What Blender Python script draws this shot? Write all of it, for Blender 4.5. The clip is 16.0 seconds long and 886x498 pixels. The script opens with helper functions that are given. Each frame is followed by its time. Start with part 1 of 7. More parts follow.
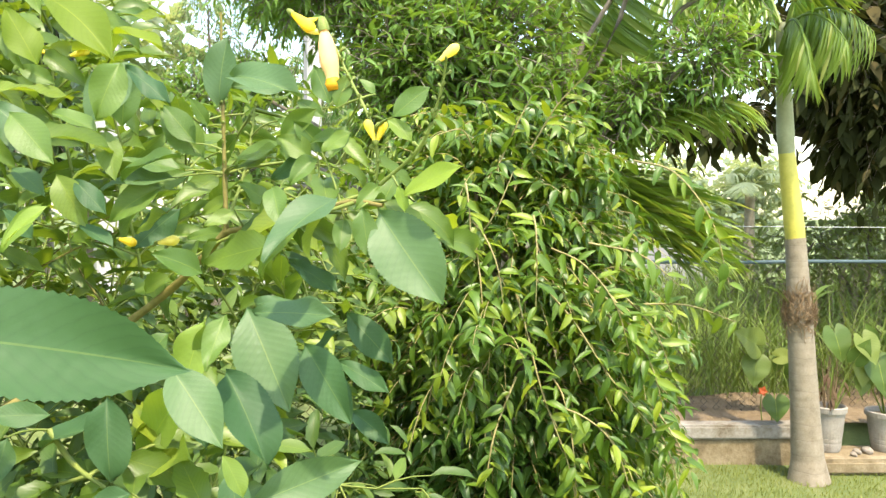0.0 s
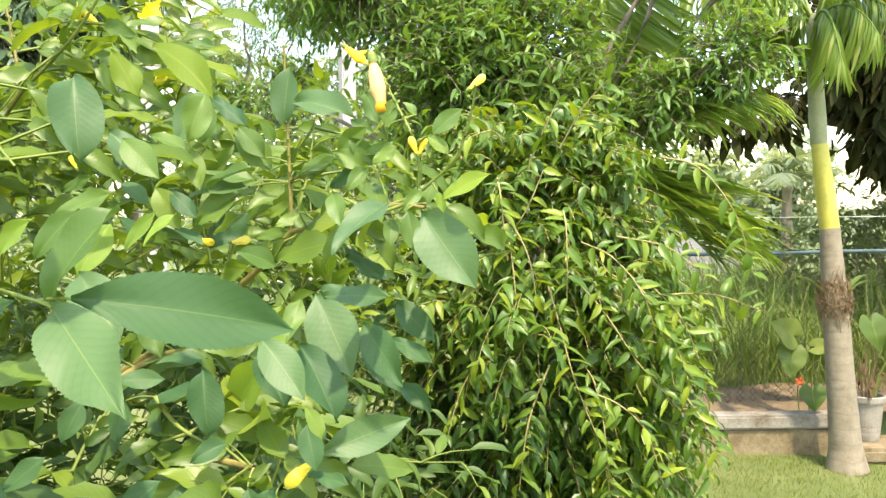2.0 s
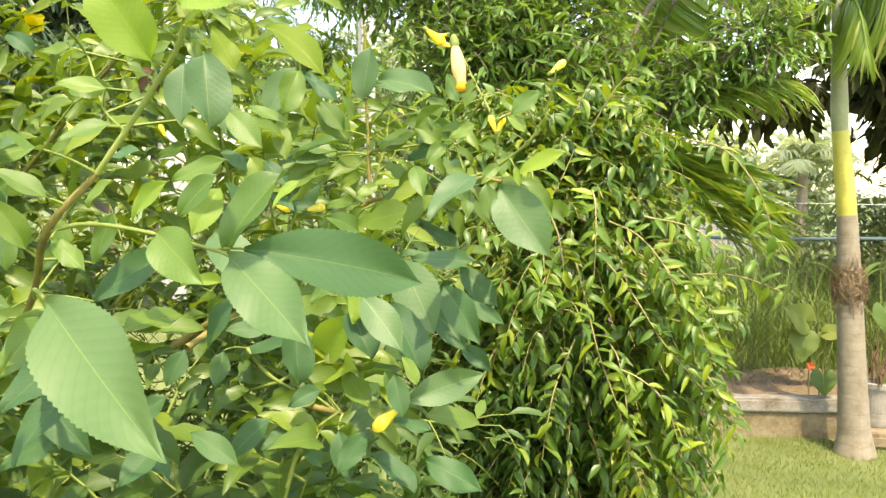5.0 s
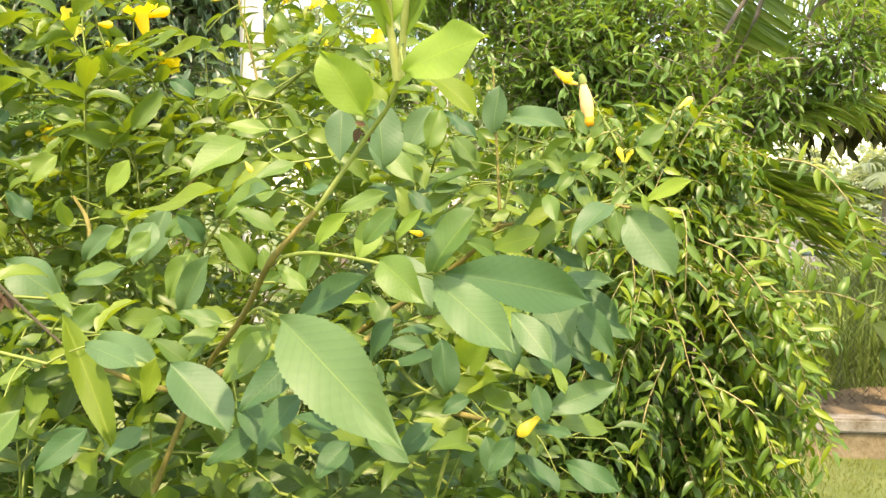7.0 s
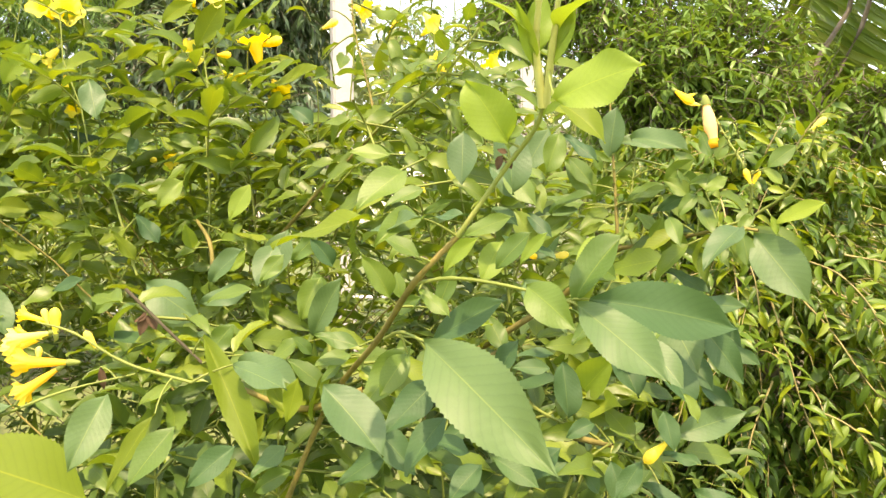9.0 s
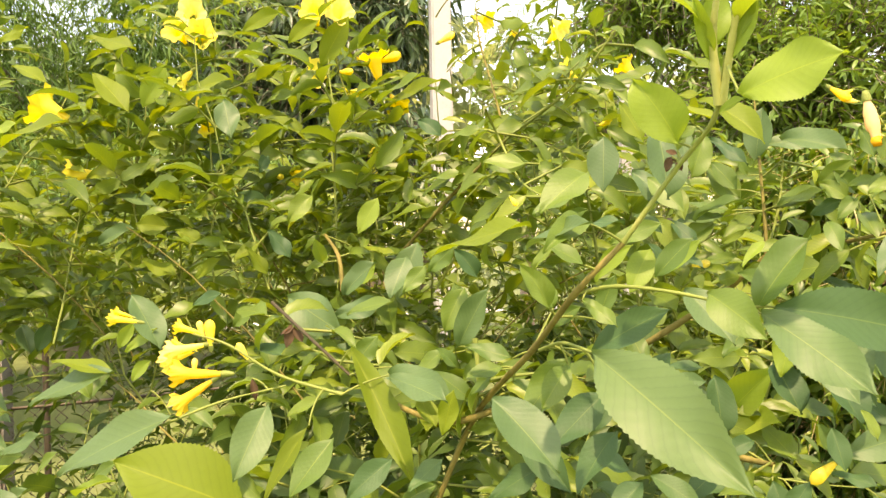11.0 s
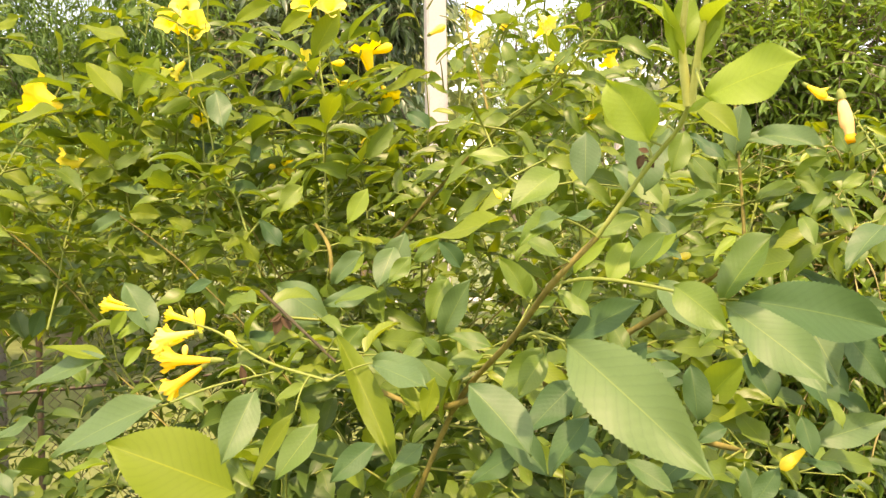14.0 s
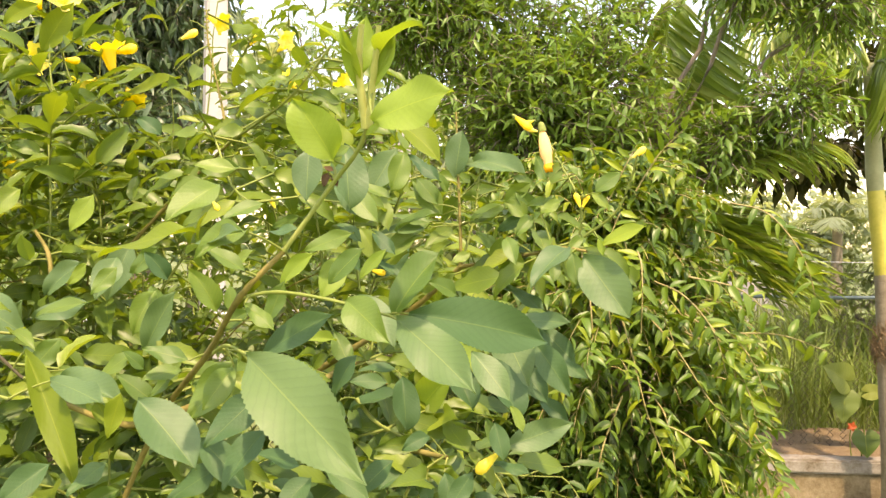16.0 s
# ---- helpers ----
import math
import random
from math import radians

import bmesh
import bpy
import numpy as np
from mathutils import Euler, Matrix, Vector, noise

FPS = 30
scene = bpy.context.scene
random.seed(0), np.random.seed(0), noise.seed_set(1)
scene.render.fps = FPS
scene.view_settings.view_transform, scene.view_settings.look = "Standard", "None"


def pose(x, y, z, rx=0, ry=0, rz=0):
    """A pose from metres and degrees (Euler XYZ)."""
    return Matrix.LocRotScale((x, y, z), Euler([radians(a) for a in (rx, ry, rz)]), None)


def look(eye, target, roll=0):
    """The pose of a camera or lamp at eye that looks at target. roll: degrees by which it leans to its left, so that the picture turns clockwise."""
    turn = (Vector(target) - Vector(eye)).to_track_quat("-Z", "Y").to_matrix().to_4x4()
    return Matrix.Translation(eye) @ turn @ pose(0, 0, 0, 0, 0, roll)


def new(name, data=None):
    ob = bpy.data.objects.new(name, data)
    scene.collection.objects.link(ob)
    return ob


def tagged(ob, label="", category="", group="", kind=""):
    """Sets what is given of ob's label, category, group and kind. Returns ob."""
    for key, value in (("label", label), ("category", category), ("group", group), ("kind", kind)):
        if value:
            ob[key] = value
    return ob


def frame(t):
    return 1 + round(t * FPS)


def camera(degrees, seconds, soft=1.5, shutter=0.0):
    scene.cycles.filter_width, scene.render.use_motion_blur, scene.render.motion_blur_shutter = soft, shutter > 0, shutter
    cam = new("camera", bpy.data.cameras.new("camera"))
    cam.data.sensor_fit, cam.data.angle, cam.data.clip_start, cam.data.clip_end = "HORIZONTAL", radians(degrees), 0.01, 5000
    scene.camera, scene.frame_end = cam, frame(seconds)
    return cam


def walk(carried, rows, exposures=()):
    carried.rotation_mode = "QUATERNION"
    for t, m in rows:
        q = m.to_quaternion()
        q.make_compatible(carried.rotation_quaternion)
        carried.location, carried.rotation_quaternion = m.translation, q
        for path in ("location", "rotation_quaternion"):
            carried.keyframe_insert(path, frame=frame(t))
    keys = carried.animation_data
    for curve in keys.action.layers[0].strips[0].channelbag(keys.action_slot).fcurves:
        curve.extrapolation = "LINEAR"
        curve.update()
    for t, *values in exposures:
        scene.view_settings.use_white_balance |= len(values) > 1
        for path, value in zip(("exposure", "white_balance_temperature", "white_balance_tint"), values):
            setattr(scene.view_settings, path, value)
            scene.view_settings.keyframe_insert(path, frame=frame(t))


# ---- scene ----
cam = camera(56.3, 16.0, 1.45)
PATH = [
    (0, (0.02, 0.007, 1.373), (-0.039, 2.004, 1.29), 0.2),
    (0.5, (0.029, -0.021, 1.371), (-0.041, 1.976, 1.281), -0.4),
    (1, (0.031, -0.042, 1.371), (-0.056, 1.954, 1.275), -0.5),
    (1.5, (0.029, -0.062, 1.372), (-0.075, 1.933, 1.284), -0.6),
    (2, (0.025, -0.089, 1.375), (-0.12, 1.903, 1.285), -0.9),
    (2.5, (0.022, -0.108, 1.375), (-0.129, 1.884, 1.281), -0.9),
    (3, (0.014, -0.117, 1.374), (-0.127, 1.876, 1.288), -0.8),
    (3.2, (0.009, -0.123, 1.372), (-0.137, 1.87, 1.302), -1.1),
    (5.3, (-0.024, -0.153, 1.372), (-0.198, 1.834, 1.222), 0.9),
    (5.5, (-0.028, -0.167, 1.371), (-0.223, 1.819, 1.227), 0.6),
    (6, (-0.043, -0.185, 1.374), (-0.292, 1.794, 1.225), 0.7),
    (6.5, (-0.06, -0.201, 1.378), (-0.353, 1.773, 1.248), 0.4),
    (7, (-0.066, -0.211, 1.379), (-0.398, 1.759, 1.277), -0.1),
    (7.5, (-0.07, -0.219, 1.383), (-0.428, 1.747, 1.305), -0.5),
    (8, (-0.077, -0.222, 1.382), (-0.491, 1.734, 1.318), -0.3),
    (8.5, (-0.084, -0.224, 1.382), (-0.557, 1.718, 1.316), -0.5),
    (9, (-0.096, -0.222, 1.383), (-0.623, 1.707, 1.327), -0.3),
    (9.5, (-0.1, -0.221, 1.38), (-0.673, 1.695, 1.33), -0.5),
    (10, (-0.111, -0.22, 1.377), (-0.74, 1.678, 1.345), -0.6),
    (10.2, (-0.116, -0.219, 1.378), (-0.774, 1.67, 1.355), -0.9),
    (12.3, (-0.147, -0.224, 1.38), (-0.971, 1.598, 1.345), -0.3),
    (12.5, (-0.146, -0.224, 1.38), (-0.975, 1.596, 1.345), -0.3),
    (13, (-0.143, -0.228, 1.38), (-0.963, 1.596, 1.342), -0.4),
    (13.5, (-0.136, -0.234, 1.382), (-0.92, 1.606, 1.342), -0.5),
    (14, (-0.12, -0.234, 1.382), (-0.856, 1.625, 1.336), -0.8),
    (14.5, (-0.109, -0.24, 1.381), (-0.774, 1.646, 1.338), -0.6),
    (15, (-0.098, -0.241, 1.381), (-0.664, 1.677, 1.36), 0.1),
    (15.5, (-0.082, -0.238, 1.384), (-0.497, 1.719, 1.363), 0.5),
    (16, (-0.065, -0.229, 1.382), (-0.303, 1.757, 1.371), 0.8),
]
walk(cam, [(t, look(eye, target, roll)) for t, eye, target, roll in PATH],
     [(0, 2.3, 7250, 12), (3, 2.29, 7650, 12), (6, 2.29, 8350, 14.5), (9, 2.26, 9300, 22.5), (12.5, 2.1, 10550, 26), (14.5, 2.13, 10250, 27), (16, 2.13, 9450, 25.5)])

# ---- light ----
SUN_ELEVATION, SUN_AZIMUTH = 64.0, 164.0      # degrees; azimuth clockwise from +y
world = bpy.data.worlds.new("sky")
scene.world = world
world.use_nodes = True
wn, wl = world.node_tree.nodes, world.node_tree.links
sky = wn.new("ShaderNodeTexSky")
sky.sky_type, sky.sun_disc = "NISHITA", False
sky.sun_elevation, sky.sun_rotation = radians(SUN_ELEVATION), radians(SUN_AZIMUTH)
sky.air_density, sky.dust_density, sky.ozone_density = 1.2, 1.3, 1.0
wn["Background"].inputs["Strength"].default_value = 0.15
wl.new(sky.outputs["Color"], wn["Background"].inputs["Color"])
sun = new("sun", bpy.data.lights.new("sun", "SUN"))
sun.data.energy, sun.data.angle, sun.data.color = 1.8, radians(1.0), (1.0, 0.93, 0.82)
sa, se = radians(SUN_AZIMUTH), radians(SUN_ELEVATION)
sun.matrix_basis = look((math.sin(sa) * math.cos(se) * 40, math.cos(sa) * math.cos(se) * 40, math.sin(se) * 40), (0, 0, 0))


# ---- materials ----
def material(name):
    m = bpy.data.materials.new(name)
    m.use_nodes = True
    n = m.node_tree.nodes
    return m, n, m.node_tree.links, n["Principled BSDF"], n["Material Output"]


def ramp(n, l, source, stops):
    r = n.new("ShaderNodeValToRGB")
    e = r.color_ramp.elements
    while len(e) < len(stops):
        e.new(0.5)
    for k, (at, c) in zip(e, stops):
        k.position, k.color = at, (*c, 1)
    l.new(source, r.inputs[0])
    return r.outputs[0]


def noise_tex(n, l, scale, detail=4.0, rough=0.6, coord=None):
    t = n.new("ShaderNodeTexNoise")
    t.inputs["Scale"].default_value, t.inputs["Detail"].default_value, t.inputs["Roughness"].default_value = scale, detail, rough
    if coord is None:
        coord = n.new("ShaderNodeTexCoord").outputs["Object"]
    l.new(coord, t.inputs["Vector"])
    return t


def bump(n, l, height, bsdf, strength, distance):
    b = n.new("ShaderNodeBump")
    b.inputs["Strength"].default_value, b.inputs["Distance"].default_value = strength, distance
    l.new(height, b.inputs["Height"])
    l.new(b.outputs[0], bsdf.inputs["Normal"])
    return b


def math_node(n, l, op, a, b=None):
    k = n.new("ShaderNodeMath")
    k.operation = op
    for i, v in enumerate((a, b)):
        if v is None:
            continue
        if isinstance(v, (int, float)):
            k.inputs[i].default_value = v
        else:
            l.new(v, k.inputs[i])
    return k.outputs[0]


def mix(n, l, fac, a, b, kind="MIX"):
    k = n.new("ShaderNodeMix")
    k.data_type, k.blend_type = "RGBA", kind
    for i, v in ((0, fac), (6, a), (7, b)):
        if isinstance(v, (int, float)):
            k.inputs[i].default_value = v
        elif isinstance(v, tuple):
            k.inputs[i].default_value = (*v, 1)
        else:
            l.new(v, k.inputs[i])
    return k.outputs[2]


def leaf_material(name, dark, mid, fresh, clear=0.35, rough=0.4, gloss=0.5, veins=0.0, per_object=False, young=0.12):
    """Leaf tissue: dark, mid and fresh tones by leaf, pale midrib, darker side veins, light passing through."""
    m, n, l, p, out = material(name)
    if per_object:
        rnd = n.new("ShaderNodeObjectInfo").outputs["Random"]
    else:
        rnd = n.new("ShaderNodeNewGeometry").outputs["Random Per Island"]
    tone = ramp(n, l, rnd, [(0.0, dark), (0.45, mid), (1.0 - young, mid), (1.0, fresh)])
    blotch = noise_tex(n, l, 28.0, 3.0)
    tone = mix(n, l, math_node(n, l, "MULTIPLY", blotch.outputs[0], 0.35), tone, tuple(c * 0.72 for c in mid))
    grain = noise_tex(n, l, 260.0, 2.0)
    tone = mix(n, l, math_node(n, l, "MULTIPLY", grain.outputs[0], 0.3), tone, tuple(min(1.0, c * 1.35) for c in mid))
    if veins:
        uv = n.new("ShaderNodeUVMap")
        uv.uv_map = "uv"
        sep = n.new("ShaderNodeSeparateXYZ")
        l.new(uv.outputs[0], sep.inputs[0])
        across = math_node(n, l, "ABSOLUTE", math_node(n, l, "SUBTRACT", sep.outputs[1], 0.5))
        mid_rib = math_node(n, l, "LESS_THAN", across, 0.0105)
        run = math_node(n, l, "SUBTRACT", math_node(n, l, "ADD", math_node(n, l, "MULTIPLY", sep.outputs[0], 13.0), math_node(n, l, "MULTIPLY", blotch.outputs[0], 0.5)), math_node(n, l, "MULTIPLY", across, 6.0))
        saw = math_node(n, l, "ABSOLUTE", math_node(n, l, "SUBTRACT", math_node(n, l, "FRACT", run), 0.5))
        groove = math_node(n, l, "POWER", math_node(n, l, "SUBTRACT", 1.0, math_node(n, l, "MULTIPLY", saw, 2.0)), 5.0)
        # darker side veins, with the shade of their furrows in the tone
        tone = mix(n, l, math_node(n, l, "MULTIPLY", groove, veins * 0.6), tone, tuple(c * 0.65 for c in mid))
        pale = (mid[0] * 1.7 + 0.05, mid[1] * 1.35 + 0.05, mid[2] * 1.1 + 0.01)
        tone = mix(n, l, math_node(n, l, "MULTIPLY", mid_rib, min(1.0, veins * 1.1)), tone, pale)
        bump(n, l, math_node(n, l, "ADD", math_node(n, l, "MULTIPLY", saw, -1.0), math_node(n, l, "MULTIPLY", grain.outputs[0], 0.6)), p, 0.2, 0.0006)
    l.new(tone, p.inputs["Base Color"])
    p.inputs["Roughness"].default_value = rough
    p.inputs["Specular IOR Level"].default_value = gloss
    tr = n.new("ShaderNodeBsdfTranslucent")
    warm = mix(n, l, 1.0, tone, (1.25, 1.12, 0.45), "MULTIPLY")
    l.new(warm, tr.inputs["Color"])
    ms = n.new("ShaderNodeMixShader")
    ms.inputs[0].default_value = clear
    l.new(p.outputs[0], ms.inputs[1])
    l.new(tr.outputs[0], ms.inputs[2])
    l.new(ms.outputs[0], out.inputs[0])
    return m


def rough_material(name, stops, scale=6.0, rough=0.9, relief=0.4, depth=0.01, metal=0.0, fine=60.0, spec=0.3):
    """A mottled solid surface: coarse stains and fine grain with relief."""
    m, n, l, p, out = material(name)
    a, b = noise_tex(n, l, scale, 5.0), noise_tex(n, l, fine, 3.0)
    both = math_node(n, l, "ADD", math_node(n, l, "MULTIPLY", a.outputs[0], 0.7), math_node(n, l, "MULTIPLY", b.outputs[0], 0.3))
    l.new(ramp(n, l, both, stops), p.inputs["Base Color"])
    p.inputs["Roughness"].default_value, p.inputs["Metallic"].default_value = rough, metal
    p.inputs["Specular IOR Level"].default_value = spec
    bump(n, l, both, p, relief, depth)
    return m


def ringed_bark():
    """Pale grey-brown palm bark with narrow dark leaf-scar rings and lichen blotches."""
    m, n, l, p, out = material("palm_bark")
    co = n.new("ShaderNodeTexCoord").outputs["Object"]
    sep = n.new("ShaderNodeSeparateXYZ")
    l.new(co, sep.inputs[0])
    wob = noise_tex(n, l, 5.0, 3.0, 0.6, co)
    blot = noise_tex(n, l, 16.0, 5.0, 0.65, co)
    fine = noise_tex(n, l, 150.0, 3.0, 0.6, co)
    z = math_node(n, l, "ADD", math_node(n, l, "DIVIDE", sep.outputs[2], 0.083), math_node(n, l, "MULTIPLY", wob.outputs[0], 0.5))
    away = math_node(n, l, "ABSOLUTE", math_node(n, l, "SUBTRACT", math_node(n, l, "FRACT", z), 0.5))
    ring = math_node(n, l, "POWER", math_node(n, l, "MULTIPLY", away, 2.0), 14.0)
    both = math_node(n, l, "ADD", math_node(n, l, "MULTIPLY", blot.outputs[0], 0.7), math_node(n, l, "MULTIPLY", fine.outputs[0], 0.3))
    tone = ramp(n, l, both, [(0.28, (0.135, 0.107, 0.072)), (0.45, (0.215, 0.18, 0.125)), (0.6, (0.26, 0.222, 0.16)), (0.8, (0.34, 0.3, 0.235))])
    tone = mix(n, l, math_node(n, l, "MULTIPLY", ring, 0.24), tone, (0.105, 0.085, 0.06))
    l.new(tone, p.inputs["Base Color"])
    p.inputs["Roughness"].default_value, p.inputs["Specular IOR Level"].default_value = 0.85, 0.25
    bump(n, l, math_node(n, l, "SUBTRACT", math_node(n, l, "MULTIPLY", both, 0.5), math_node(n, l, "MULTIPLY", ring, 0.4)), p, 0.6, 0.003)
    return m


# lower leaflets of the mass, with the shrub's inner shade mixed into their green
BELL_LOW_SHADED = leaf_material("bell_leaf_low_shaded", (0.036, 0.085, 0.02), (0.07, 0.135, 0.028), (0.16, 0.23, 0.03), 0.4, 0.48, 0.38, 0.5, False, 0.2)
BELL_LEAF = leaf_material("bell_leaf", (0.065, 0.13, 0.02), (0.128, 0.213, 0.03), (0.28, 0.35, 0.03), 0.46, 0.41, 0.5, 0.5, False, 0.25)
BELL_BIG = leaf_material("bell_leaf_large", (0.056, 0.122, 0.041), (0.082, 0.157, 0.051), (0.115, 0.19, 0.055), 0.3, 0.5, 0.45, 0.45, True)
BELL_MID = leaf_material("bell_leaf_mid", (0.062, 0.138, 0.027), (0.12, 0.207, 0.037), (0.2, 0.285, 0.04), 0.4, 0.44, 0.45, 0.45, True, 0.3)
# leaves that stand in shadow, the shadow given by a darker bluish green
BELL_SHADED = leaf_material("bell_leaf_shaded", (0.032, 0.085, 0.03), (0.048, 0.112, 0.037), (0.078, 0.15, 0.042), 0.26, 0.52, 0.28, 0.45, True)
DRY_LEAF = leaf_material("dry_leaf", (0.05, 0.03, 0.015), (0.09, 0.055, 0.03), (0.14, 0.09, 0.05), 0.15, 0.8, 0.2, 0.3, True)
BELL_OLIVE = leaf_material("bell_leaf_olive", (0.13, 0.20, 0.02), (0.17, 0.25, 0.025), (0.22, 0.30, 0.03), 0.5, 0.55, 0.3, 0.4, True)
BELL_YOUNG = leaf_material("bell_leaf_young", (0.17, 0.28, 0.045), (0.22, 0.335, 0.05), (0.34, 0.42, 0.055), 0.5, 0.5, 0.4, 0.22, True)
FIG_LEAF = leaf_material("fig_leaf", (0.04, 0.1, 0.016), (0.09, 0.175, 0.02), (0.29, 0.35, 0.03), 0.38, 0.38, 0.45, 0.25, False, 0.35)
# lower left leaves: deep green of age, darkened further for the shade there
FIG_OLD_SHADED = leaf_material("fig_leaf_old_shaded", (0.03, 0.083, 0.016), (0.064, 0.138, 0.021), (0.19, 0.26, 0.027), 0.3, 0.36, 0.45, 0.25, False, 0.2)
FIG_LEAF_NEAR = leaf_material("fig_leaf_near", (0.055, 0.128, 0.018), (0.115, 0.205, 0.022), (0.33, 0.4, 0.032), 0.4, 0.38, 0.45, 0.25, True, 0.45)
TREE_LEAF = leaf_material("tree_leaf", (0.085, 0.175, 0.04), (0.145, 0.265, 0.055), (0.26, 0.37, 0.07), 0.45, 0.38, 0.42, 0.0, False)
MANGO_LEAF = leaf_material("mango_leaf", (0.04, 0.08, 0.03), (0.065, 0.12, 0.05), (0.11, 0.17, 0.07), 0.25, 0.4, 0.5)
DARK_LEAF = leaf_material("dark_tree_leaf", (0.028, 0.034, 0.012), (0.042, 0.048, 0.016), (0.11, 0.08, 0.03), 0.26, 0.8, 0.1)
FEATHER_LEAF = leaf_material("feather_leaf", (0.08, 0.17, 0.04), (0.12, 0.23, 0.06), (0.18, 0.29, 0.08), 0.3, 0.6, 0.3)
# distance haze is put into this leaf colour by paling it
HAZE_LEAF = leaf_material("haze_tinted_leaf", (0.27, 0.34, 0.25), (0.30, 0.37, 0.27), (0.33, 0.40, 0.29), 0.6, 0.9, 0.05)
PALM_LEAF = leaf_material("palm_leaflet", (0.11, 0.20, 0.03), (0.19, 0.29, 0.05), (0.42, 0.45, 0.15), 0.38, 0.33, 0.55, 0.0, False, 0.35)
GRASS = leaf_material("grass_blade", (0.12, 0.155, 0.03), (0.175, 0.21, 0.045), (0.32, 0.3, 0.11), 0.3, 0.65, 0.2)
BUSH_LEAF = leaf_material("bush_leaf", (0.14, 0.185, 0.065), (0.17, 0.22, 0.08), (0.21, 0.25, 0.095), 0.45, 0.7, 0.15)
TALL_GRASS = leaf_material("tall_grass_blade", (0.11, 0.165, 0.036), (0.16, 0.225, 0.048), (0.28, 0.3, 0.09), 0.3, 0.6, 0.3)
HEART_LEAF = leaf_material("heart_leaf", (0.06, 0.11, 0.022), (0.10, 0.165, 0.033), (0.26, 0.28, 0.06), 0.35, 0.45, 0.3, 0.7, True, 0.4)
PETAL = leaf_material("yellow_petal", (0.88, 0.66, 0.04), (0.90, 0.77, 0.11), (0.94, 0.86, 0.36), 0.4, 0.5, 0.3, 0.0, True, 0.3)
PETAL_FADED = leaf_material("faded_petal", (0.80, 0.52, 0.22), (0.84, 0.60, 0.30), (0.86, 0.66, 0.36), 0.35, 0.55, 0.3, 0.0, True)
DARK_TWIG = rough_material("dark_twig", [(0.3, (0.035, 0.03, 0.015)), (0.6, (0.06, 0.05, 0.025)), (0.8, (0.10, 0.085, 0.045))], 30, 0.85, 0.5, 0.002, 0, 200)
PETAL_AMBER = leaf_material("amber_petal", (0.88, 0.54, 0.04), (0.90, 0.64, 0.08), (0.92, 0.74, 0.16), 0.4, 0.5, 0.3, 0.0, True)
PETAL_ORANGE = leaf_material("withered_petal", (0.80, 0.36, 0.02), (0.86, 0.44, 0.03), (0.88, 0.52, 0.05), 0.35, 0.55, 0.3, 0.0, True)
RED_PETAL = leaf_material("red_petal", (0.42, 0.08, 0.02), (0.48, 0.10, 0.03), (0.50, 0.14, 0.05), 0.25, 0.45, 0.4, 0.0, True)
BELL_STEM = rough_material("bell_stem", [(0.3, (0.085, 0.072, 0.02)), (0.5, (0.165, 0.145, 0.036)), (0.62, (0.22, 0.175, 0.052)), (0.8, (0.33, 0.28, 0.14))], 40, 0.8, 0.6, 0.002, 0, 260)
PALE_STEM = rough_material("young_stem", [(0.3, (0.30, 0.33, 0.085)), (0.6, (0.40, 0.42, 0.13)), (0.8, (0.48, 0.47, 0.2))], 25, 0.6, 0.3, 0.001, 0, 200)
GREEN_STEM = rough_material("green_stem", [(0.3, (0.12, 0.17, 0.03)), (0.6, (0.19, 0.23, 0.05)), (0.8, (0.27, 0.26, 0.08))], 25, 0.6, 0.3, 0.001, 0, 200)
GREY_BARK = rough_material("grey_bark", [(0.3, (0.10, 0.085, 0.06)), (0.55, (0.19, 0.16, 0.12)), (0.8, (0.30, 0.27, 0.21))], 9, 0.9, 0.7, 0.01, 0, 70)
FIG_TWIG = rough_material("fig_twig", [(0.3, (0.2, 0.165, 0.065)), (0.6, (0.33, 0.28, 0.12)), (0.8, (0.44, 0.38, 0.2))], 20, 0.8, 0.3, 0.002, 0, 150)
PALM_BARK = ringed_bark()
CROWNSHAFT = rough_material("crownshaft", [(0.2, (0.30, 0.30, 0.06)), (0.45, (0.47, 0.42, 0.075)), (0.65, (0.56, 0.49, 0.10)), (0.85, (0.62, 0.55, 0.14))], 9, 0.5, 0.2, 0.002, 0, 60, 0.4)
SHEATH = rough_material("green_sheath", [(0.2, (0.20, 0.22, 0.10)), (0.55, (0.33, 0.34, 0.19)), (0.85, (0.45, 0.44, 0.28))], 6, 0.6, 0.3, 0.003, 0, 60)
ROOTS = rough_material("dry_roots", [(0.2, (0.10, 0.06, 0.03)), (0.55, (0.22, 0.15, 0.08)), (0.85, (0.36, 0.27, 0.15))], 30, 0.95, 0.5, 0.004, 0, 120)
CONCRETE = rough_material("concrete", [(0.25, (0.11, 0.10, 0.078)), (0.45, (0.19, 0.175, 0.145)), (0.62, (0.26, 0.245, 0.215)), (0.85, (0.36, 0.345, 0.315))], 9, 0.9, 0.6, 0.008, 0, 80)
KERB_PAINT = rough_material("worn_whitewash", [(0.34, (0.12, 0.095, 0.06)), (0.47, (0.2, 0.178, 0.135)), (0.6, (0.27, 0.252, 0.21)), (0.8, (0.4, 0.385, 0.34))], 7, 0.9, 0.6, 0.006, 0, 70)
KERB_FACE = rough_material("stained_kerb", [(0.25, (0.085, 0.065, 0.035)), (0.45, (0.17, 0.13, 0.07)), (0.6, (0.25, 0.20, 0.12)), (0.85, (0.35, 0.30, 0.215))], 9, 0.95, 0.8, 0.015, 0, 60)
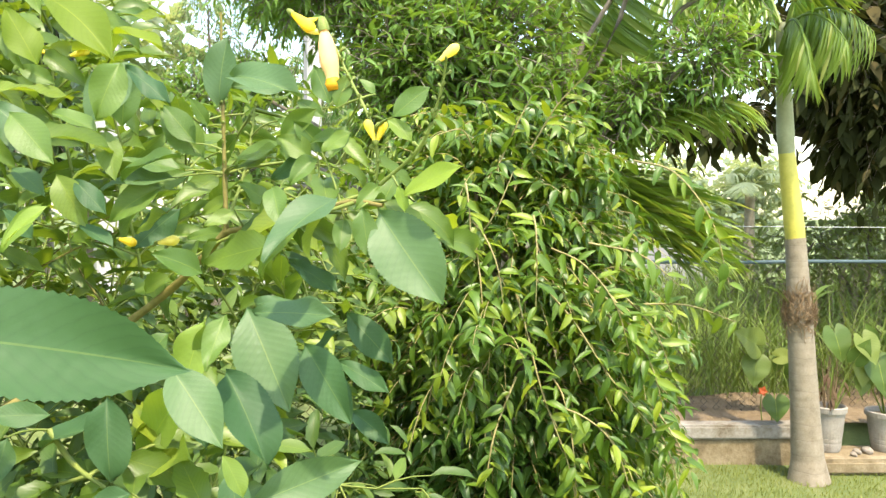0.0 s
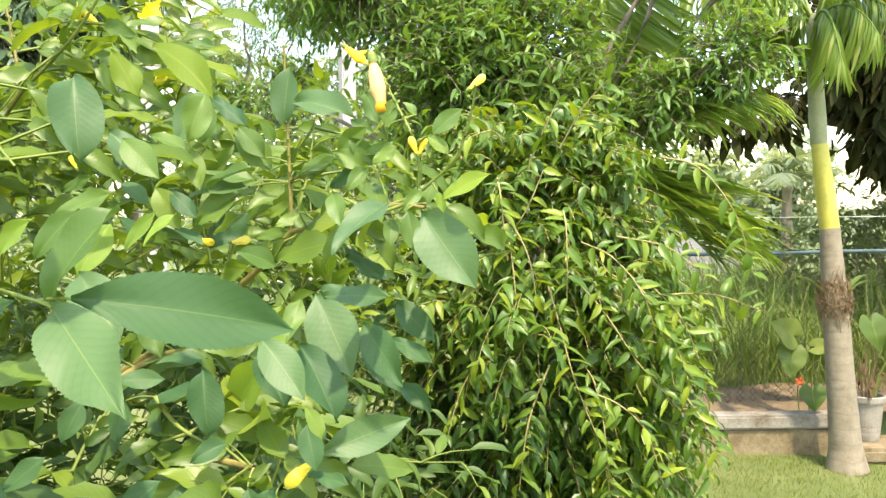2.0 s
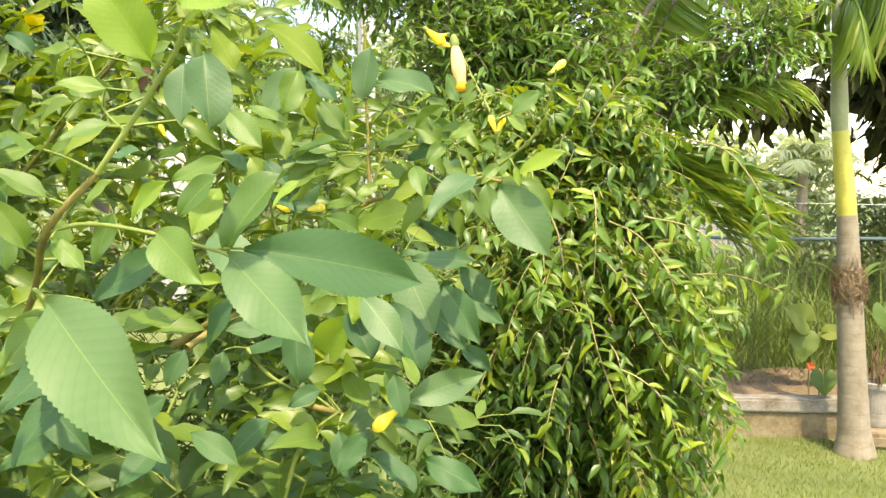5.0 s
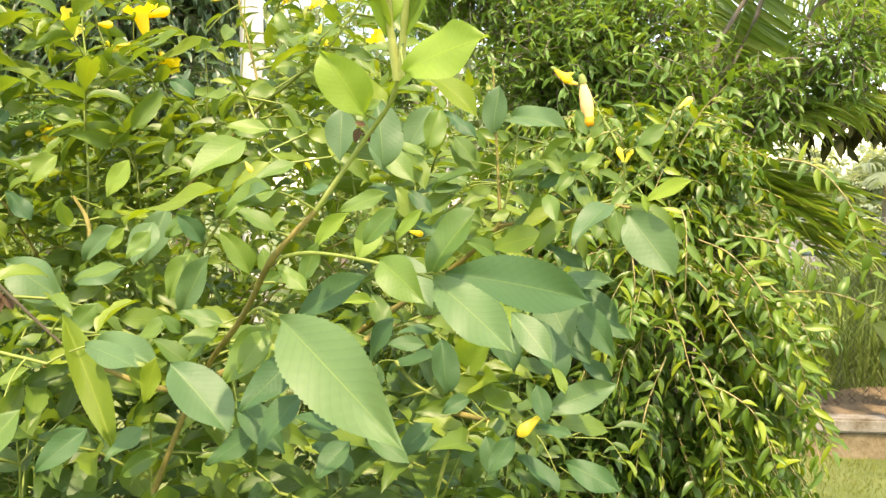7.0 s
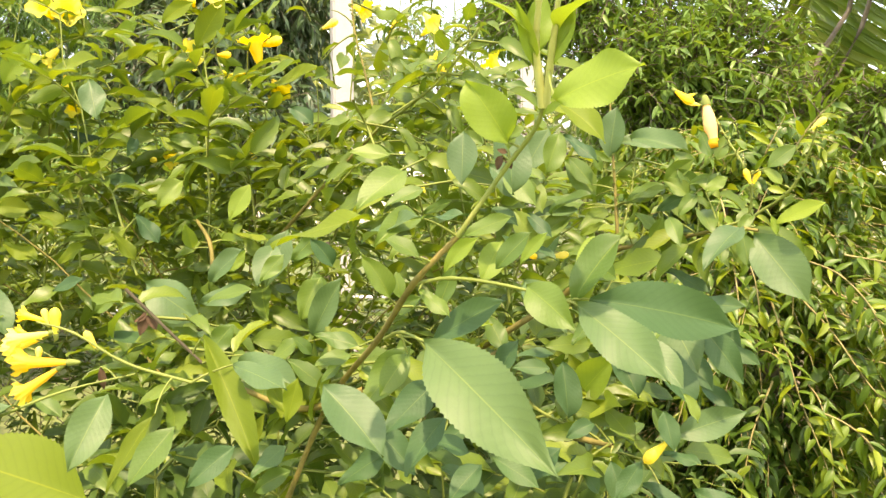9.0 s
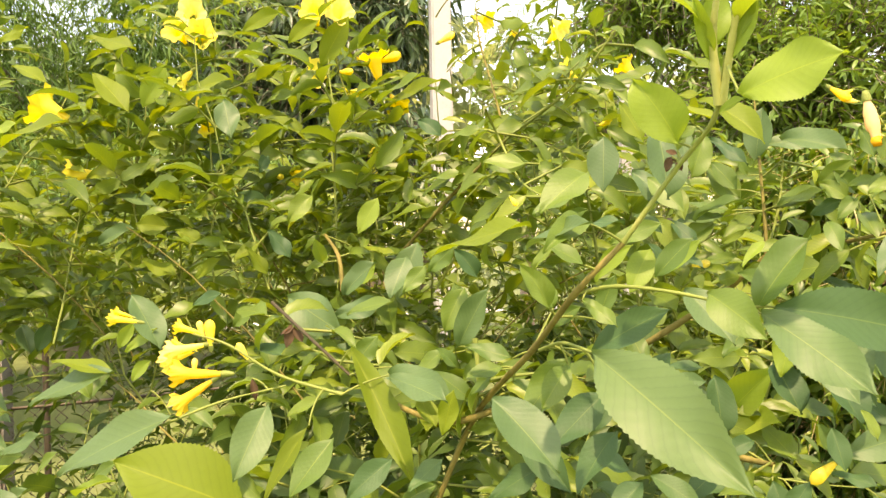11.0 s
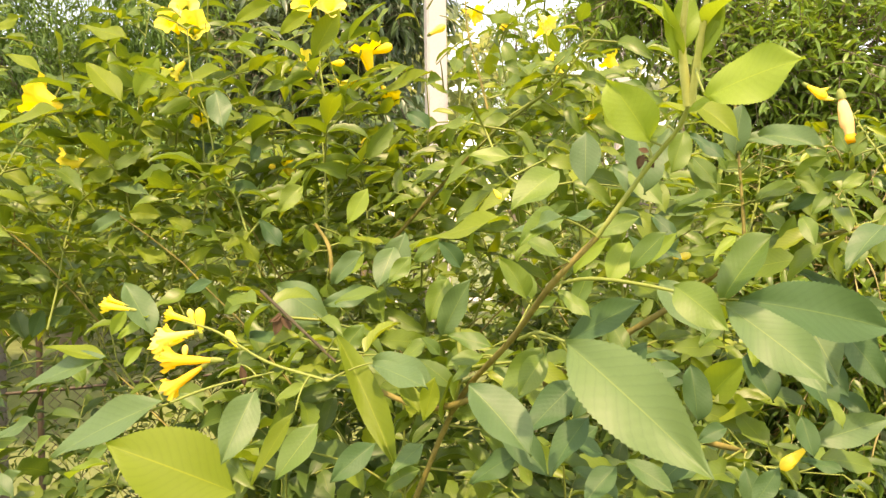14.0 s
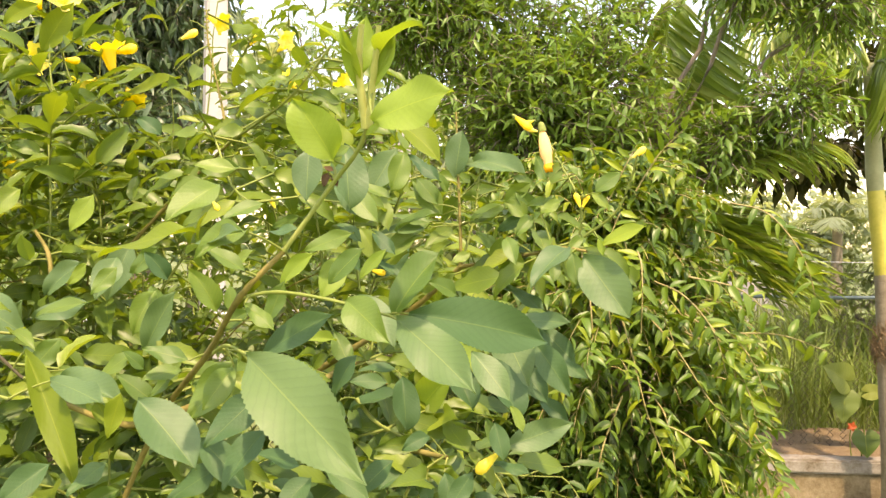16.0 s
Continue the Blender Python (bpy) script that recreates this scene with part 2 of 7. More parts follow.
SOIL = rough_material("bare_soil", [(0.2, (0.085, 0.058, 0.03)), (0.5, (0.155, 0.112, 0.062)), (0.85, (0.24, 0.185, 0.115))], 7, 1.0, 0.9, 0.04, 0, 50)
TURF = rough_material("turf", [(0.25, (0.065, 0.092, 0.026)), (0.5, (0.115, 0.147, 0.045)), (0.8, (0.2, 0.21, 0.09))], 3, 1.0, 0.7, 0.02, 0, 90)
POT_CLAY = rough_material("pot_cement", [(0.25, (0.17, 0.145, 0.105)), (0.45, (0.25, 0.225, 0.18)), (0.8, (0.36, 0.335, 0.28))], 14, 0.85, 0.4, 0.004, 0, 110)
STONE = rough_material("stone", [(0.2, (0.13, 0.105, 0.075)), (0.5, (0.22, 0.19, 0.145)), (0.85, (0.34, 0.3, 0.25))], 18, 0.9, 0.6, 0.01, 0, 90)
RAIL_PAINT = rough_material("rail_paint", [(0.2, (0.04, 0.065, 0.07)), (0.6, (0.075, 0.115, 0.12)), (0.85, (0.16, 0.19, 0.19))], 8, 0.7, 0.2, 0.002, 0, 60, 0.3)
STEEL_WIRE = rough_material("fence_wire", [(0.2, (0.06, 0.045, 0.03)), (0.6, (0.11, 0.09, 0.065)), (0.85, (0.18, 0.16, 0.13))], 12, 0.6, 0.2, 0.001, 0.5, 90)
BRIGHT_WIRE = rough_material("bright_wire", [(0.2, (0.55, 0.55, 0.52)), (0.8, (0.75, 0.75, 0.72))], 12, 0.5, 0.2, 0.001, 0.2, 90)
POLE_PAINT = rough_material("pole_whitewash", [(0.2, (0.28, 0.27, 0.24)), (0.5, (0.4, 0.39, 0.365)), (0.85, (0.5, 0.49, 0.465))], 3, 0.85, 0.3, 0.003, 0, 60)
ROOF_TILE = rough_material("roof_tile", [(0.2, (0.10, 0.098, 0.09)), (0.6, (0.15, 0.147, 0.135)), (0.85, (0.21, 0.205, 0.19))], 6, 0.9, 0.4, 0.01, 0, 40)
PLASTER = rough_material("plaster", [(0.2, (0.28, 0.28, 0.26)), (0.8, (0.38, 0.37, 0.35))], 3, 0.9, 0.2, 0.003, 0, 40)


# ---- building helpers ----
rng = np.random.default_rng(7)


def thing(name, at, label, category, group="", kind=""):
    ob = new(name)
    ob.location = at
    return tagged(ob, label, category, group, kind)


def mesh_from(name, verts, faces, mat, uvs=None, smooth=True):
    """A mesh from numpy arrays; faces all of one size; uvs one pair a vertex."""
    me = bpy.data.meshes.new(name)
    verts, faces = np.asarray(verts, dtype=np.float32), np.asarray(faces, dtype=np.int32)
    k = faces.shape[1]
    me.vertices.add(len(verts))
    me.vertices.foreach_set("co", verts.ravel())
    me.loops.add(faces.size)
    me.loops.foreach_set("vertex_index", faces.ravel())
    me.polygons.add(len(faces))
    me.polygons.foreach_set("loop_start", np.arange(0, faces.size, k, dtype=np.int32))
    me.polygons.foreach_set("use_smooth", np.full(len(faces), smooth))
    if uvs is not None:
        layer = me.uv_layers.new(name="uv")
        layer.data.foreach_set("uv", np.asarray(uvs, dtype=np.float32)[faces.ravel()].ravel())
    me.materials.append(mat)
    me.update()
    me.validate()
    return me


def part(name, me, parent, m=None, label="", kind=""):
    """A mesh as one object under its thing, at a pose in the world."""
    ob = new(name, me)
    ob.parent = parent
    if parent is not None:
        up, at = parent, Vector()
        while up is not None:
            at, up = at + up.location, up.parent
        ob.matrix_basis = Matrix.Translation(-at) @ (m if m is not None else Matrix())
    elif m is not None:
        ob.matrix_basis = m
    return tagged(ob, label, "", "", kind)


def bm_mesh(name, bm, mat, smooth=False):
    me = bpy.data.meshes.new(name)
    bm.to_mesh(me)
    bm.free()
    for p in me.polygons:
        p.use_smooth = smooth
    me.materials.append(mat)
    return me


def unit(v):
    v = np.asarray(v, dtype=float)
    return v / (np.linalg.norm(v, axis=-1, keepdims=True) + 1e-12)


def blade(length_steps, half_steps, shape, width, fold=0.25, droop=0.3, teeth=0.0, wave=0.0, twist=0.0, puff=0.0, veins=13):
    """A leaf blade of unit length along +x, its face up (+z): shape(t) is the half width from 0 to 1."""
    t = np.linspace(0, 1, length_steps + 1)
    s = np.linspace(-1, 1, 2 * half_steps + 1)
    tt, ss = np.meshgrid(t, s, indexing="ij")
    half = np.array([shape(k) for k in t])[:, None] * width / 2
    if teeth:
        saw = (np.arange(len(t)) % 2)[:, None] * teeth
        half = half * (1 - saw * (np.abs(ss) > 0.99))
    y = ss * half
    z = (np.sqrt(y ** 2 + (0.1 * half) ** 2) - 0.1 * half) * fold * 1.08
    z = z + puff * width * np.sin(2 * math.pi * (veins * tt - 3.0 * np.abs(ss))) * np.sin(math.pi * np.abs(ss)) * np.clip(half * 2 / width, 0, 1)
    z = z + wave * width * np.sin(tt * 9.0 + ss) * np.abs(ss)
    angle = droop * tt ** 1.5
    x = np.cumsum(np.concatenate([[0], np.cos(droop * ((t[:-1] + t[1:]) / 2) ** 1.2) / length_steps]))[:, None] + 0 * ss
    fall = -np.cumsum(np.concatenate([[0], np.sin(droop * ((t[:-1] + t[1:]) / 2) ** 1.2) / length_steps]))[:, None] + 0 * ss
    ca, sa_ = np.cos(twist * tt), np.sin(twist * tt)
    v = np.stack([x + z * np.sin(angle), y * ca - z * sa_, fall + y * sa_ + z * np.cos(angle)], -1).reshape(-1, 3)
    w = len(s)
    f = [(i * w + j, (i + 1) * w + j, (i + 1) * w + j + 1, i * w + j + 1) for i in range(length_steps) for j in range(w - 1)]
    uv = np.stack([tt, ss / 2 + 0.5], -1).reshape(-1, 2)
    return v, np.array(f), uv


def lance(k):
    return max(0.02, k ** 0.72 * (1 - k) ** 1.08 / 0.2978) if k < 1 else 0.008


def ovate(k):
    """A full blade, broadest below its middle, drawn out to a short point."""
    return float(np.interp(k, (0, 0.03, 0.08, 0.16, 0.26, 0.36, 0.46, 0.56, 0.66, 0.76, 0.85, 0.93, 1), (0.03, 0.1, 0.27, 0.53, 0.8, 0.95, 1, 0.97, 0.87, 0.68, 0.44, 0.19, 0.01)))


def oval(k):
    return max(0.02, math.sin(math.pi * k ** 0.8) ** 0.75) if k < 1 else 0.01


def taper_tip(k):
    return max(0.02, (math.sin(math.pi * min(1, k / 0.86) ** 0.75)) ** 0.8 * (1 if k < 0.7 else 1) + (0.12 * (1 - k) / 0.14 if k > 0.7 else 0)) if k < 1 else 0.01


def strip(k):
    return max(0.03, min(1, 0.35 + 3 * k) * (1 - k ** 3))


def scatter(template, places, ways, ups, sizes, widths=None):
    """Many copies of a template in one set of arrays: each at a place, along a way, its face to up."""
    v, f, uv = template
    ways = unit(ways)
    side = unit(np.cross(ups, ways))
    face = np.cross(ways, side)
    sizes = np.asarray(sizes, dtype=float)[:, None, None]
    ws = sizes if widths is None else sizes * np.asarray(widths, dtype=float)[:, None, None]
    co = places[:, None, :] + sizes * v[None, :, 0:1] * ways[:, None, :] + ws * v[None, :, 1:2] * side[:, None, :] + sizes * v[None, :, 2:3] * face[:, None, :]
    n = len(places)
    faces = (f[None] + (np.arange(n) * len(v))[:, None, None]).reshape(-1, f.shape[1])
    return co.reshape(-1, 3), faces, np.tile(uv, (n, 1))


def tube(points, radii, sides=6):
    """A tapered tube along points, closed at its end by a small ring."""
    pts, radii = np.asarray(points, dtype=float), np.asarray(radii, dtype=float)
    d = unit(np.gradient(pts, axis=0))
    ref = np.where(np.abs(d[:, 2:3]) > 0.9, np.array([[1.0, 0, 0]]), np.array([[0, 0, 1.0]]))
    a = unit(np.cross(d, ref))
    b = np.cross(d, a)
    ang = np.arange(sides) * 2 * math.pi / sides
    v = (pts[:, None] + radii[:, None, None] * (np.cos(ang)[None, :, None] * a[:, None] + np.sin(ang)[None, :, None] * b[:, None])).reshape(-1, 3)
    f = [(i * sides + j, i * sides + (j + 1) % sides, (i + 1) * sides + (j + 1) % sides, (i + 1) * sides + j) for i in range(len(pts) - 1) for j in range(sides)]
    return v, np.array(f)


def join(pieces):
    vs, fs, us, k = [], [], [], 0
    for p in pieces:
        vs.append(p[0])
        fs.append(np.asarray(p[1]) + k)
        if len(p) > 2:
            us.append(p[2])
        k += len(p[0])
    return (np.concatenate(vs), np.concatenate(fs)) + ((np.concatenate(us),) if us else ())


def bow(a, b, sag=0.0, side=0.0, n=8, wobble=0.0):
    """Points from a to b, bowed upward by sag and sideways by side."""
    a, b = np.asarray(a, dtype=float), np.asarray(b, dtype=float)
    t = np.linspace(0, 1, n)[:, None]
    p = a + (b - a) * t
    hump = 4 * t * (1 - t)
    across = unit(np.cross(b - a, (0, 0, 1)))
    p = p + hump * (np.array([[0, 0, sag]]) + across * side)
    if wobble:
        p[1:-1] += rng.normal(0, wobble, (n - 2, 3))
    return p


def box(name, size, mat, bevel=0.006, cuts=0):
    bm = bmesh.new()
    bmesh.ops.create_cube(bm, size=1)
    for v in bm.verts:
        v.co = Vector([c * s for c, s in zip(v.co, size)])
    bmesh.ops.bevel(bm, geom=bm.edges[:], offset=bevel, segments=2, affect="EDGES")
    return bm_mesh(name, bm, mat)


def lathe(profile, sides=28):
    """A turned body from (radius, height) pairs."""
    pr = np.asarray(profile, dtype=float)
    ang = np.arange(sides) * 2 * math.pi / sides
    v = np.stack([pr[:, 0:1] * np.cos(ang), pr[:, 0:1] * np.sin(ang), pr[:, 1:2] + 0 * ang], -1).reshape(-1, 3)
    f = [(i * sides + j, i * sides + (j + 1) % sides, (i + 1) * sides + (j + 1) % sides, (i + 1) * sides + j) for i in range(len(pr) - 1) for j in range(sides)]
    return v, np.array(f)


def frame_to(a, b, face=(0, 0, 1), roll=0.0):
    """The turn that lays +x from a to b with its face to the given side."""
    x = (Vector(b) - Vector(a)).normalized()
    y = Vector(face).cross(x).normalized()
    z = x.cross(y)
    m = Matrix((x, y, z)).transposed().to_4x4()
    return Matrix.Translation(a) @ m @ Matrix.Rotation(radians(roll), 4, "X")


# ---- ground and boundary ----
KERB_Y, KERB_SLOPE = 4.58, 0.06


def kerb_line(x):
    return KERB_Y + KERB_SLOPE * (x - 1.3)


def build_ground():
    xs = np.unique(np.concatenate([np.linspace(-400, -20, 12), np.linspace(-20, 20, 90), np.linspace(20, 400, 12)]))
    ys = np.unique(np.concatenate([np.linspace(-60, -5, 8), np.linspace(-5, 4.4, 30), np.linspace(4.4, 5.2, 9), np.linspace(5.2, 24, 45), np.linspace(24, 900, 20)]))
    X, Y = np.meshgrid(xs, ys, indexing="ij")
    back = np.clip((Y - (KERB_Y + KERB_SLOPE * np.clip(X - 1.3, -3, 4)) - 0.06) / 0.08, 0, 1)
    Z = 0.19 * back - 0.07 * np.clip(Y - 9, 0, 40) + 0.012 * np.sin(X * 1.7) * np.cos(Y * 1.3)
    w = len(ys)
    v = np.stack([X, Y, Z], -1).reshape(-1, 3)
    f = [(i * w + j, (i + 1) * w + j, (i + 1) * w + j + 1, i * w + j + 1) for i in range(len(xs) - 1) for j in range(w - 1)]
    ob = new("ground", mesh_from("ground", v, f, TURF))
    tagged(ob, "mown green lawn running into rough grassland", "ground", kind="structure")
    # bare strip of soil behind the kerb
    xs, ys = np.linspace(-0.6, 5.5, 60), np.linspace(0, 1, 14)
    X, S = np.meshgrid(xs, ys, indexing="ij")
    Y = kerb_line(X) + 0.11 + S * (0.62 + 0.12 * np.sin(X * 3))
    Z = 0.20 + 0.05 * S + 0.015 * np.sin(X * 9 + S * 11) * np.sin(S * 8) + rng.normal(0, 0.004, X.shape)
    w = len(ys)
    v = np.stack([X, Y, Z], -1).reshape(-1, 3)
    f = [(i * w + j, (i + 1) * w + j, (i + 1) * w + j + 1, i * w + j + 1) for i in range(len(xs) - 1) for j in range(w - 1)]
    tagged(new("soil_bed", mesh_from("soil_bed", v, f, SOIL)), "bare brown soil strip behind the kerb", "soil", kind="structure")


def build_kerb():
    """Low concrete kerb with a pale coping, in cast lengths."""
    k = thing("kerb", (0.2, kerb_line(0.2), 0), "low stained concrete kerb with a pale worn coping", "kerb", kind="structure")
    turn = math.degrees(math.atan(KERB_SLOPE))
    x = -0.4
    while x < 1.0:
        L = 2.27
        body = box("block", (L, 0.09, 0.17), KERB_FACE, 0.008)
        part("block", body, k, pose(x + L / 2, kerb_line(x + L / 2), 0.064, 0, 0, turn))
        cap = box("coping", (L - 0.01, 0.125, 0.078), KERB_PAINT, 0.012)
        part("coping", cap, k, pose(x + L / 2, kerb_line(x + L / 2), 0.188, 0, 0, turn), "worn whitewashed concrete coping")
        x += 3.0


def chain_link(a, b, z0, z1, cell=0.078):
    """The zigzag wires of a chain-link panel from a to b."""
    a, b = np.array([*a, 0.0]), np.array([*b, 0.0])
    L = np.linalg.norm(b - a)
    d = (b - a) / L
    nrm = np.array([-d[1], d[0], 0])
    rows = int((z1 - z0) / (cell / 2))
    pieces = []
    for i in range(int(L / cell)):
        k = np.arange(rows + 1)
        along = (i + 0.5 * (k % 2)) * cell
        off = 0.0022 * np.where(k % 2 == 0, 1, -1)
        p = a + along[:, None] * d + off[:, None] * nrm + np.stack([0 * k, 0 * k, z0 + k * cell / 2], -1)
        pieces.append(tube(p, np.full(len(p), 0.0021), 3))
        q = a + (i + 0.5 - 0.5 * (k % 2))[:, None] * cell * d - off[:, None] * nrm + np.stack([0 * k, 0 * k, z0 + k * cell / 2], -1)
        pieces.append(tube(q, np.full(len(q), 0.0021), 3))
    return join(pieces)


def build_fence(a, b, posts, z0, rail, wires, rail_mat, label, stakes=(), rods=()):
    f = thing("chain_link_fence", (a[0], a[1], 0), label, "fence")
    part("wire_mesh", mesh_from("wire_mesh", *chain_link(a, b, z0, rail), STEEL_WIRE), f, None, "thin rusted diamond wire mesh")
    pts = bow((*a, rail), (*b, rail), 0.0, 0.0, 12, 0.002)
    part("rail", mesh_from("rail", *tube(pts, np.full(12, 0.011), 10), rail_mat), f, None, "painted pipe rail")
    for z in rods:
        part("rod", mesh_from("rod", *tube(bow((*a, z), (*b, z), 0.0, 0.0, 12, 0.003), np.full(12, 0.006), 6), STEEL_WIRE), f, None, "thin rusty tie rod")
    for z in wires:
        pts = bow((*a, z), (*b, z), -0.012, 0.0, 14, 0.002)
        part("wire", mesh_from("wire", *tube(pts, np.full(14, 0.0018), 5), BRIGHT_WIRE), f, None, "thin pale straining wire")
    for k in posts:
        x, y = a[0] + (b[0] - a[0]) * k, a[1] + (b[1] - a[1]) * k
        post = box("post", (0.075, 0.075, 1.5), CONCRETE, 0.008)
        part("post", post, f, pose(x, y, 0.72, 0, 0, 20), "whitewashed concrete post")
    for k in stakes:
        x, y = a[0] + (b[0] - a[0]) * k, a[1] + (b[1] - a[1]) * k
        part("stake", mesh_from("stake", *tube(bow((x, y + 0.02, -0.05), (x, y + 0.02, rail + 0.02), 0, 0.01, 6), np.full(6, 0.011), 8), STEEL_WIRE), f, None, "thin rusty iron stake")
        


build_ground()
build_kerb()
build_fence((-3.0, 1.15), (0.45, 4.75), (0.154, 0.97), 0.08, 1.09, (), BRIGHT_WIRE, "chain-link fence with a galvanised pipe rail behind the shrub", (0.05, 0.18, 0.36, 0.56, 0.76), (0.87,))
build_fence((0.55, 4.78), (4.6, 5.35), (0.99,), 0.2, 1.10, (1.318,), RAIL_PAINT, "chain-link fence with a teal pipe rail above the kerb")


# ---- plants ----
def leafy(starts, dirs, lengths, spacing, leaf, hang, spread=0.8, drop=0.3, jitter=0.3, first=0.15, vary=0.25):
    """Twigs that bend under their weight with leaves set alternately: leaf places, ways, ups, sizes, and the twigs' points."""
    P, W, U, S, twigs = [], [], [], [], []
    for s, d, L in zip(starts, unit(dirs), lengths):
        n = max(3, int(L * (1 - first) / spacing))
        k = np.linspace(first, 1, n)[:, None]
        down = np.array([[0, 0, -1.0]])
        pos = s + d * L * k + down * hang * L * k ** 2
        tan = unit(d + down * hang * 2 * k)
        side = unit(np.cross(tan, (0, 0, 1.0)) + 1e-6)
        over = np.cross(side, tan)
        alt = np.where(np.arange(n) % 2 == 0, 1.0, -1.0)[:, None]
        a = rng.normal(0, 0.7, (n, 1))
        out = alt * side * np.cos(a) + over * np.sin(a)
        W.append(unit(tan * 0.55 + out * spread + down * drop + rng.normal(0, jitter, (n, 3))))
        P.append(pos)
        U.append(np.array([[0, 0, 1.0]]) + rng.normal(0, 0.35, (n, 3)))
        size = leaf * (1 + rng.normal(0, vary, n)) * (1 - 0.35 * k[:, 0] ** 3)
        S.append(np.clip(size, leaf * 0.4, leaf * 1.6))
        q = np.linspace(0, 1, 6)[:, None]
        twigs.append(s + d * L * q + down * hang * L * q ** 2)
    return np.concatenate(P), np.concatenate(W), np.concatenate(U), np.concatenate(S), twigs


def ball(n):
    return unit(rng.normal(0, 1, (n, 3)))


def tree(name, base, fork, clumps, template, mat, leaf, twigs, hang, label, spacing=0.04, drop=0.3, radius=0.08, bark=None, spread=0.8, upward=0.1, twig_part=True):
    """A trunk to its fork, a limb to each clump (centre, radius) and leafy twigs out of each clump."""
    bark = bark or GREY_BARK
    tr = thing(name, base, label, "tree")
    n = 9
    part("trunk", mesh_from("trunk", *tube(bow(base, fork, 0, 0.03, n, 0.012), np.linspace(radius * 1.25, radius * 0.75, n), 10), bark), tr)
    limbs, starts, dirs, lens = [], [], [], []
    for centre, r, share in clumps:
        limbs.append(tube(bow(fork, centre, rng.uniform(-0.05, 0.25) * r, rng.uniform(-0.2, 0.2) * r, 9, 0.02), np.linspace(radius * 0.55, 0.008, 9), 6))
        k = int(twigs * share)
        d = unit(ball(k) + np.array([[0, 0, upward]]))
        starts.append(np.asarray(centre) + d * r * rng.uniform(0.08, 0.68, (k, 1)))
        dirs.append(unit(d + rng.normal(0, 0.35, (k, 3))))
        lens.append(r * rng.uniform(0.22, 0.42, k))
    for me in limbs:
        part("limb", mesh_from("limb", *me, bark), tr)
    P, W, U, S, tw = leafy(np.concatenate(starts), np.concatenate(dirs), np.concatenate(lens), spacing, leaf, hang, spread, drop)
    part("crown", mesh_from("crown", *scatter(template, P, W, U, S)[:2], mat) if template[2] is None else mesh_from("crown", *[x for x in scatter(template, P, W, U, S)][:2], mat, scatter_uv(template, len(P))), tr, None, "", "stuff")
    if twig_part:
        part("twig_mass", mesh_from("twig_mass", *join([tube(t, np.linspace(0.003, 0.001, 6), 3) for t in tw]), bark), tr, None, "", "stuff")
    return tr


def scatter_uv(template, n):
    return np.tile(template[2], (n, 1))


FIG_BLADE = blade(5, 1, taper_tip, 0.33, 0.4, 0.8)
TREE_BLADE = blade(3, 1, lance, 0.24, 0.35, 0.6)
BROAD_BLADE = blade(4, 1, lance, 0.36, 0.25, 0.5)
MANGO_BLADE = blade(4, 1, lance, 0.2, 0.3, 0.6)
CLUMP_BLADE = blade(2, 1, oval, 0.7, 0.3, 0.4)
BELL_BLADES = [blade(10, 1, lance, w, f, d, 0.13, v, t) for w, f, d, v, t in ((0.38, 0.5, 0.6, 0.07, 0.25), (0.35, 0.75, 0.9, 0.10, -0.35), (0.42, 0.3, 0.4, 0.12, 0.15), (0.37, 0.6, 1.2, 0.06, 0.5))]
BELL_FAR = [blade(4, 1, lance, w, f, d, 0.0, v, t) for w, f, d, v, t in ((0.32, 0.5, 0.6, 0.07, 0.25), (0.29, 0.75, 0.9, 0.10, -0.35), (0.36, 0.3, 0.4, 0.12, 0.15), (0.31, 0.6, 1.2, 0.06, 0.5))]
STRIP_BLADE = blade(5, 1, strip, 0.085, 0.5, 0.7)
FEATHER_BLADE = blade(2, 1, strip, 0.14, 0.2, 0.5)
LAWN_BLADE = blade(2, 1, strip, 0.09, 0.3, 0.9)


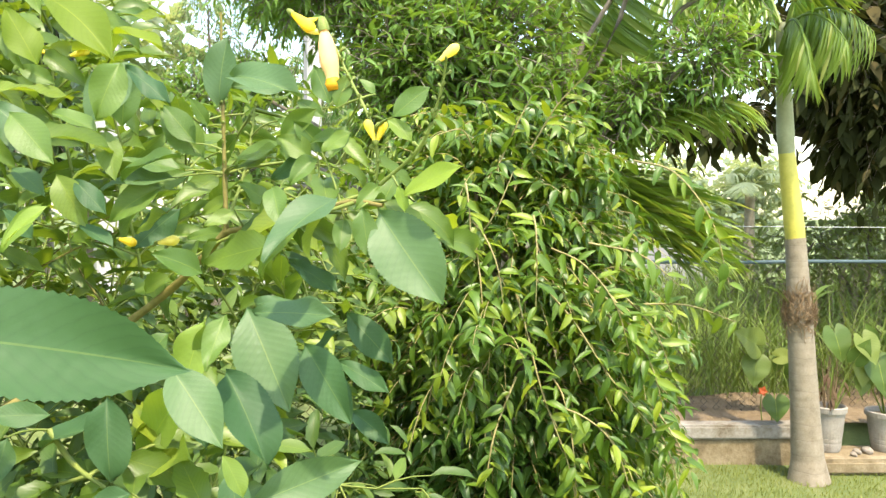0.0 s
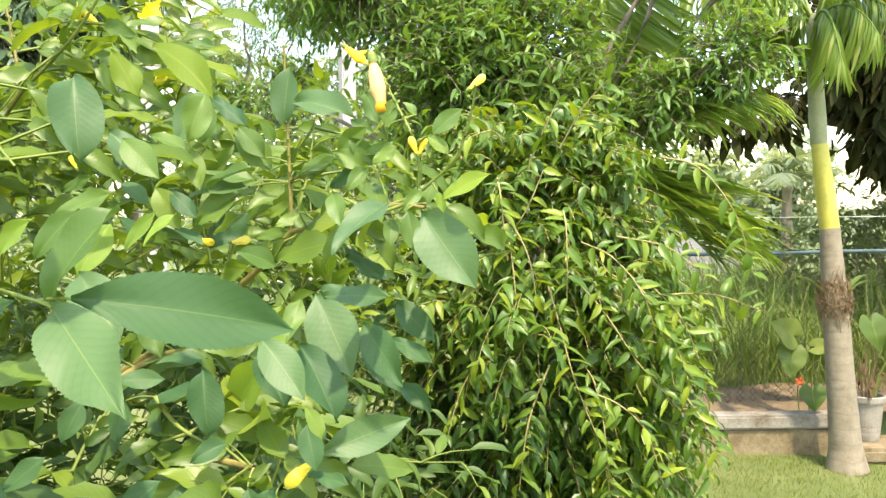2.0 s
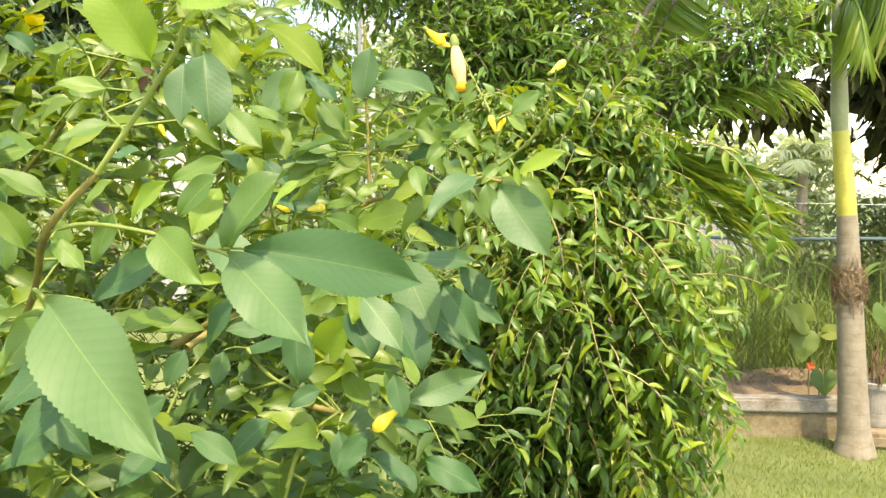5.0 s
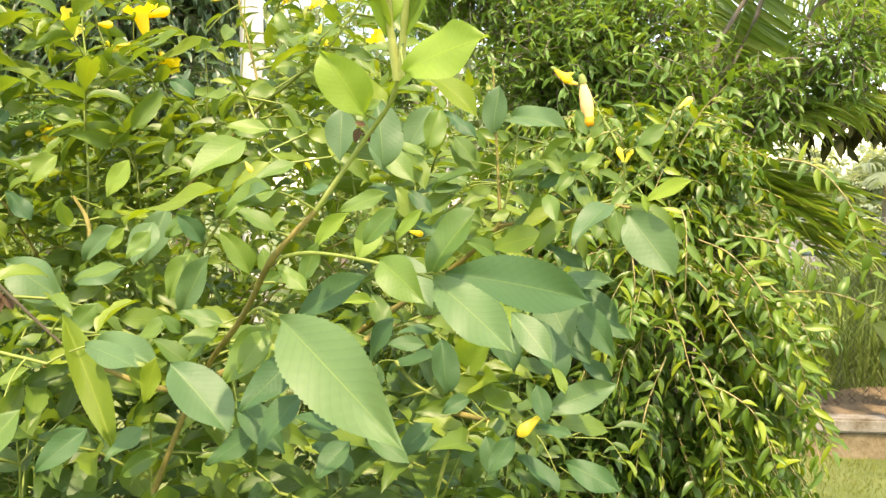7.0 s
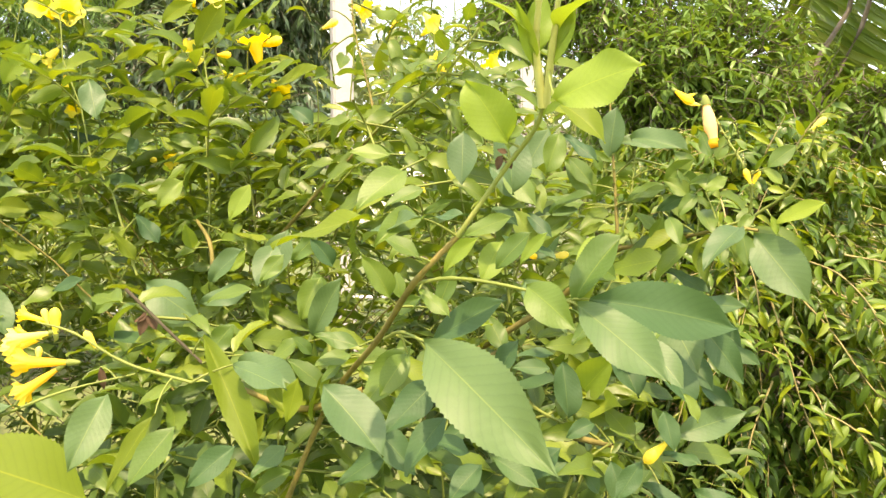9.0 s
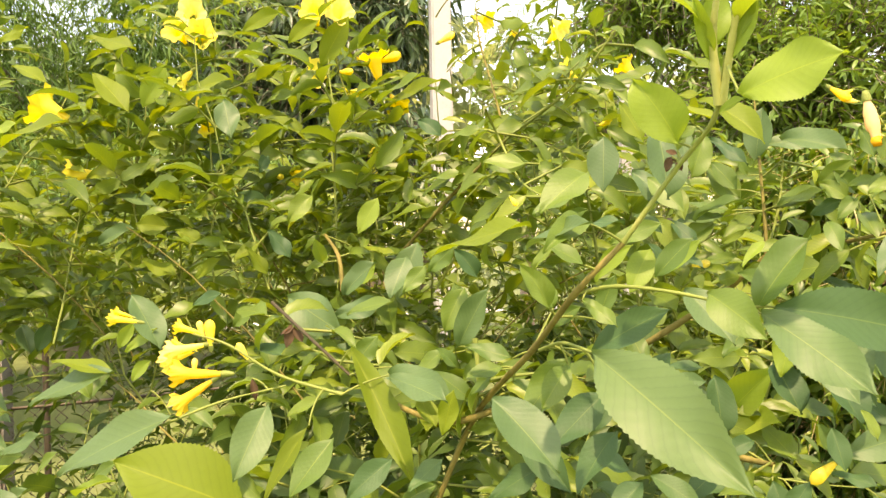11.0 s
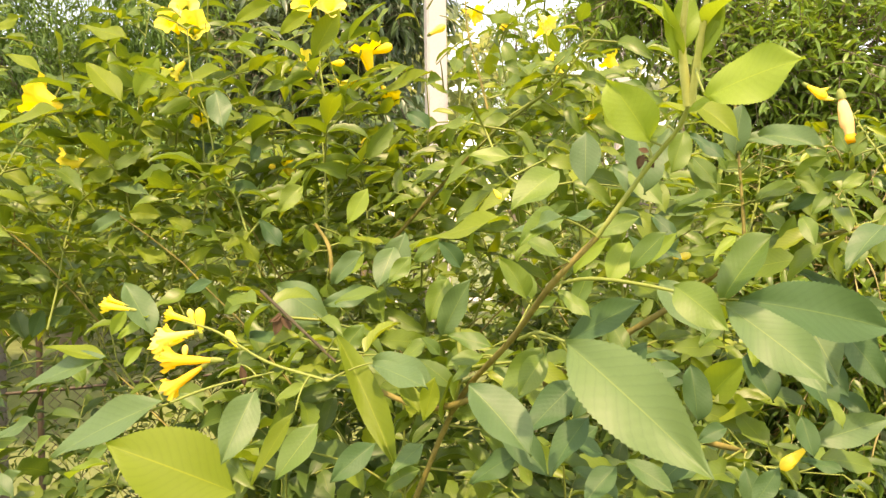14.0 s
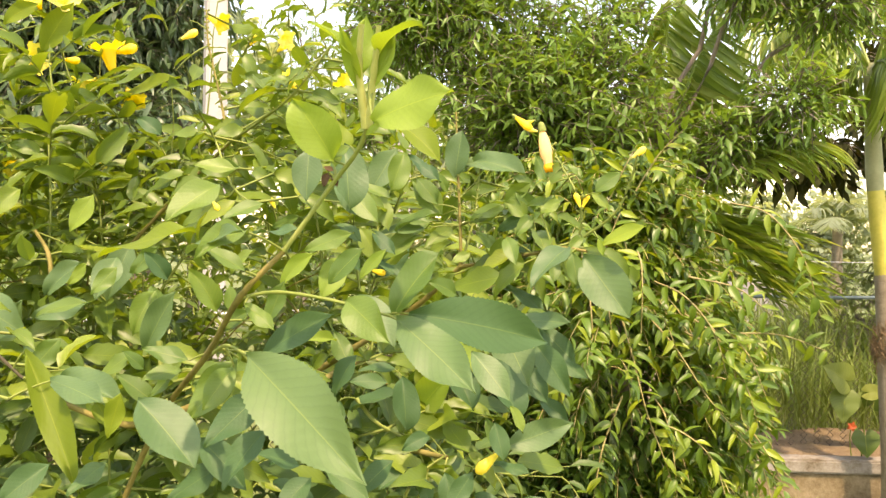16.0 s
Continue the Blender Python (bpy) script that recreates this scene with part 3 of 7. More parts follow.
def build_fig():
    """A weeping fig: an upright bush of drooping leafy shoots."""
    base, top = Vector((0.16, 2.2, 0)), Vector((0.18, 2.2, 1.2))
    bush = thing("weeping_fig_bush", base, "glossy green weeping fig bush with drooping leafy shoots", "bush")
    part("trunk", mesh_from("trunk", *tube(bow(base, top, 0, 0.03, 8, 0.01), np.linspace(0.045, 0.018, 8), 8), GREY_BARK), bush)
    for k in range(9):
        a = k * 2.4
        end = (0.14 + 0.22 * math.cos(a), 2.15 + 0.25 * math.sin(a), 0.9 + 0.075 * k)
        part("limb", mesh_from("limb", *tube(bow((0.165, 2.2, 0.4 + 0.08 * k), end, 0.05, 0.03, 8, 0.01), np.linspace(0.014, 0.005, 8), 6), GREY_BARK), bush)
    n = 2700
    h = rng.uniform(0.25, 1.58, n)
    a = rng.uniform(0, 2 * math.pi, n)
    prof = np.interp(h, [0.2, 0.6, 0.84, 1.0, 1.15, 1.3, 1.45, 1.6], [0.20, 0.24, 0.29, 0.31, 0.27, 0.19, 0.16, 0.09]) * np.where(np.cos(a) < 0, 1.45, 1.0)
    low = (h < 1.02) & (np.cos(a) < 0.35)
    r = prof * np.sqrt(rng.uniform(0.15, 1.0, n)) * np.where(low, 0.72, 1.0)
    starts = np.stack([0.12 + r * np.cos(a), 2.15 + r * np.sin(a) * 1.2, h], -1)
    dirs = np.stack([np.cos(a), np.sin(a), rng.uniform(0.0, 0.9, n) + (h > 1.4) * 0.6], -1) + rng.normal(0, 0.25, (n, 3))
    lengths = rng.uniform(0.11, 0.25, n)
    tw = []
    # low shoots take the older green with shade in its colour
    for pick, mat in ((low, FIG_OLD_SHADED), (~low, FIG_LEAF)):
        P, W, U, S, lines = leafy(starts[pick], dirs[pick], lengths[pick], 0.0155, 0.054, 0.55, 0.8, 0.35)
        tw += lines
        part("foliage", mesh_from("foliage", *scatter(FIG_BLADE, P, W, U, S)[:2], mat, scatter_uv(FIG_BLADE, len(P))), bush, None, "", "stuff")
    part("twig_mass", mesh_from("twig_mass", *join([tube(t, np.linspace(0.0018, 0.0008, 6), 3) for t in tw]), FIG_TWIG), bush, None, "", "stuff")
    return bush


def compound_leaf(at, way, up, reach, pairs, leaflet, store, rods):
    """A feathered leaf: leaflets in pairs along an arched rachis with one at the tip."""
    way, up = unit(way), unit(up)
    k = np.linspace(0, 1, pairs + 2)
    pts = at + np.outer(k * reach, way) + np.outer(-0.25 * reach * k ** 2, (0, 0, 1))
    rods.append(tube(pts, np.linspace(0.0016, 0.0007, len(pts)), 3))
    side = unit(np.cross(up, way))
    for i in range(1, pairs + 1):
        for s in (1, -1):
            w = way * 0.55 + side * s * 0.85 + np.array((0, 0, -0.08)) + rng.normal(0, 0.28, 3)
            store.append((pts[i], w, up + np.array((0.1, -0.35, 0)) + rng.normal(0, 0.5, 3), leaflet * rng.uniform(0.7, 1.1)))
    store.append((pts[-1], way + np.array((0, 0, -0.2)) + rng.normal(0, 0.2, 3), up + np.array((0.1, -0.35, 0)) + rng.normal(0, 0.4, 3), leaflet * rng.uniform(1.0, 1.3)))


def bell_spray(start, way, length, leaflet, store, rods, gap=0.045):
    """A shoot with crossed pairs of feathered leaves."""
    way = unit(way)
    n = max(3, int(length / gap))
    k = np.linspace(0, 1, n + 1)
    pts = np.asarray(start) + np.outer(k * length, way) + np.outer(0.15 * length * k ** 2, (0, 0, 1)) + rng.normal(0, 0.003, (n + 1, 3))
    rods.append(tube(pts, np.linspace(0.0019, 0.0008, n + 1), 4))
    ref = unit(np.cross(way, (0.3, 0.2, 1.0)))
    other = np.cross(ref, way)
    for i in range(1, n + 1):
        a = (i % 2) * math.pi / 2 + rng.normal(0, 0.35)
        out = ref * math.cos(a) + other * math.sin(a)
        size = leaflet * (0.55 + 0.45 * math.sin(math.pi * min(1, 0.25 + 0.7 * i / n)))
        for s in (1, -1):
            w = out * s + way * 0.7 + rng.normal(0, 0.15, 3)
            compound_leaf(pts[i], w, (0, 0, 1) + way * 0.4 - out * s * 0.2, size * rng.uniform(1.2, 1.8), int(rng.integers(1, 4)), size, store, rods)


bell_store, bell_rods = [], []


def grow_bell_mass():
    store, rods = bell_store, bell_rods
    count = 0
    while count < 800:
        x, y, z = rng.uniform(-2.1, 0.0), rng.uniform(0.25, 1.75), rng.uniform(0.35, 1.62)
        away = math.hypot(x + 0.1, y + 0.2)
        near = 0.5 + 0.4 * abs(x) if z < 1.15 else 0.72 + 0.5 * abs(x)
        if x > -0.12 - 0.10 * y + max(0, 1.15 - z) * 0.15 or away < near:
            continue
        top = (0.085 if x > -0.62 * (y + 0.45) else 0.05) + (0.08 if count % 10 == 0 else 0.0)
        if z > 1.36 + top * away or z < 0.2 + 0.15 * away:
            continue
        if x < -0.34 - 0.9 * y and z < 1.15 and rng.random() > 0.65:
            count += 1
            continue
        out = np.array([x + 0.75, y - 1.0, 0.9 * rng.uniform(0.4, 1.3)]) + rng.normal(0, 0.35, 3)
        long = rng.uniform(0.14, 0.28)
        if abs(x + 0.146 + 0.399 * (y + 0.22)) < 0.17 and z - 0.1 + long > 1.38 + 0.05 * away:
            continue
        if count % 9 and z - 0.1 + long * (0.15 + unit(out)[2]) > 1.38 + (0.14 if x > -0.3 - 0.5 * y else 0.19) * away:
            continue
        bell_spray((x, y, z - 0.1), out, long, rng.uniform(0.045, 0.07) if away > 0.85 else rng.uniform(0.055, 0.075), store, rods)
        count += 1


def thinning(p):
    """How much of the foliage stands: its top is sparse, and open towards the tall pole."""
    dx, dy, dz = p[:, 0] + 0.13, p[:, 1] + 0.23, p[:, 2] - 1.38
    far = np.hypot(dx, dy)
    turn, rise = np.degrees(np.arctan2(dx, dy)), dz / far
    share = np.interp(rise, (0.12, 0.2, 0.3), (1.0, 0.72, 0.6))
    share = np.where((turn < -37) & (turn > -56) & (rise < -0.1) & (far > 0.5), 0.26, share)
    share = np.where((turn > -2.0) & (rise < -0.1) & (far > 0.4), 0.3, share)
    gap = (turn > -25.5) & (turn < -17.0) & (rise > 0.135) & (p[:, 1] > 0.4)
    return np.where(gap, np.where(turn < -19.0, 0.12, 0.34), share)


def finish_bell(parent):
    """All the leaflets and shoots of the mass as one foliage."""
    store, rods = bell_store, bell_rods
    P, W, U, S = (np.array([s[i] for s in store]) for i in range(4))
    keep = rng.random(len(P)) < thinning(P)
    P, W, U, S = P[keep], W[keep], U[keep], S[keep]
    rods = [r for r in rods if rng.random() < thinning(r[0].mean(0)[None])[0]]
    kind = np.where(P[:, 1] < 0.75, 0, 4) + rng.integers(0, 4, len(P))
    # low leaflets take the darker tone that stands for shade in the shrub
    shaded = P[:, 2] + rng.normal(0, 0.07, len(P)) < 1.16
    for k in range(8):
        for in_shade, mat in ((False, BELL_LEAF), (True, BELL_LOW_SHADED)):
            pick, shape = (kind == k) & (shaded == in_shade), (BELL_BLADES + BELL_FAR)[k]
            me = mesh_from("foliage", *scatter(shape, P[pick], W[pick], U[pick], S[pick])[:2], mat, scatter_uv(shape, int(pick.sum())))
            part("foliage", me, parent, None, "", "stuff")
    # bare woody twigs that fan up through the leaves
    pieces = []
    for at in P[rng.choice(len(P), 260, replace=False)]:
        if math.hypot(at[0] + 0.1, at[1] + 0.2) < 0.75 or at[0] > -0.4 or at[2] > 1.38:
            continue
        way = unit(np.array([at[0] + 0.75, at[1] - 1.1, 0.55]) + rng.normal(0, 0.3, 3))
        end = at + way * rng.uniform(0.1, 0.22)
        pieces.append(tube(bow(at - way * 0.08, end, 0.02, rng.uniform(-0.02, 0.02), 7, 0.002), np.linspace(0.0015, 0.0007, 7), 5))
    part("twig_mass", mesh_from("twig_mass", *join(pieces), BELL_STEM), parent, None, "", "stuff")
    part("shoot_mass", mesh_from("shoot_mass", *join([(v, f) for v, f in rods]), GREEN_STEM), parent, None, "", "stuff")


def frond(origin, azimuth, rise, length, sag, leaflet, count=42, hang=0.5, twist=0.0, comb=(0.75, 0.8, 0.0)):
    """A feather-palm frond: a curved rachis with folded strip leaflets on both sides."""
    a = radians(azimuth)
    d = np.array([math.sin(a) * math.cos(radians(rise)), math.cos(a) * math.cos(radians(rise)), math.sin(radians(rise))])
    k = np.linspace(0, 1, 14)
    pts = np.asarray(origin) + np.outer(k * length, d) - np.outer(sag * length * k ** 2, (0, 0, 1))
    rach = tube(pts, np.linspace(0.011, 0.002, 14), 5)
    q = np.linspace(0.16, 0.99, count)
    at = np.asarray(origin) + np.outer(q * length, d) - np.outer(sag * length * q ** 2, (0, 0, 1))
    tan = unit(d - 2 * sag * q[:, None] * np.array([[0, 0, 1.0]]))
    side = unit(np.cross(tan, (0, 0, 1.0)))
    over = np.cross(side, tan)
    P, W, U, S = [], [], [], []
    for s in (1, -1):
        w = tan * comb[0] + side * s * comb[1] + over * (0.15 + twist * s + comb[2] * rng.uniform(0, 1, (count, 1))) - np.array([[0, 0, hang]]) + rng.normal(0, 0.09, (count, 3))
        P.append(at)
        W.append(w)
        U.append(over + side * s * -0.3 + rng.normal(0, 0.2, (count, 3)))
        S.append(leaflet * np.sin(math.pi * (0.12 + 0.8 * q)) ** 0.6 * rng.uniform(0.85, 1.1, count))
    v, f, uv = scatter(STRIP_BLADE, np.concatenate(P), np.concatenate(W), np.concatenate(U), np.concatenate(S))
    return join([(v, f), rach])


def build_palm():
    """A slim ringed palm with a yellow crownshaft; a tuft of roots is tied to the trunk."""
    foot = np.array([1.795, 4.3, 0.0])
    palm = thing("palm_tree", foot, "slim grey ringed palm with a yellow crownshaft on the lawn", "palm tree")
    z = np.linspace(0, 1.26, 150)
    lean = -0.095 * z / 1.26
    r = np.interp(z, [0, 0.03, 0.12, 0.35, 0.7, 1.0, 1.26], [0.108, 0.1, 0.082, 0.072, 0.066, 0.058, 0.050])
    r = r - 0.0011 * (np.abs((z / 0.085 + 0.15 * np.sin(z * 9)) % 1.0 - 0.5) > 0.44)
    r = r + np.random.default_rng(3).normal(0, 0.0002, len(z))
    pts = foot + np.stack([lean, 0 * z, z], -1)
    part("trunk", mesh_from("trunk", *tube(pts, r, 20), PALM_BARK), palm)
    z = np.linspace(1.25, 1.70, 16)
    pts = foot + np.stack([-0.095 - 0.055 * (z - 1.25) / 0.45, 0 * z, z], -1)
    part("crownshaft", mesh_from("crownshaft", *tube(pts, np.interp(z, [1.25, 1.3, 1.5, 1.7], [0.049, 0.051, 0.047, 0.041]), 18), CROWNSHAFT), palm, None, "smooth yellow crownshaft")
    z = np.linspace(1.69, 2.35, 12)
    pts = foot + np.stack([-0.15 - 0.03 * (z - 1.69) / 0.5, 0 * z, z], -1)
    part("sheath", mesh_from("sheath", *tube(pts, np.interp(z, [1.69, 1.8, 2.35], [0.042, 0.044, 0.03]), 14), SHEATH), palm, None, "grey-green leaf sheath")
    crown = foot + np.array([-0.175, 0, 2.3])
    for az, rise, L, sag, hang in ((188, 26, 0.6, 0.9, 3.2), (165, 34, 0.55, 0.8, 3.2), (250, 32, 0.42, 0.9, 3.4), (135, 44, 0.6, 0.8, 2.6), (70, 68, 1.0, 0.35, 2.4),
                                   (262, 42, 1.2, 0.66, 1.3), (240, 50, 1.1, 0.7, 1.5), (300, 55, 1.5, 0.5, 0.8), (350, 60, 1.5, 0.4, 0.4), (165, 65, 1.3, 0.55, 0.8)):
        part("frond", mesh_from("frond", *frond(crown, az, rise, L, sag, 0.36, 21 if L < 0.7 else 38, hang), PALM_LEAF), palm)
    return palm


def build_low_palm():
    """A younger feather palm behind the fig bush; its trunk is hidden."""
    foot = np.array([0.38, 3.3, 0.0])
    palm = thing("young_palm", foot, "young green feather palm with long drooping fronds behind the fig", "palm tree")
    z = np.linspace(0, 1.54, 40)
    part("trunk", mesh_from("trunk", *tube(foot + np.stack([0 * z, 0 * z, z], -1), 0.055 - 0.012 * z, 12), PALM_BARK), palm)
    crown = foot + np.array([0, 0, 1.55])
    for az, rise, L, sag, hang in ((98, 44, 0.93, 0.42, 0.35), (80, 66, 0.9, 0.45, 0.6), (260, 45, 1.1, 0.6, 0.5),
                                   (10, 55, 1.2, 0.5, 0.4), (320, 60, 1.2, 0.5, 0.4), (30, 80, 1.2, 0.2, 1.6), (75, 76, 1.15, 0.3, 1.4)):
        part("frond", mesh_from("frond", *frond(crown, az, rise, L, sag, 0.42, 40, hang), PALM_LEAF), palm)
    for az, rise, L, sag in ((99, -12, 0.6, 0.36), (112, -24, 0.52, 0.3)):
        part("frond", mesh_from("frond", *frond(crown, az, rise, L, sag, 0.42, 32, 0.0, comb=(1.0, 0.3, 0.95)), PALM_LEAF), palm)


def build_grass(name, count, sampler, blade_t, height, mat, label):
    P = sampler(count)
    W = np.stack([rng.normal(0, 0.35, count), rng.normal(0, 0.35, count), np.ones(count)], -1)
    U = rng.normal(0, 1, (count, 3)) * np.array([[1, 1, 0.1]])
    S = height * rng.uniform(0.55, 1.2, count)
    ob = new(name, mesh_from(name, *scatter(blade_t, P, W, U, S)[:2], mat))
    tagged(ob, label, "grass", kind="stuff")


def lawn_points(n):
    x = rng.uniform(0.2, 3.2, n)
    y = rng.uniform(3.0, 4.52, n)
    return np.stack([x, y, 0.0 + 0.012 * np.sin(x * 1.7) * np.cos(y * 1.3) - 0.004], -1)


def bank_points(n):
    x = rng.uniform(-1.5, 6.0, n)
    y = 5.2 + 5.0 * rng.uniform(0, 1, n) ** 1.3
    return np.stack([x, y, np.full(n, 0.18)], -1)


fig = build_fig()
shrub = thing("yellow_bells_shrub", (-0.75, 1.0, 0), "leafy yellow bells shrub with toothed leaflets and yellow trumpet flowers", "shrub")
grow_bell_mass()
build_palm()
build_low_palm()
tree("garden_tree", (0.1, 3.3, 0), (0.15, 3.3, 1.2), [((-0.2, 3.2, 1.95), 0.38, 0.6), ((-0.62, 3.2, 2.36), 0.4, 0.6), ((-1.0, 3.9, 1.98), 0.22, 0.35), ((-1.35, 4.1, 1.92), 0.24, 0.35), ((-0.88, 3.9, 2.4), 0.25, 0.4), ((1.05, 3.2, 2.36), 0.3, 0.5), ((0.8, 3.25, 2.75), 0.35, 0.5), ((0.0, 3.3, 1.95), 0.52, 1.0), ((0.72, 3.1, 2.42), 0.26, 0.35), ((0.86, 3.0, 1.93), 0.24, 0.4), ((0.62, 3.05, 1.78), 0.2, 0.3), ((-1.0, 3.8, 1.5), 0.38, 0.4), ((0.0, 3.5, 1.6), 0.6, 0.9), ((-0.35, 3.35, 2.35), 0.5, 0.6), ((0.2, 3.4, 2.3), 0.34, 0.35), ((0.35, 3.2, 1.7), 0.4, 0.5)],
     TREE_BLADE, TREE_LEAF, 0.066, 760, 0.15, "dense green garden tree with slender glossy leaves", 0.017, 0.12, 0.026)
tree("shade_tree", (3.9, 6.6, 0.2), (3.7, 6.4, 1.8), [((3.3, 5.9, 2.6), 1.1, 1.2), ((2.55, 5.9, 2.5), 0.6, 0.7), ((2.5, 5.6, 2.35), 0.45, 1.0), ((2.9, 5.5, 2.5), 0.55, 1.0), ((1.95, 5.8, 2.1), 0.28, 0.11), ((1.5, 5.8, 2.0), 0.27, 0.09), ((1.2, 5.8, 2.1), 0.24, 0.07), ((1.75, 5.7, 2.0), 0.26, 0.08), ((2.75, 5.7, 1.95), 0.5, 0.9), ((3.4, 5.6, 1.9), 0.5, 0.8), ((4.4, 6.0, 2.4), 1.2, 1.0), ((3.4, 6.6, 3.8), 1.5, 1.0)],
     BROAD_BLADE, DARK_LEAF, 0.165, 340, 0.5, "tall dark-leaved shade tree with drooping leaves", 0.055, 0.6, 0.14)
for x, y, h in ((2.6, 6.6, 1.2), (3.3, 7.0, 1.5), (4.2, 6.9, 1.6), (5.2, 7.4, 1.7)):
    tree("roadside_bush", (x, y, 0.15), (x, y, 0.5), [((x + rng.uniform(-.3, .3), y + rng.uniform(-.2, .2), 0.2 + h * k), 0.55, 1.0) for k in (0.25, 0.55, 0.8)],
         BROAD_BLADE, BUSH_LEAF, 0.085, 150, 0.3, "rough green bush in the tall grass behind the fence", 0.035, 0.2, 0.03)
tree("feathery_tree", (-6.2, 5.6, 0), (-6.0, 5.6, 1.4), [((-5.2, 5.0, 1.9), 1.0, 1.0), ((-6.2, 4.6, 2.3), 1.1, 1.0), ((-4.4, 5.6, 1.7), 0.9, 1.0), ((-6.6, 3.9, 1.5), 1.0, 0.9), ((-5.4, 5.6, 2.9), 0.9, 0.8), ((-5.7, 4.2, 3.2), 1.0, 1.0), ((-4.9, 5.2, 3.5), 0.9, 0.8), ((-4.9, 3.6, 1.7), 0.8, 0.9), ((-5.6, 3.2, 2.4), 0.9, 0.9)],
     FEATHER_BLADE, FEATHER_LEAF, 0.11, 1150, 0.4, "pale green tree with fine feathery foliage", 0.034, 0.3, 0.1, twig_part=False)
tree("mango_tree", (-3.6, 8.2, 0), (-3.6, 8.1, 2.0), [((-4.6, 7.2, 3.0), 1.3, 1.2), ((-4.0, 7.6, 3.7), 1.0, 1.0), ((-5.6, 7.6, 3.8), 1.4, 1.0), ((-4.4, 7.8, 4.8), 1.4, 0.8), ((-5.0, 6.7, 2.1), 1.0, 0.9), ((-3.7, 6.9, 2.2), 0.8, 0.8), ((-6.8, 6.2, 2.8), 1.2, 1.0)],
     MANGO_BLADE, MANGO_LEAF, 0.22, 620, 0.4, "tall tree with long drooping grey-green leaves", 0.06, 0.6, 0.16)
tree("slender_tree", (-3.3, 10.8, 0), (-3.3, 10.8, 2.3), [((-3.6, 10.8, 3.3), 0.6, 1.0), ((-3.1, 10.9, 3.7), 0.6, 1.0), ((-2.7, 10.7, 3.1), 0.5, 0.8), ((-3.4, 10.8, 4.2), 0.6, 0.8), ((-2.6, 10.8, 4.0), 0.5, 0.7), ((-2.2, 10.8, 3.3), 0.5, 0.9), ((-1.85, 10.9, 2.8), 0.5, 0.9), ((-3.0, 10.8, 2.8), 0.5, 0.8)],
     FEATHER_BLADE, FEATHER_LEAF, 0.13, 210, 0.3, "thin grey-green tree with fine twigs beyond the pole", 0.05, 0.3, 0.06)
# the haze on these trees lies in their pale leaf colour
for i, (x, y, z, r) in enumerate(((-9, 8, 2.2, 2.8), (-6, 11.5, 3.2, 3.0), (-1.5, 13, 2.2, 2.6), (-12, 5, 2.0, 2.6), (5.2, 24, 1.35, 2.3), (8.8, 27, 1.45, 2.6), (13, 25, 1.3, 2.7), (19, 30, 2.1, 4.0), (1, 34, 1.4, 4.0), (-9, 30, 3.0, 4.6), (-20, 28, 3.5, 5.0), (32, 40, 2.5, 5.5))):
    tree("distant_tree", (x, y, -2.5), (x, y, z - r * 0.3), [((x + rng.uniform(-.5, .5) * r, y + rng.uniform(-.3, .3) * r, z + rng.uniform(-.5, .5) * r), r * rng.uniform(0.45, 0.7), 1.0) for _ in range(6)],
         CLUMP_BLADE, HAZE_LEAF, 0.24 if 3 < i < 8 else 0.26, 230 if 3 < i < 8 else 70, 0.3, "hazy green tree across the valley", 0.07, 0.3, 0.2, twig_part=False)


def build_far_palm(x, y, z0, height):
    """A feather palm far down the slope, its leaf colour paled for haze."""
    palm = thing("distant_palm", (x, y, z0), "hazy pale green feather palm beyond the grass bank", "palm tree")
    z = np.linspace(z0, z0 + height, 12)
    part("trunk", mesh_from("trunk", *tube(np.stack([x + 0 * z, y + 0 * z, z], -1), np.linspace(0.09, 0.06, 12), 8), PALM_BARK), palm)
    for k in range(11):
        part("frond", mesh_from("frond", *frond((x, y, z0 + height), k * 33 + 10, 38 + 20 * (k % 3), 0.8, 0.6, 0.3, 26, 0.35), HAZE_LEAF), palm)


build_far_palm(3.55, 10.5, -0.1, 1.75)
build_grass("lawn_grass", 30000, lawn_points, LAWN_BLADE, 0.034, GRASS, "short mown lawn grass")
build_grass("tall_grass", 14000, bank_points, blade(3, 1, strip, 0.016, 0.3, 0.9), 0.72, TALL_GRASS, "tall rough grass behind the fence")


# ---- poles ----
def build_pole(x, y, h, w, label):
    p = thing("concrete_pole", (x, y, 0), label, "pole", "concrete poles")
    bm = bmesh.new()
    bmesh.ops.create_cube(bm, size=1)
    for v in bm.verts:
        k = 1.0 if v.co.z < 0 else 0.8
        v.co = Vector((v.co.x * w * k, v.co.y * w * 0.8 * k, (v.co.z + 0.5) * h))
    bmesh.ops.bevel(bm, geom=bm.edges[:], offset=0.015, segments=2, affect="EDGES")
    part("shaft", bm_mesh("shaft", bm, POLE_PAINT), p, pose(x, y, 0, 0, 0, 35))


build_pole(-2.75, 6.3, 5.5, 0.19, "square whitewashed concrete pole beyond the fence")
build_pole(-1.48, 8.0, 3.6, 0.17, "weathered concrete pole behind the garden tree")


# ---- yellow bells shrub: the near shoots ----
def fitted(template):
    """A blade turned and scaled so that its tip lies at (1, 0, 0)."""
    v, f, uv = template
    tip = v[uv[:, 0] > 0.999].mean(0)
    a = math.atan2(tip[2], tip[0])
    c, s = math.cos(a), math.sin(a)
    v = v @ np.array([[c, 0, -s], [0, 1, 0], [s, 0, c]]) / math.hypot(tip[0], tip[2])
    return v, f, uv


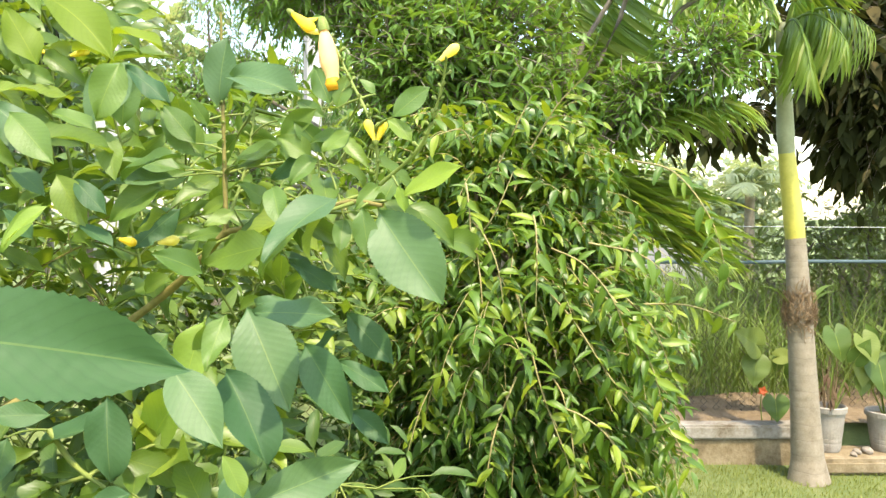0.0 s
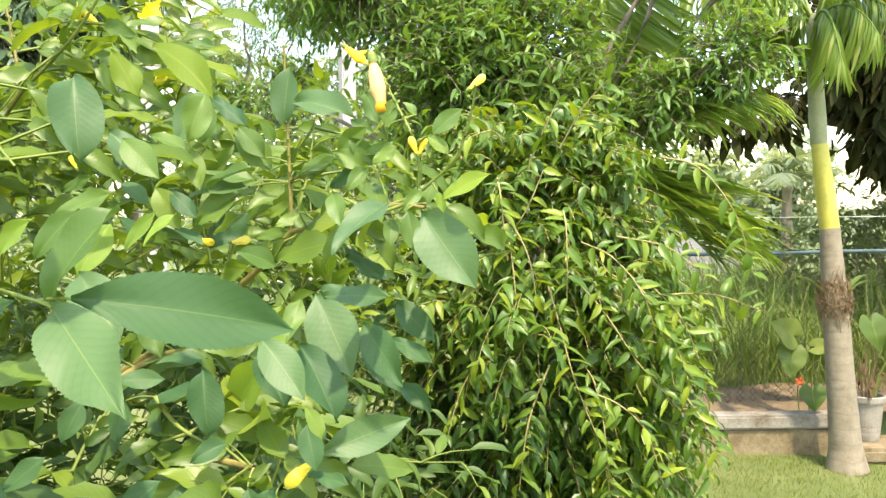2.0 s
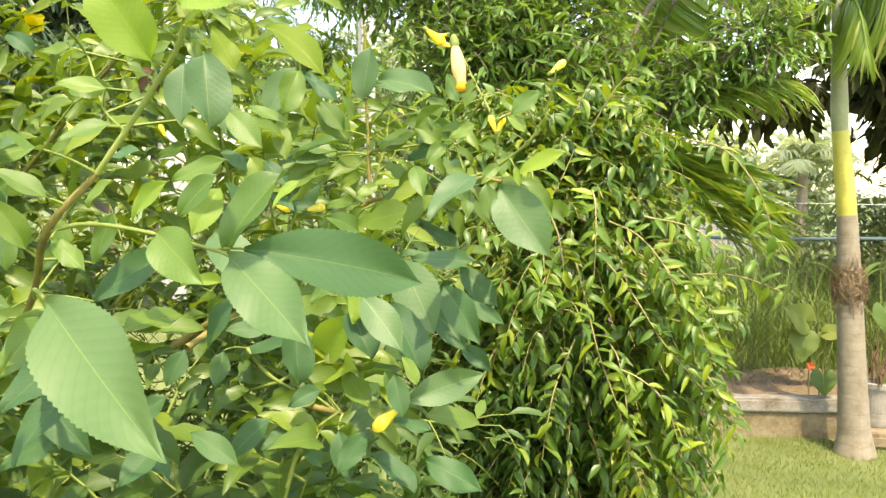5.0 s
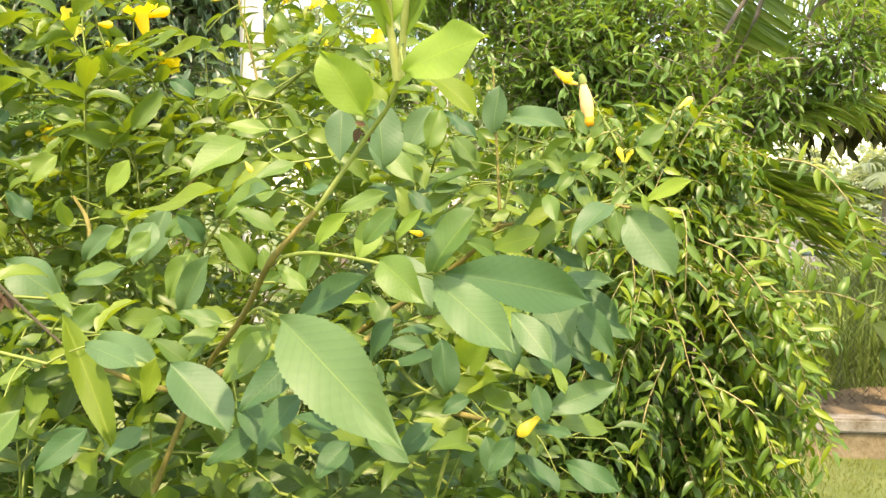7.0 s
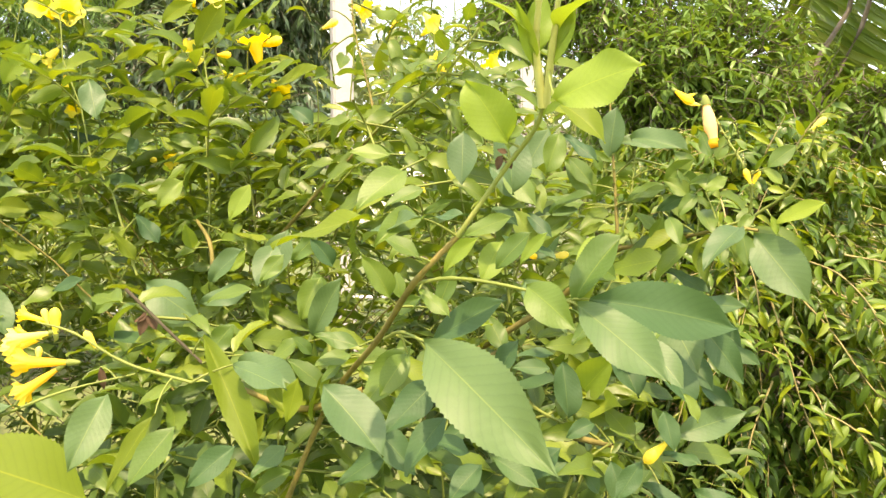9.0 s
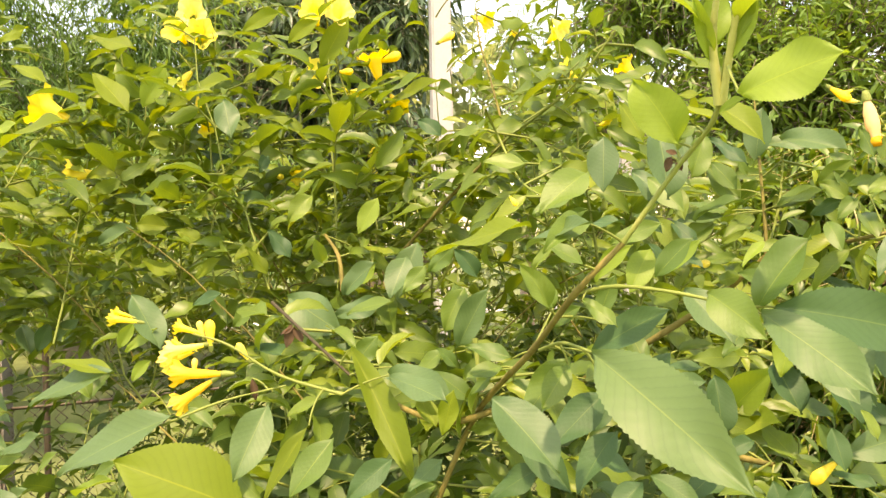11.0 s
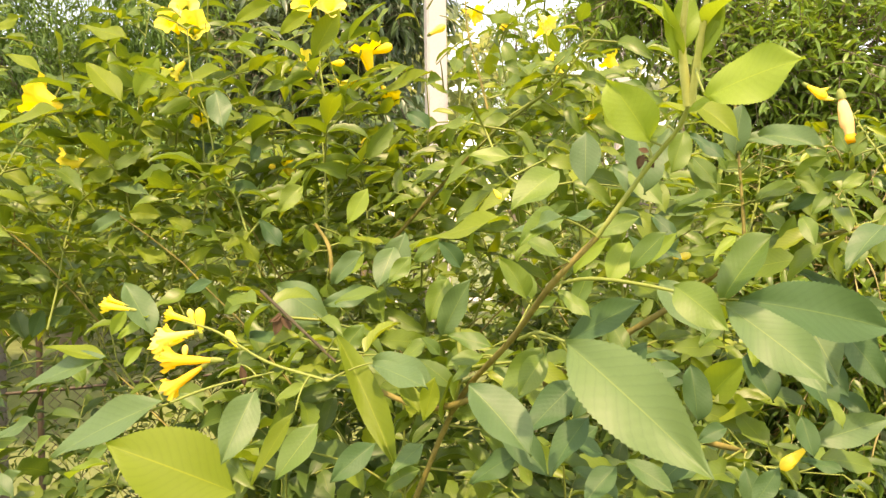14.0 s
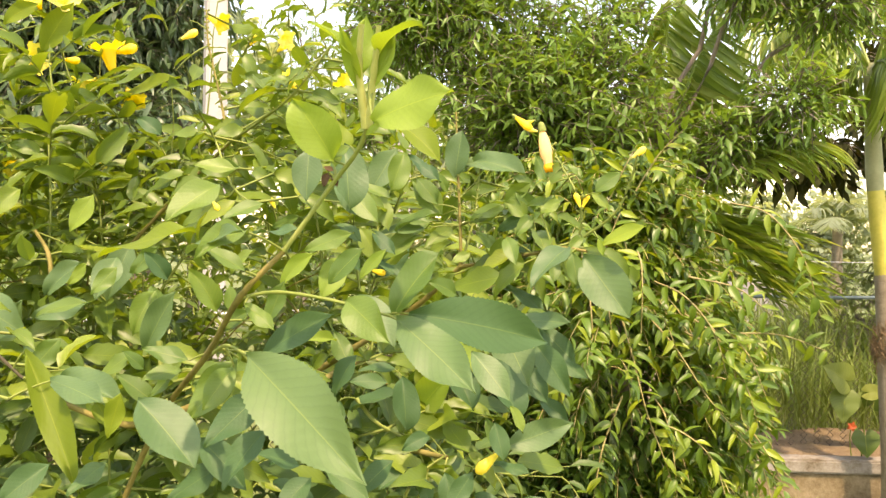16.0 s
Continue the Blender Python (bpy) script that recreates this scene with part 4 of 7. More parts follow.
LEAF_SHAPES = [fitted(blade(64, 5, ovate, 0.5, fold, droop, 0.05, wave, twist, 0.006)) for fold, droop, wave, twist in
               ((0.22, 0.35, 0.05, 0.2), (0.34, 0.5, 0.07, -0.3), (0.16, 0.25, 0.09, 0.15), (0.28, 0.7, 0.06, 0.4), (0.45, 0.9, 0.1, -0.5), (0.12, 0.4, 0.13, 0.1))]
leaf_meshes = {}


def leaf_mesh(k, mat):
    if (k, mat.name) not in leaf_meshes:
        leaf_meshes[k, mat.name] = mesh_from("leaf", *LEAF_SHAPES[k][:2], mat, LEAF_SHAPES[k][2])
    return leaf_meshes[k, mat.name]


leaf_count = 0
stem_points = []
bare_stems = []


def leaflet(base, tip, width, face, mat):
    """One toothed leaflet of the shrub, from its stalk to its tip."""
    global leaf_count
    leaf_count += 1
    L = (Vector(tip) - Vector(base)).length
    m = frame_to(base, tip, face, (leaf_count * 37) % 24 - 12) @ Matrix.Diagonal((L, L * width * 1.1 / 0.5, L, 1))
    if mat is BELL_SHADED and L < 0.06:
        width *= 0.8
    if mat is BELL_BIG and L < 0.047:
        mat = BELL_MID
    part("leaf", leaf_mesh(0 if L > 0.07 else leaf_count % 6, mat), shrub, m)
    near = min(stem_points, key=lambda p: (p - Vector(base)).length)
    gap = (near - Vector(base)).length
    if 0.004 < gap < 0.036:
        line = bow(near, base, 0.05 * gap, 0.04 * gap, 7)
        part("petiole", mesh_from("petiole", *tube(line, np.linspace(0.0009, 0.0005, 7), 5), GREEN_STEM), shrub)


def smooth_line(points, n):
    """A Catmull-Rom line through points."""
    p = [2 * np.array(points[0]) - np.array(points[1])] + [np.array(q) for q in points] + [2 * np.array(points[-1]) - np.array(points[-2])]
    out = []
    for i in range(1, len(p) - 2):
        for t in np.linspace(0, 1, n, endpoint=False):
            out.append(0.5 * (2 * p[i] + (p[i + 1] - p[i - 1]) * t + (2 * p[i - 1] - 5 * p[i] + 4 * p[i + 1] - p[i + 2]) * t ** 2 + (3 * p[i] - p[i - 1] - 3 * p[i + 1] + p[i + 2]) * t ** 3))
    out.append(p[-2])
    return np.array(out)


def stem(points, r0, r1, mat):
    line = smooth_line(points, 7)
    n = len(line)
    stem_points.extend(Vector(p) for p in line[::2])
    r = np.linspace(r0, r1, n) * (1 + 0.12 * (np.arange(n) % 7 == 0)) + rng.normal(0, 0.00008, n)
    part("stem", mesh_from("stem", *tube(line, r, 8), mat), shrub)
    bare_stems.append(line)


def trumpet(kind):
    """A bell flower along +x, of unit length: tube, flared lobed mouth."""
    n, sides = 16, 30
    k = np.linspace(0, 1, n)
    ang = np.arange(sides + 1) * 2 * math.pi / sides
    prof = {"open": np.interp(k, [0, .12, .3, .6, .8, .92, 1], [.06, .07, .12, .18, .23, .34, .45]),
            "face": np.interp(k, [0, .15, .4, .7, .85, .94, 1], [.06, .08, .15, .21, .28, .42, .56]),
            "slim": np.interp(k, [0, .12, .4, .7, .86, .94, 1], [.05, .07, .12, .15, .19, .28, .36]),
            "faded": np.interp(k, [0, .1, .3, .6, .85, 1], [.04, .07, .13, .15, .1, .12]),
            "bud": np.interp(k, [0, .15, .45, .75, .92, 1], [.06, .08, .15, .2, .15, .03])}[kind]
    lob = (1 + {"open": 0.13, "face": 0.13, "slim": 0.18}.get(kind, 0.05) * np.outer(k ** 6, np.cos(5 * ang)))
    rad = prof[:, None] * lob
    x = k[:, None] - (0.05 if kind == "open" else 0) * np.outer(np.clip((k - 0.85) / 0.15, 0, 1) ** 2, 0.5 + 0.5 * np.cos(5 * ang + math.pi))
    ruffle = 0.06 * np.outer(np.clip((k - 0.8) / 0.2, 0, 1), np.sin(11 * ang + 1)) if kind != "bud" else 0
    v = np.stack([x + ruffle, rad * np.cos(ang) * 0.9, rad * np.sin(ang)], -1).reshape(-1, 3)
    w = sides + 1
    f = [(i * w + j, i * w + j + 1, (i + 1) * w + j + 1, (i + 1) * w + j) for i in range(n - 1) for j in range(sides)]
    return v, f


CALYX = lathe([(0.0, -0.14), (0.05, -0.12), (0.085, -0.03), (0.095, 0.06), (0.09, 0.1)], 10)
flower_meshes = {k: mesh_from("petals", *trumpet(k), PETAL_FADED if k == "faded" else PETAL) for k in ("open", "face", "slim", "faded", "bud")}
flower_meshes["amber"] = mesh_from("petals", *trumpet("slim"), PETAL_AMBER)
tip_mesh = mesh_from("withered_lip", *lathe([(0.10, 0.84), (0.15, 0.93), (0.13, 1.05), (0.04, 0.98)], 12), PETAL_ORANGE)
calyx_mesh = mesh_from("calyx", *CALYX, GREEN_STEM)


def bell_flower(base, mouth, kind, size):
    L = (Vector(mouth) - Vector(base)).length
    L = max(L, {"open": 0.022, "face": 0.022, "slim": 0.02, "amber": 0.02, "faded": 0.03, "bud": 0.012}[kind] * size)
    girth = L * {"open": 1.15, "slim": 0.64, "amber": 0.6}.get(kind, 1.0)
    m = frame_to(base, mouth, (0.1, 0.2, 1)) @ Matrix.Diagonal((L, girth, girth, 1))
    fl = part("flower", flower_meshes[kind], shrub, m, {"open": "open yellow trumpet flower", "face": "wide open yellow trumpet flower", "slim": "narrow yellow trumpet flower", "amber": "ageing orange-yellow trumpet flower", "faded": "faded pale trumpet flower", "bud": "yellow flower bud"}[kind])
    ca = part("calyx", calyx_mesh, None)
    ca.parent = fl
    ca.matrix_basis = Matrix.Rotation(math.pi / 2, 4, "Y")
    if kind == "faded":
        lip = part("lip", tip_mesh, None, None, "orange withered lip")
        lip.parent = fl
        lip.matrix_basis = Matrix.Rotation(math.pi / 2, 4, "Y")



def flowering_shoot(tip, length, leaflet):
    """An upright leafy shoot that ends under a flower cluster."""
    way = np.array([rng.normal(0, 0.3), rng.normal(0, 0.25), 1.0])
    bell_spray(np.array(tip) - unit(way) * length, way, length, leaflet, bell_store, bell_rods, 0.042)


def clothe(line, leaflet, gap=0.042):
    """Feathered leaves along a bare stem, mostly on its far side."""
    run = np.concatenate([[0], np.cumsum(np.linalg.norm(np.diff(line, axis=0), axis=1))])
    for k in np.arange(gap, run[-1], gap):
        at = np.array([np.interp(k, run, line[:, i]) for i in range(3)])
        if at[1] < 0.28:
            continue
        for s in (1, -1):
            way = np.array([s * rng.uniform(0.5, 1.0), rng.uniform(0.35, 0.9), rng.uniform(-0.3, 0.5)])
            compound_leaf(at, way, (0.1 * s, -0.45, 0.8), leaflet * rng.uniform(1.3, 2.0), int(rng.integers(1, 4)), leaflet * rng.uniform(0.8, 1.15), bell_store, bell_rods)


stem([(-0.351, 0.640, 1.214), (-0.258, 0.610, 1.273), (-0.189, 0.585, 1.320), (-0.142, 0.559, 1.361)], .0036, .0025, BELL_STEM)
stem([(-0.142, 0.559, 1.361), (-0.143, 0.560, 1.393), (-0.147, 0.570, 1.450), (-0.151, 0.580, 1.512)], .0019, .0009, BELL_STEM)
stem([(-0.142, 0.559, 1.361), (-0.093, 0.530, 1.370), (-0.050, 0.490, 1.380), (-0.028, 0.475, 1.378)], .002, .0012, BELL_STEM)
stem([(-0.141, 0.556, 1.366), (-0.131, 0.570, 1.407), (-0.127, 0.580, 1.451)], .0014, .0008, GREEN_STEM)
stem([(-0.056, 0.500, 1.380), (-0.035, 0.490, 1.390), (-0.034, 0.485, 1.420), (-0.051, 0.500, 1.455), (-0.063, 0.510, 1.480)], .0012, .0007, GREEN_STEM)
stem([(-0.030, 0.480, 1.390), (-0.006, 0.460, 1.410), (0.005, 0.450, 1.437), (0.009, 0.440, 1.456)], .0012, .0007, GREEN_STEM)
stem([(-0.386, 0.360, 1.160), (-0.338, 0.340, 1.252), (-0.277, 0.280, 1.310), (-0.236, 0.226, 1.350), (-0.209, 0.222, 1.377)], .0023, .0016, BELL_STEM)
stem([(-0.158, 0.200, 1.443), (-0.160, 0.190, 1.470), (-0.157, 0.180, 1.492)], .0026, .0014, PALE_STEM)
stem([(-0.157, 0.200, 1.443), (-0.151, 0.185, 1.471), (-0.147, 0.175, 1.490)], .0022, .0012, PALE_STEM)
stem([(-0.236, 0.226, 1.350), (-0.212, 0.220, 1.354), (-0.180, 0.212, 1.351), (-0.142, 0.204, 1.343)], .0012, .0008, GREEN_STEM)
stem([(-0.269, 0.270, 1.312), (-0.245, 0.230, 1.322), (-0.222, 0.201, 1.321)], .0012, .0008, GREEN_STEM)
stem([(-0.609, 0.750, 1.340), (-0.503, 0.700, 1.424), (-0.398, 0.620, 1.487)], .0025, .0016, BELL_STEM)
stem([(-0.398, 0.620, 1.487), (-0.417, 0.640, 1.542), (-0.439, 0.660, 1.603), (-0.446, 0.670, 1.644)], .0016, .0008, BELL_STEM)
stem([(-0.398, 0.620, 1.487), (-0.343, 0.580, 1.509), (-0.304, 0.550, 1.528), (-0.265, 0.530, 1.566)], .0017, .0009, GREEN_STEM)
stem([(-0.407, 0.270, 1.278), (-0.450, 0.260, 1.291), (-0.484, 0.250, 1.312), (-0.505, 0.240, 1.320)], .0012, .0007, GREEN_STEM)
stem([(-0.516, 0.220, 1.261), (-0.482, 0.240, 1.275), (-0.451, 0.270, 1.282)], .001, .0006, GREEN_STEM)
stem([(-0.501, 0.330, 1.335), (-0.451, 0.310, 1.307), (-0.417, 0.300, 1.286)], .0014, .001, DARK_TWIG)
stem([(-0.306, 0.330, 1.266), (-0.356, 0.330, 1.250), (-0.410, 0.330, 1.265)], .0026, .002, BELL_STEM)
stem([(-1.234, 0.700, 1.730), (-1.262, 0.720, 1.594), (-1.250, 0.750, 1.443), (-1.319, 0.800, 1.321)], .0007, .0013, BELL_STEM)
stem([(-0.598, 0.620, 1.325), (-0.608, 0.630, 1.364), (-0.637, 0.650, 1.391)], .003, .0018, BELL_STEM)
stem([(-0.379, 0.500, 1.499), (-0.380, 0.540, 1.479), (-0.347, 0.500, 1.433), (-0.303, 0.450, 1.410)], .0014, .0008, GREEN_STEM)
stem([(-0.180, 0.450, 1.213), (-0.155, 0.440, 1.211), (-0.138, 0.430, 1.211)], .003, .0018, BELL_STEM)
stem([(-0.281, 0.500, 1.241), (-0.254, 0.550, 1.262), (-0.231, 0.600, 1.262)], .003, .002, BELL_STEM)
stem([(-0.329, 0.320, 1.312), (-0.327, 0.320, 1.280), (-0.335, 0.330, 1.258)], .002, .001, GREEN_STEM)
stem([(-0.224, 0.480, 1.246), (-0.205, 0.470, 1.229), (-0.175, 0.450, 1.220)], .002, .001, GREEN_STEM)
stem([(-0.181, 0.430, 1.147), (-0.167, 0.430, 1.189), (-0.140, 0.430, 1.213)], .0018, .001, GREEN_STEM)
stem([(-0.209, 0.222, 1.377), (-0.182, 0.219, 1.413), (-0.161, 0.205, 1.437), (-0.154, 0.190, 1.464)], .0015, .0011, GREEN_STEM)
leaflet((-0.222, 0.200, 1.321), (-0.143, 0.140, 1.272), 0.32, (0.10, -0.87, 0.48), BELL_BIG)
leaflet((-0.141, 0.203, 1.342), (-0.095, 0.162, 1.311), 0.35, (0.12, -0.90, 0.43), BELL_BIG)
leaflet((-0.164, 0.183, 1.353), (-0.138, 0.166, 1.334), 0.48, (0.20, -0.93, 0.32), BELL_BIG)
leaflet((-0.143, 0.206, 1.344), (-0.118, 0.213, 1.378), 0.44, (0.12, -0.85, 0.50), BELL_BIG)
leaflet((-0.135, 0.206, 1.345), (-0.061, 0.246, 1.327), 0.32, (0.30, -0.80, 0.52), BELL_SHADED)
leaflet((-0.102, 0.460, 1.321), (-0.074, 0.440, 1.268), 0.51, (0.03, -0.87, 0.49), BELL_BIG)
leaflet((-0.031, 0.480, 1.375), (0.007, 0.460, 1.323), 0.52, (-0.08, -0.96, 0.28), BELL_BIG)
leaflet((-0.040, 0.475, 1.377), (-0.035, 0.470, 1.348), 0.45, (-0.04, -0.91, 0.41), BELL_BIG)
leaflet((-0.045, 0.420, 1.381), (-0.073, 0.380, 1.351), 0.34, (-0.01, -0.91, 0.41), BELL_BIG)
leaflet((-0.129, 0.530, 1.459), (-0.079, 0.500, 1.442), 0.37, (0.05, -0.95, 0.32), BELL_BIG)
leaflet((-0.062, 0.500, 1.438), (-0.072, 0.500, 1.461), 0.51, (0.00, -0.95, 0.31), BELL_BIG)
leaflet((-0.058, 0.500, 1.436), (-0.050, 0.500, 1.457), 0.51, (-0.02, -0.95, 0.32), BELL_BIG)
leaflet((-0.150, 0.570, 1.446), (-0.143, 0.570, 1.494), 0.49, (0.10, -0.99, 0.13), BELL_BIG)
leaflet((-0.163, 0.580, 1.411), (-0.194, 0.580, 1.446), 0.48, (0.13, -0.93, 0.34), BELL_BIG)
leaflet((-0.229, 0.600, 1.436), (-0.223, 0.600, 1.475), 0.55, (0.19, -0.97, 0.16), BELL_BIG)
leaflet((-0.179, 0.215, 1.427), (-0.200, 0.205, 1.460), 0.56, (0.28, -0.96, 0.03), BELL_YOUNG)
leaflet((-0.147, 0.165, 1.441), (-0.106, 0.146, 1.452), 0.58, (-0.05, -0.93, 0.35), BELL_YOUNG)
leaflet((-0.264, 0.460, 1.463), (-0.263, 0.450, 1.417), 0.52, (0.28, -0.95, 0.16), BELL_BIG)
leaflet((-0.263, 0.160, 1.303), (-0.228, 0.150, 1.272), 0.51, (0.37, -0.75, 0.55), BELL_BIG)
leaflet((-0.256, 0.210, 1.388), (-0.316, 0.210, 1.371), 0.39, (0.26, -0.49, 0.83), BELL_OLIVE)
leaflet((-0.206, 0.120, 1.407), (-0.221, 0.100, 1.390), 0.45, (0.36, -0.77, 0.52), BELL_BIG)
leaflet((-0.222, 0.200, 1.387), (-0.239, 0.170, 1.373), 0.34, (0.27, -0.65, 0.71), BELL_BIG)
leaflet((-0.221, 0.300, 1.389), (-0.255, 0.300, 1.387), 0.31, (0.13, -0.38, 0.92), BELL_SHADED)
leaflet((-0.339, 0.489, 1.447), (-0.376, 0.480, 1.450), 0.41, (0.29, -0.68, 0.67), BELL_BIG)
leaflet((-0.203, 0.300, 1.355), (-0.180, 0.300, 1.379), 0.44, (0.20, -0.80, 0.57), BELL_BIG)
leaflet((-0.347, 0.220, 1.300), (-0.302, 0.200, 1.291), 0.34, (0.40, -0.65, 0.65), BELL_BIG)
leaflet((-0.485, 0.550, 1.365), (-0.490, 0.520, 1.324), 0.49, (0.47, -0.84, 0.28), BELL_BIG)
leaflet((-0.545, 0.527, 1.327), (-0.507, 0.527, 1.360), 0.45, (0.48, -0.77, 0.43), BELL_BIG)
leaflet((-0.541, 0.500, 1.307), (-0.483, 0.500, 1.323), 0.35, (0.43, -0.68, 0.60), BELL_BIG)
leaflet((-0.094, 0.428, 1.221), (-0.038, 0.455, 1.238), 0.34, (0.12, -0.97, 0.2), BELL_BIG)
leaflet((-0.096, 0.428, 1.220), (-0.108, 0.430, 1.244), 0.42, (0.05, -0.83, 0.56), BELL_BIG)
leaflet((-0.178, 0.520, 1.213), (-0.132, 0.454, 1.237), 0.36, (0.09, -0.74, 0.67), BELL_YOUNG)
leaflet((-0.185, 0.520, 1.213), (-0.134, 0.464, 1.279), 0.3, (0.10, -0.75, 0.65), BELL_YOUNG)
leaflet((-0.229, 0.480, 1.235), (-0.182, 0.470, 1.250), 0.38, (0.13, -0.62, 0.77), BELL_SHADED)
leaflet((-0.122, 0.450, 1.316), (-0.132, 0.440, 1.274), 0.48, (0.08, -0.87, 0.49), BELL_YOUNG)
leaflet((-0.205, 0.600, 1.409), (-0.224, 0.580, 1.377), 0.44, (0.15, -0.82, 0.54), BELL_BIG)
leaflet((-0.178, 0.610, 1.405), (-0.219, 0.600, 1.388), 0.4, (0.11, -0.71, 0.70), BELL_BIG)
leaflet((-0.133, 0.550, 1.403), (-0.101, 0.530, 1.412), 0.37, (0.05, -0.72, 0.69), BELL_BIG)
leaflet((-0.097, 0.500, 1.389), (-0.087, 0.480, 1.365), 0.4, (0.03, -0.92, 0.40), BELL_BIG)
leaflet((-0.079, 0.530, 1.407), (-0.101, 0.530, 1.422), 0.55, (0.03, -0.85, 0.53), BELL_BIG)
leaflet((-0.067, 0.500, 1.410), (-0.049, 0.500, 1.422), 0.54, (-0.01, -0.85, 0.52), BELL_BIG)
leaflet((-0.022, 0.470, 1.427), (-0.001, 0.470, 1.444), 0.48, (-0.07, -0.86, 0.51), BELL_BIG)
leaflet((-0.025, 0.470, 1.426), (-0.011, 0.470, 1.413), 0.52, (-0.06, -0.85, 0.52), BELL_BIG)
leaflet((-0.249, 0.400, 1.375), (-0.210, 0.400, 1.390), 0.36, (0.18, -0.68, 0.71), BELL_BIG)
leaflet((-0.248, 0.340, 1.350), (-0.221, 0.330, 1.375), 0.35, (0.21, -0.67, 0.72), BELL_YOUNG)
leaflet((-0.588, 0.500, 1.275), (-0.538, 0.480, 1.326), 0.37, (0.51, -0.72, 0.46), BELL_BIG)
leaflet((-0.484, 0.350, 1.262), (-0.444, 0.330, 1.267), 0.28, (0.50, -0.69, 0.52), BELL_BIG)
leaflet((-0.484, 0.400, 1.293), (-0.449, 0.400, 1.277), 0.45, (0.43, -0.65, 0.63), BELL_SHADED)
leaflet((-0.364, 0.300, 1.273), (-0.347, 0.290, 1.255), 0.48, (0.42, -0.73, 0.54), BELL_OLIVE)
leaflet((-0.309, 0.300, 1.292), (-0.326, 0.300, 1.276), 0.36, (0.29, -0.58, 0.76), BELL_BIG)
leaflet((-0.139, 0.420, 1.202), (-0.129, 0.410, 1.170), 0.46, (0.08, -0.70, 0.71), BELL_SHADED)
leaflet((-0.115, 0.420, 1.185), (-0.082, 0.400, 1.163), 0.4, (0.03, -0.59, 0.81), BELL_SHADED)
leaflet((-0.078, 0.420, 1.183), (-0.036, 0.400, 1.169), 0.41, (-0.01, -0.70, 0.72), BELL_SHADED)
leaflet((-0.221, 0.300, 1.235), (-0.244, 0.280, 1.247), 0.44, (0.19, -0.58, 0.79), BELL_SHADED)
leaflet((-0.213, 0.300, 1.228), (-0.230, 0.280, 1.208), 0.48, (0.18, -0.57, 0.80), BELL_SHADED)
leaflet((-0.165, 0.420, 1.205), (-0.188, 0.400, 1.192), 0.46, (0.11, -0.59, 0.80), BELL_SHADED)
leaflet((-0.206, 0.400, 1.296), (-0.224, 0.400, 1.261), 0.47, (0.15, -0.63, 0.76), BELL_SHADED)
leaflet((-0.181, 0.460, 1.270), (-0.175, 0.450, 1.225), 0.48, (0.11, -0.63, 0.77), BELL_SHADED)
leaflet((-0.238, 0.500, 1.461), (-0.258, 0.500, 1.496), 0.48, (0.22, -0.85, 0.47), BELL_OLIVE)
leaflet((-0.265, 0.350, 1.410), (-0.289, 0.330, 1.397), 0.38, (0.26, -0.67, 0.69), BELL_BIG)
leaflet((-0.375, 0.400, 1.346), (-0.368, 0.400, 1.311), 0.49, (0.40, -0.80, 0.45), BELL_BIG)
leaflet((-0.364, 0.350, 1.299), (-0.385, 0.340, 1.280), 0.43, (0.32, -0.57, 0.75), BELL_BIG)
leaflet((-0.355, 0.350, 1.287), (-0.367, 0.340, 1.301), 0.47, (0.36, -0.69, 0.63), BELL_BIG)
leaflet((-0.416, 0.300, 1.305), (-0.340, 0.240, 1.226), 0.14, (0.10, -0.21, 0.97), BELL_OLIVE)
leaflet((-0.435, 0.200, 1.218), (-0.501, 0.160, 1.253), 0.56, (0.53, -0.66, 0.53), BELL_OLIVE)
leaflet((-0.505, 0.220, 1.268), (-0.588, 0.200, 1.226), 0.33, (0.50, -0.54, 0.67), BELL_BIG)
leaflet((-0.412, 0.190, 1.286), (-0.416, 0.160, 1.248), 0.42, (0.41, -0.61, 0.68), BELL_BIG)
leaflet((-0.519, 0.380, 1.336), (-0.460, 0.370, 1.306), 0.47, (0.47, -0.82, 0.32), BELL_BIG)
leaflet((-0.485, 0.580, 1.380), (-0.505, 0.570, 1.320), 0.45, (0.36, -0.83, 0.42), BELL_BIG)
leaflet((-0.376, 0.280, 1.291), (-0.323, 0.260, 1.279), 0.35, (0.29, -0.70, 0.65), BELL_BIG)
leaflet((-0.713, 0.560, 1.546), (-0.696, 0.550, 1.500), 0.53, (0.58, -0.81, -0.04), BELL_BIG)
leaflet((-0.473, 0.400, 1.319), (-0.429, 0.400, 1.331), 0.32, (0.30, -0.61, 0.73), BELL_BIG)
leaflet((-0.349, 0.340, 1.303), (-0.321, 0.330, 1.347), 0.38, (0.28, -0.84, 0.46), BELL_BIG)
leaflet((-0.992, 0.500, 1.502), (-0.863, 0.480, 1.522), 0.23, (0.55, -0.51, 0.66), BELL_OLIVE)
leaflet((-0.683, 0.730, 1.613), (-0.635, 0.720, 1.671), 0.4, (0.43, -0.80, 0.41), BELL_OLIVE)
leaflet((-0.706, 0.920, 1.570), (-0.581, 0.900, 1.615), 0.34, (0.24, -0.54, 0.80), BELL_OLIVE)
leaflet((-0.890, 0.620, 1.633), (-0.954, 0.600, 1.651), 0.4, (0.53, -0.57, 0.62), BELL_OLIVE)
leaflet((-0.864, 0.600, 1.555), (-0.826, 0.600, 1.606), 0.41, (0.63, -0.74, 0.24), BELL_YOUNG)
leaflet((-0.887, 0.600, 1.550), (-0.945, 0.600, 1.605), 0.41, (0.61, -0.65, 0.45), BELL_OLIVE)
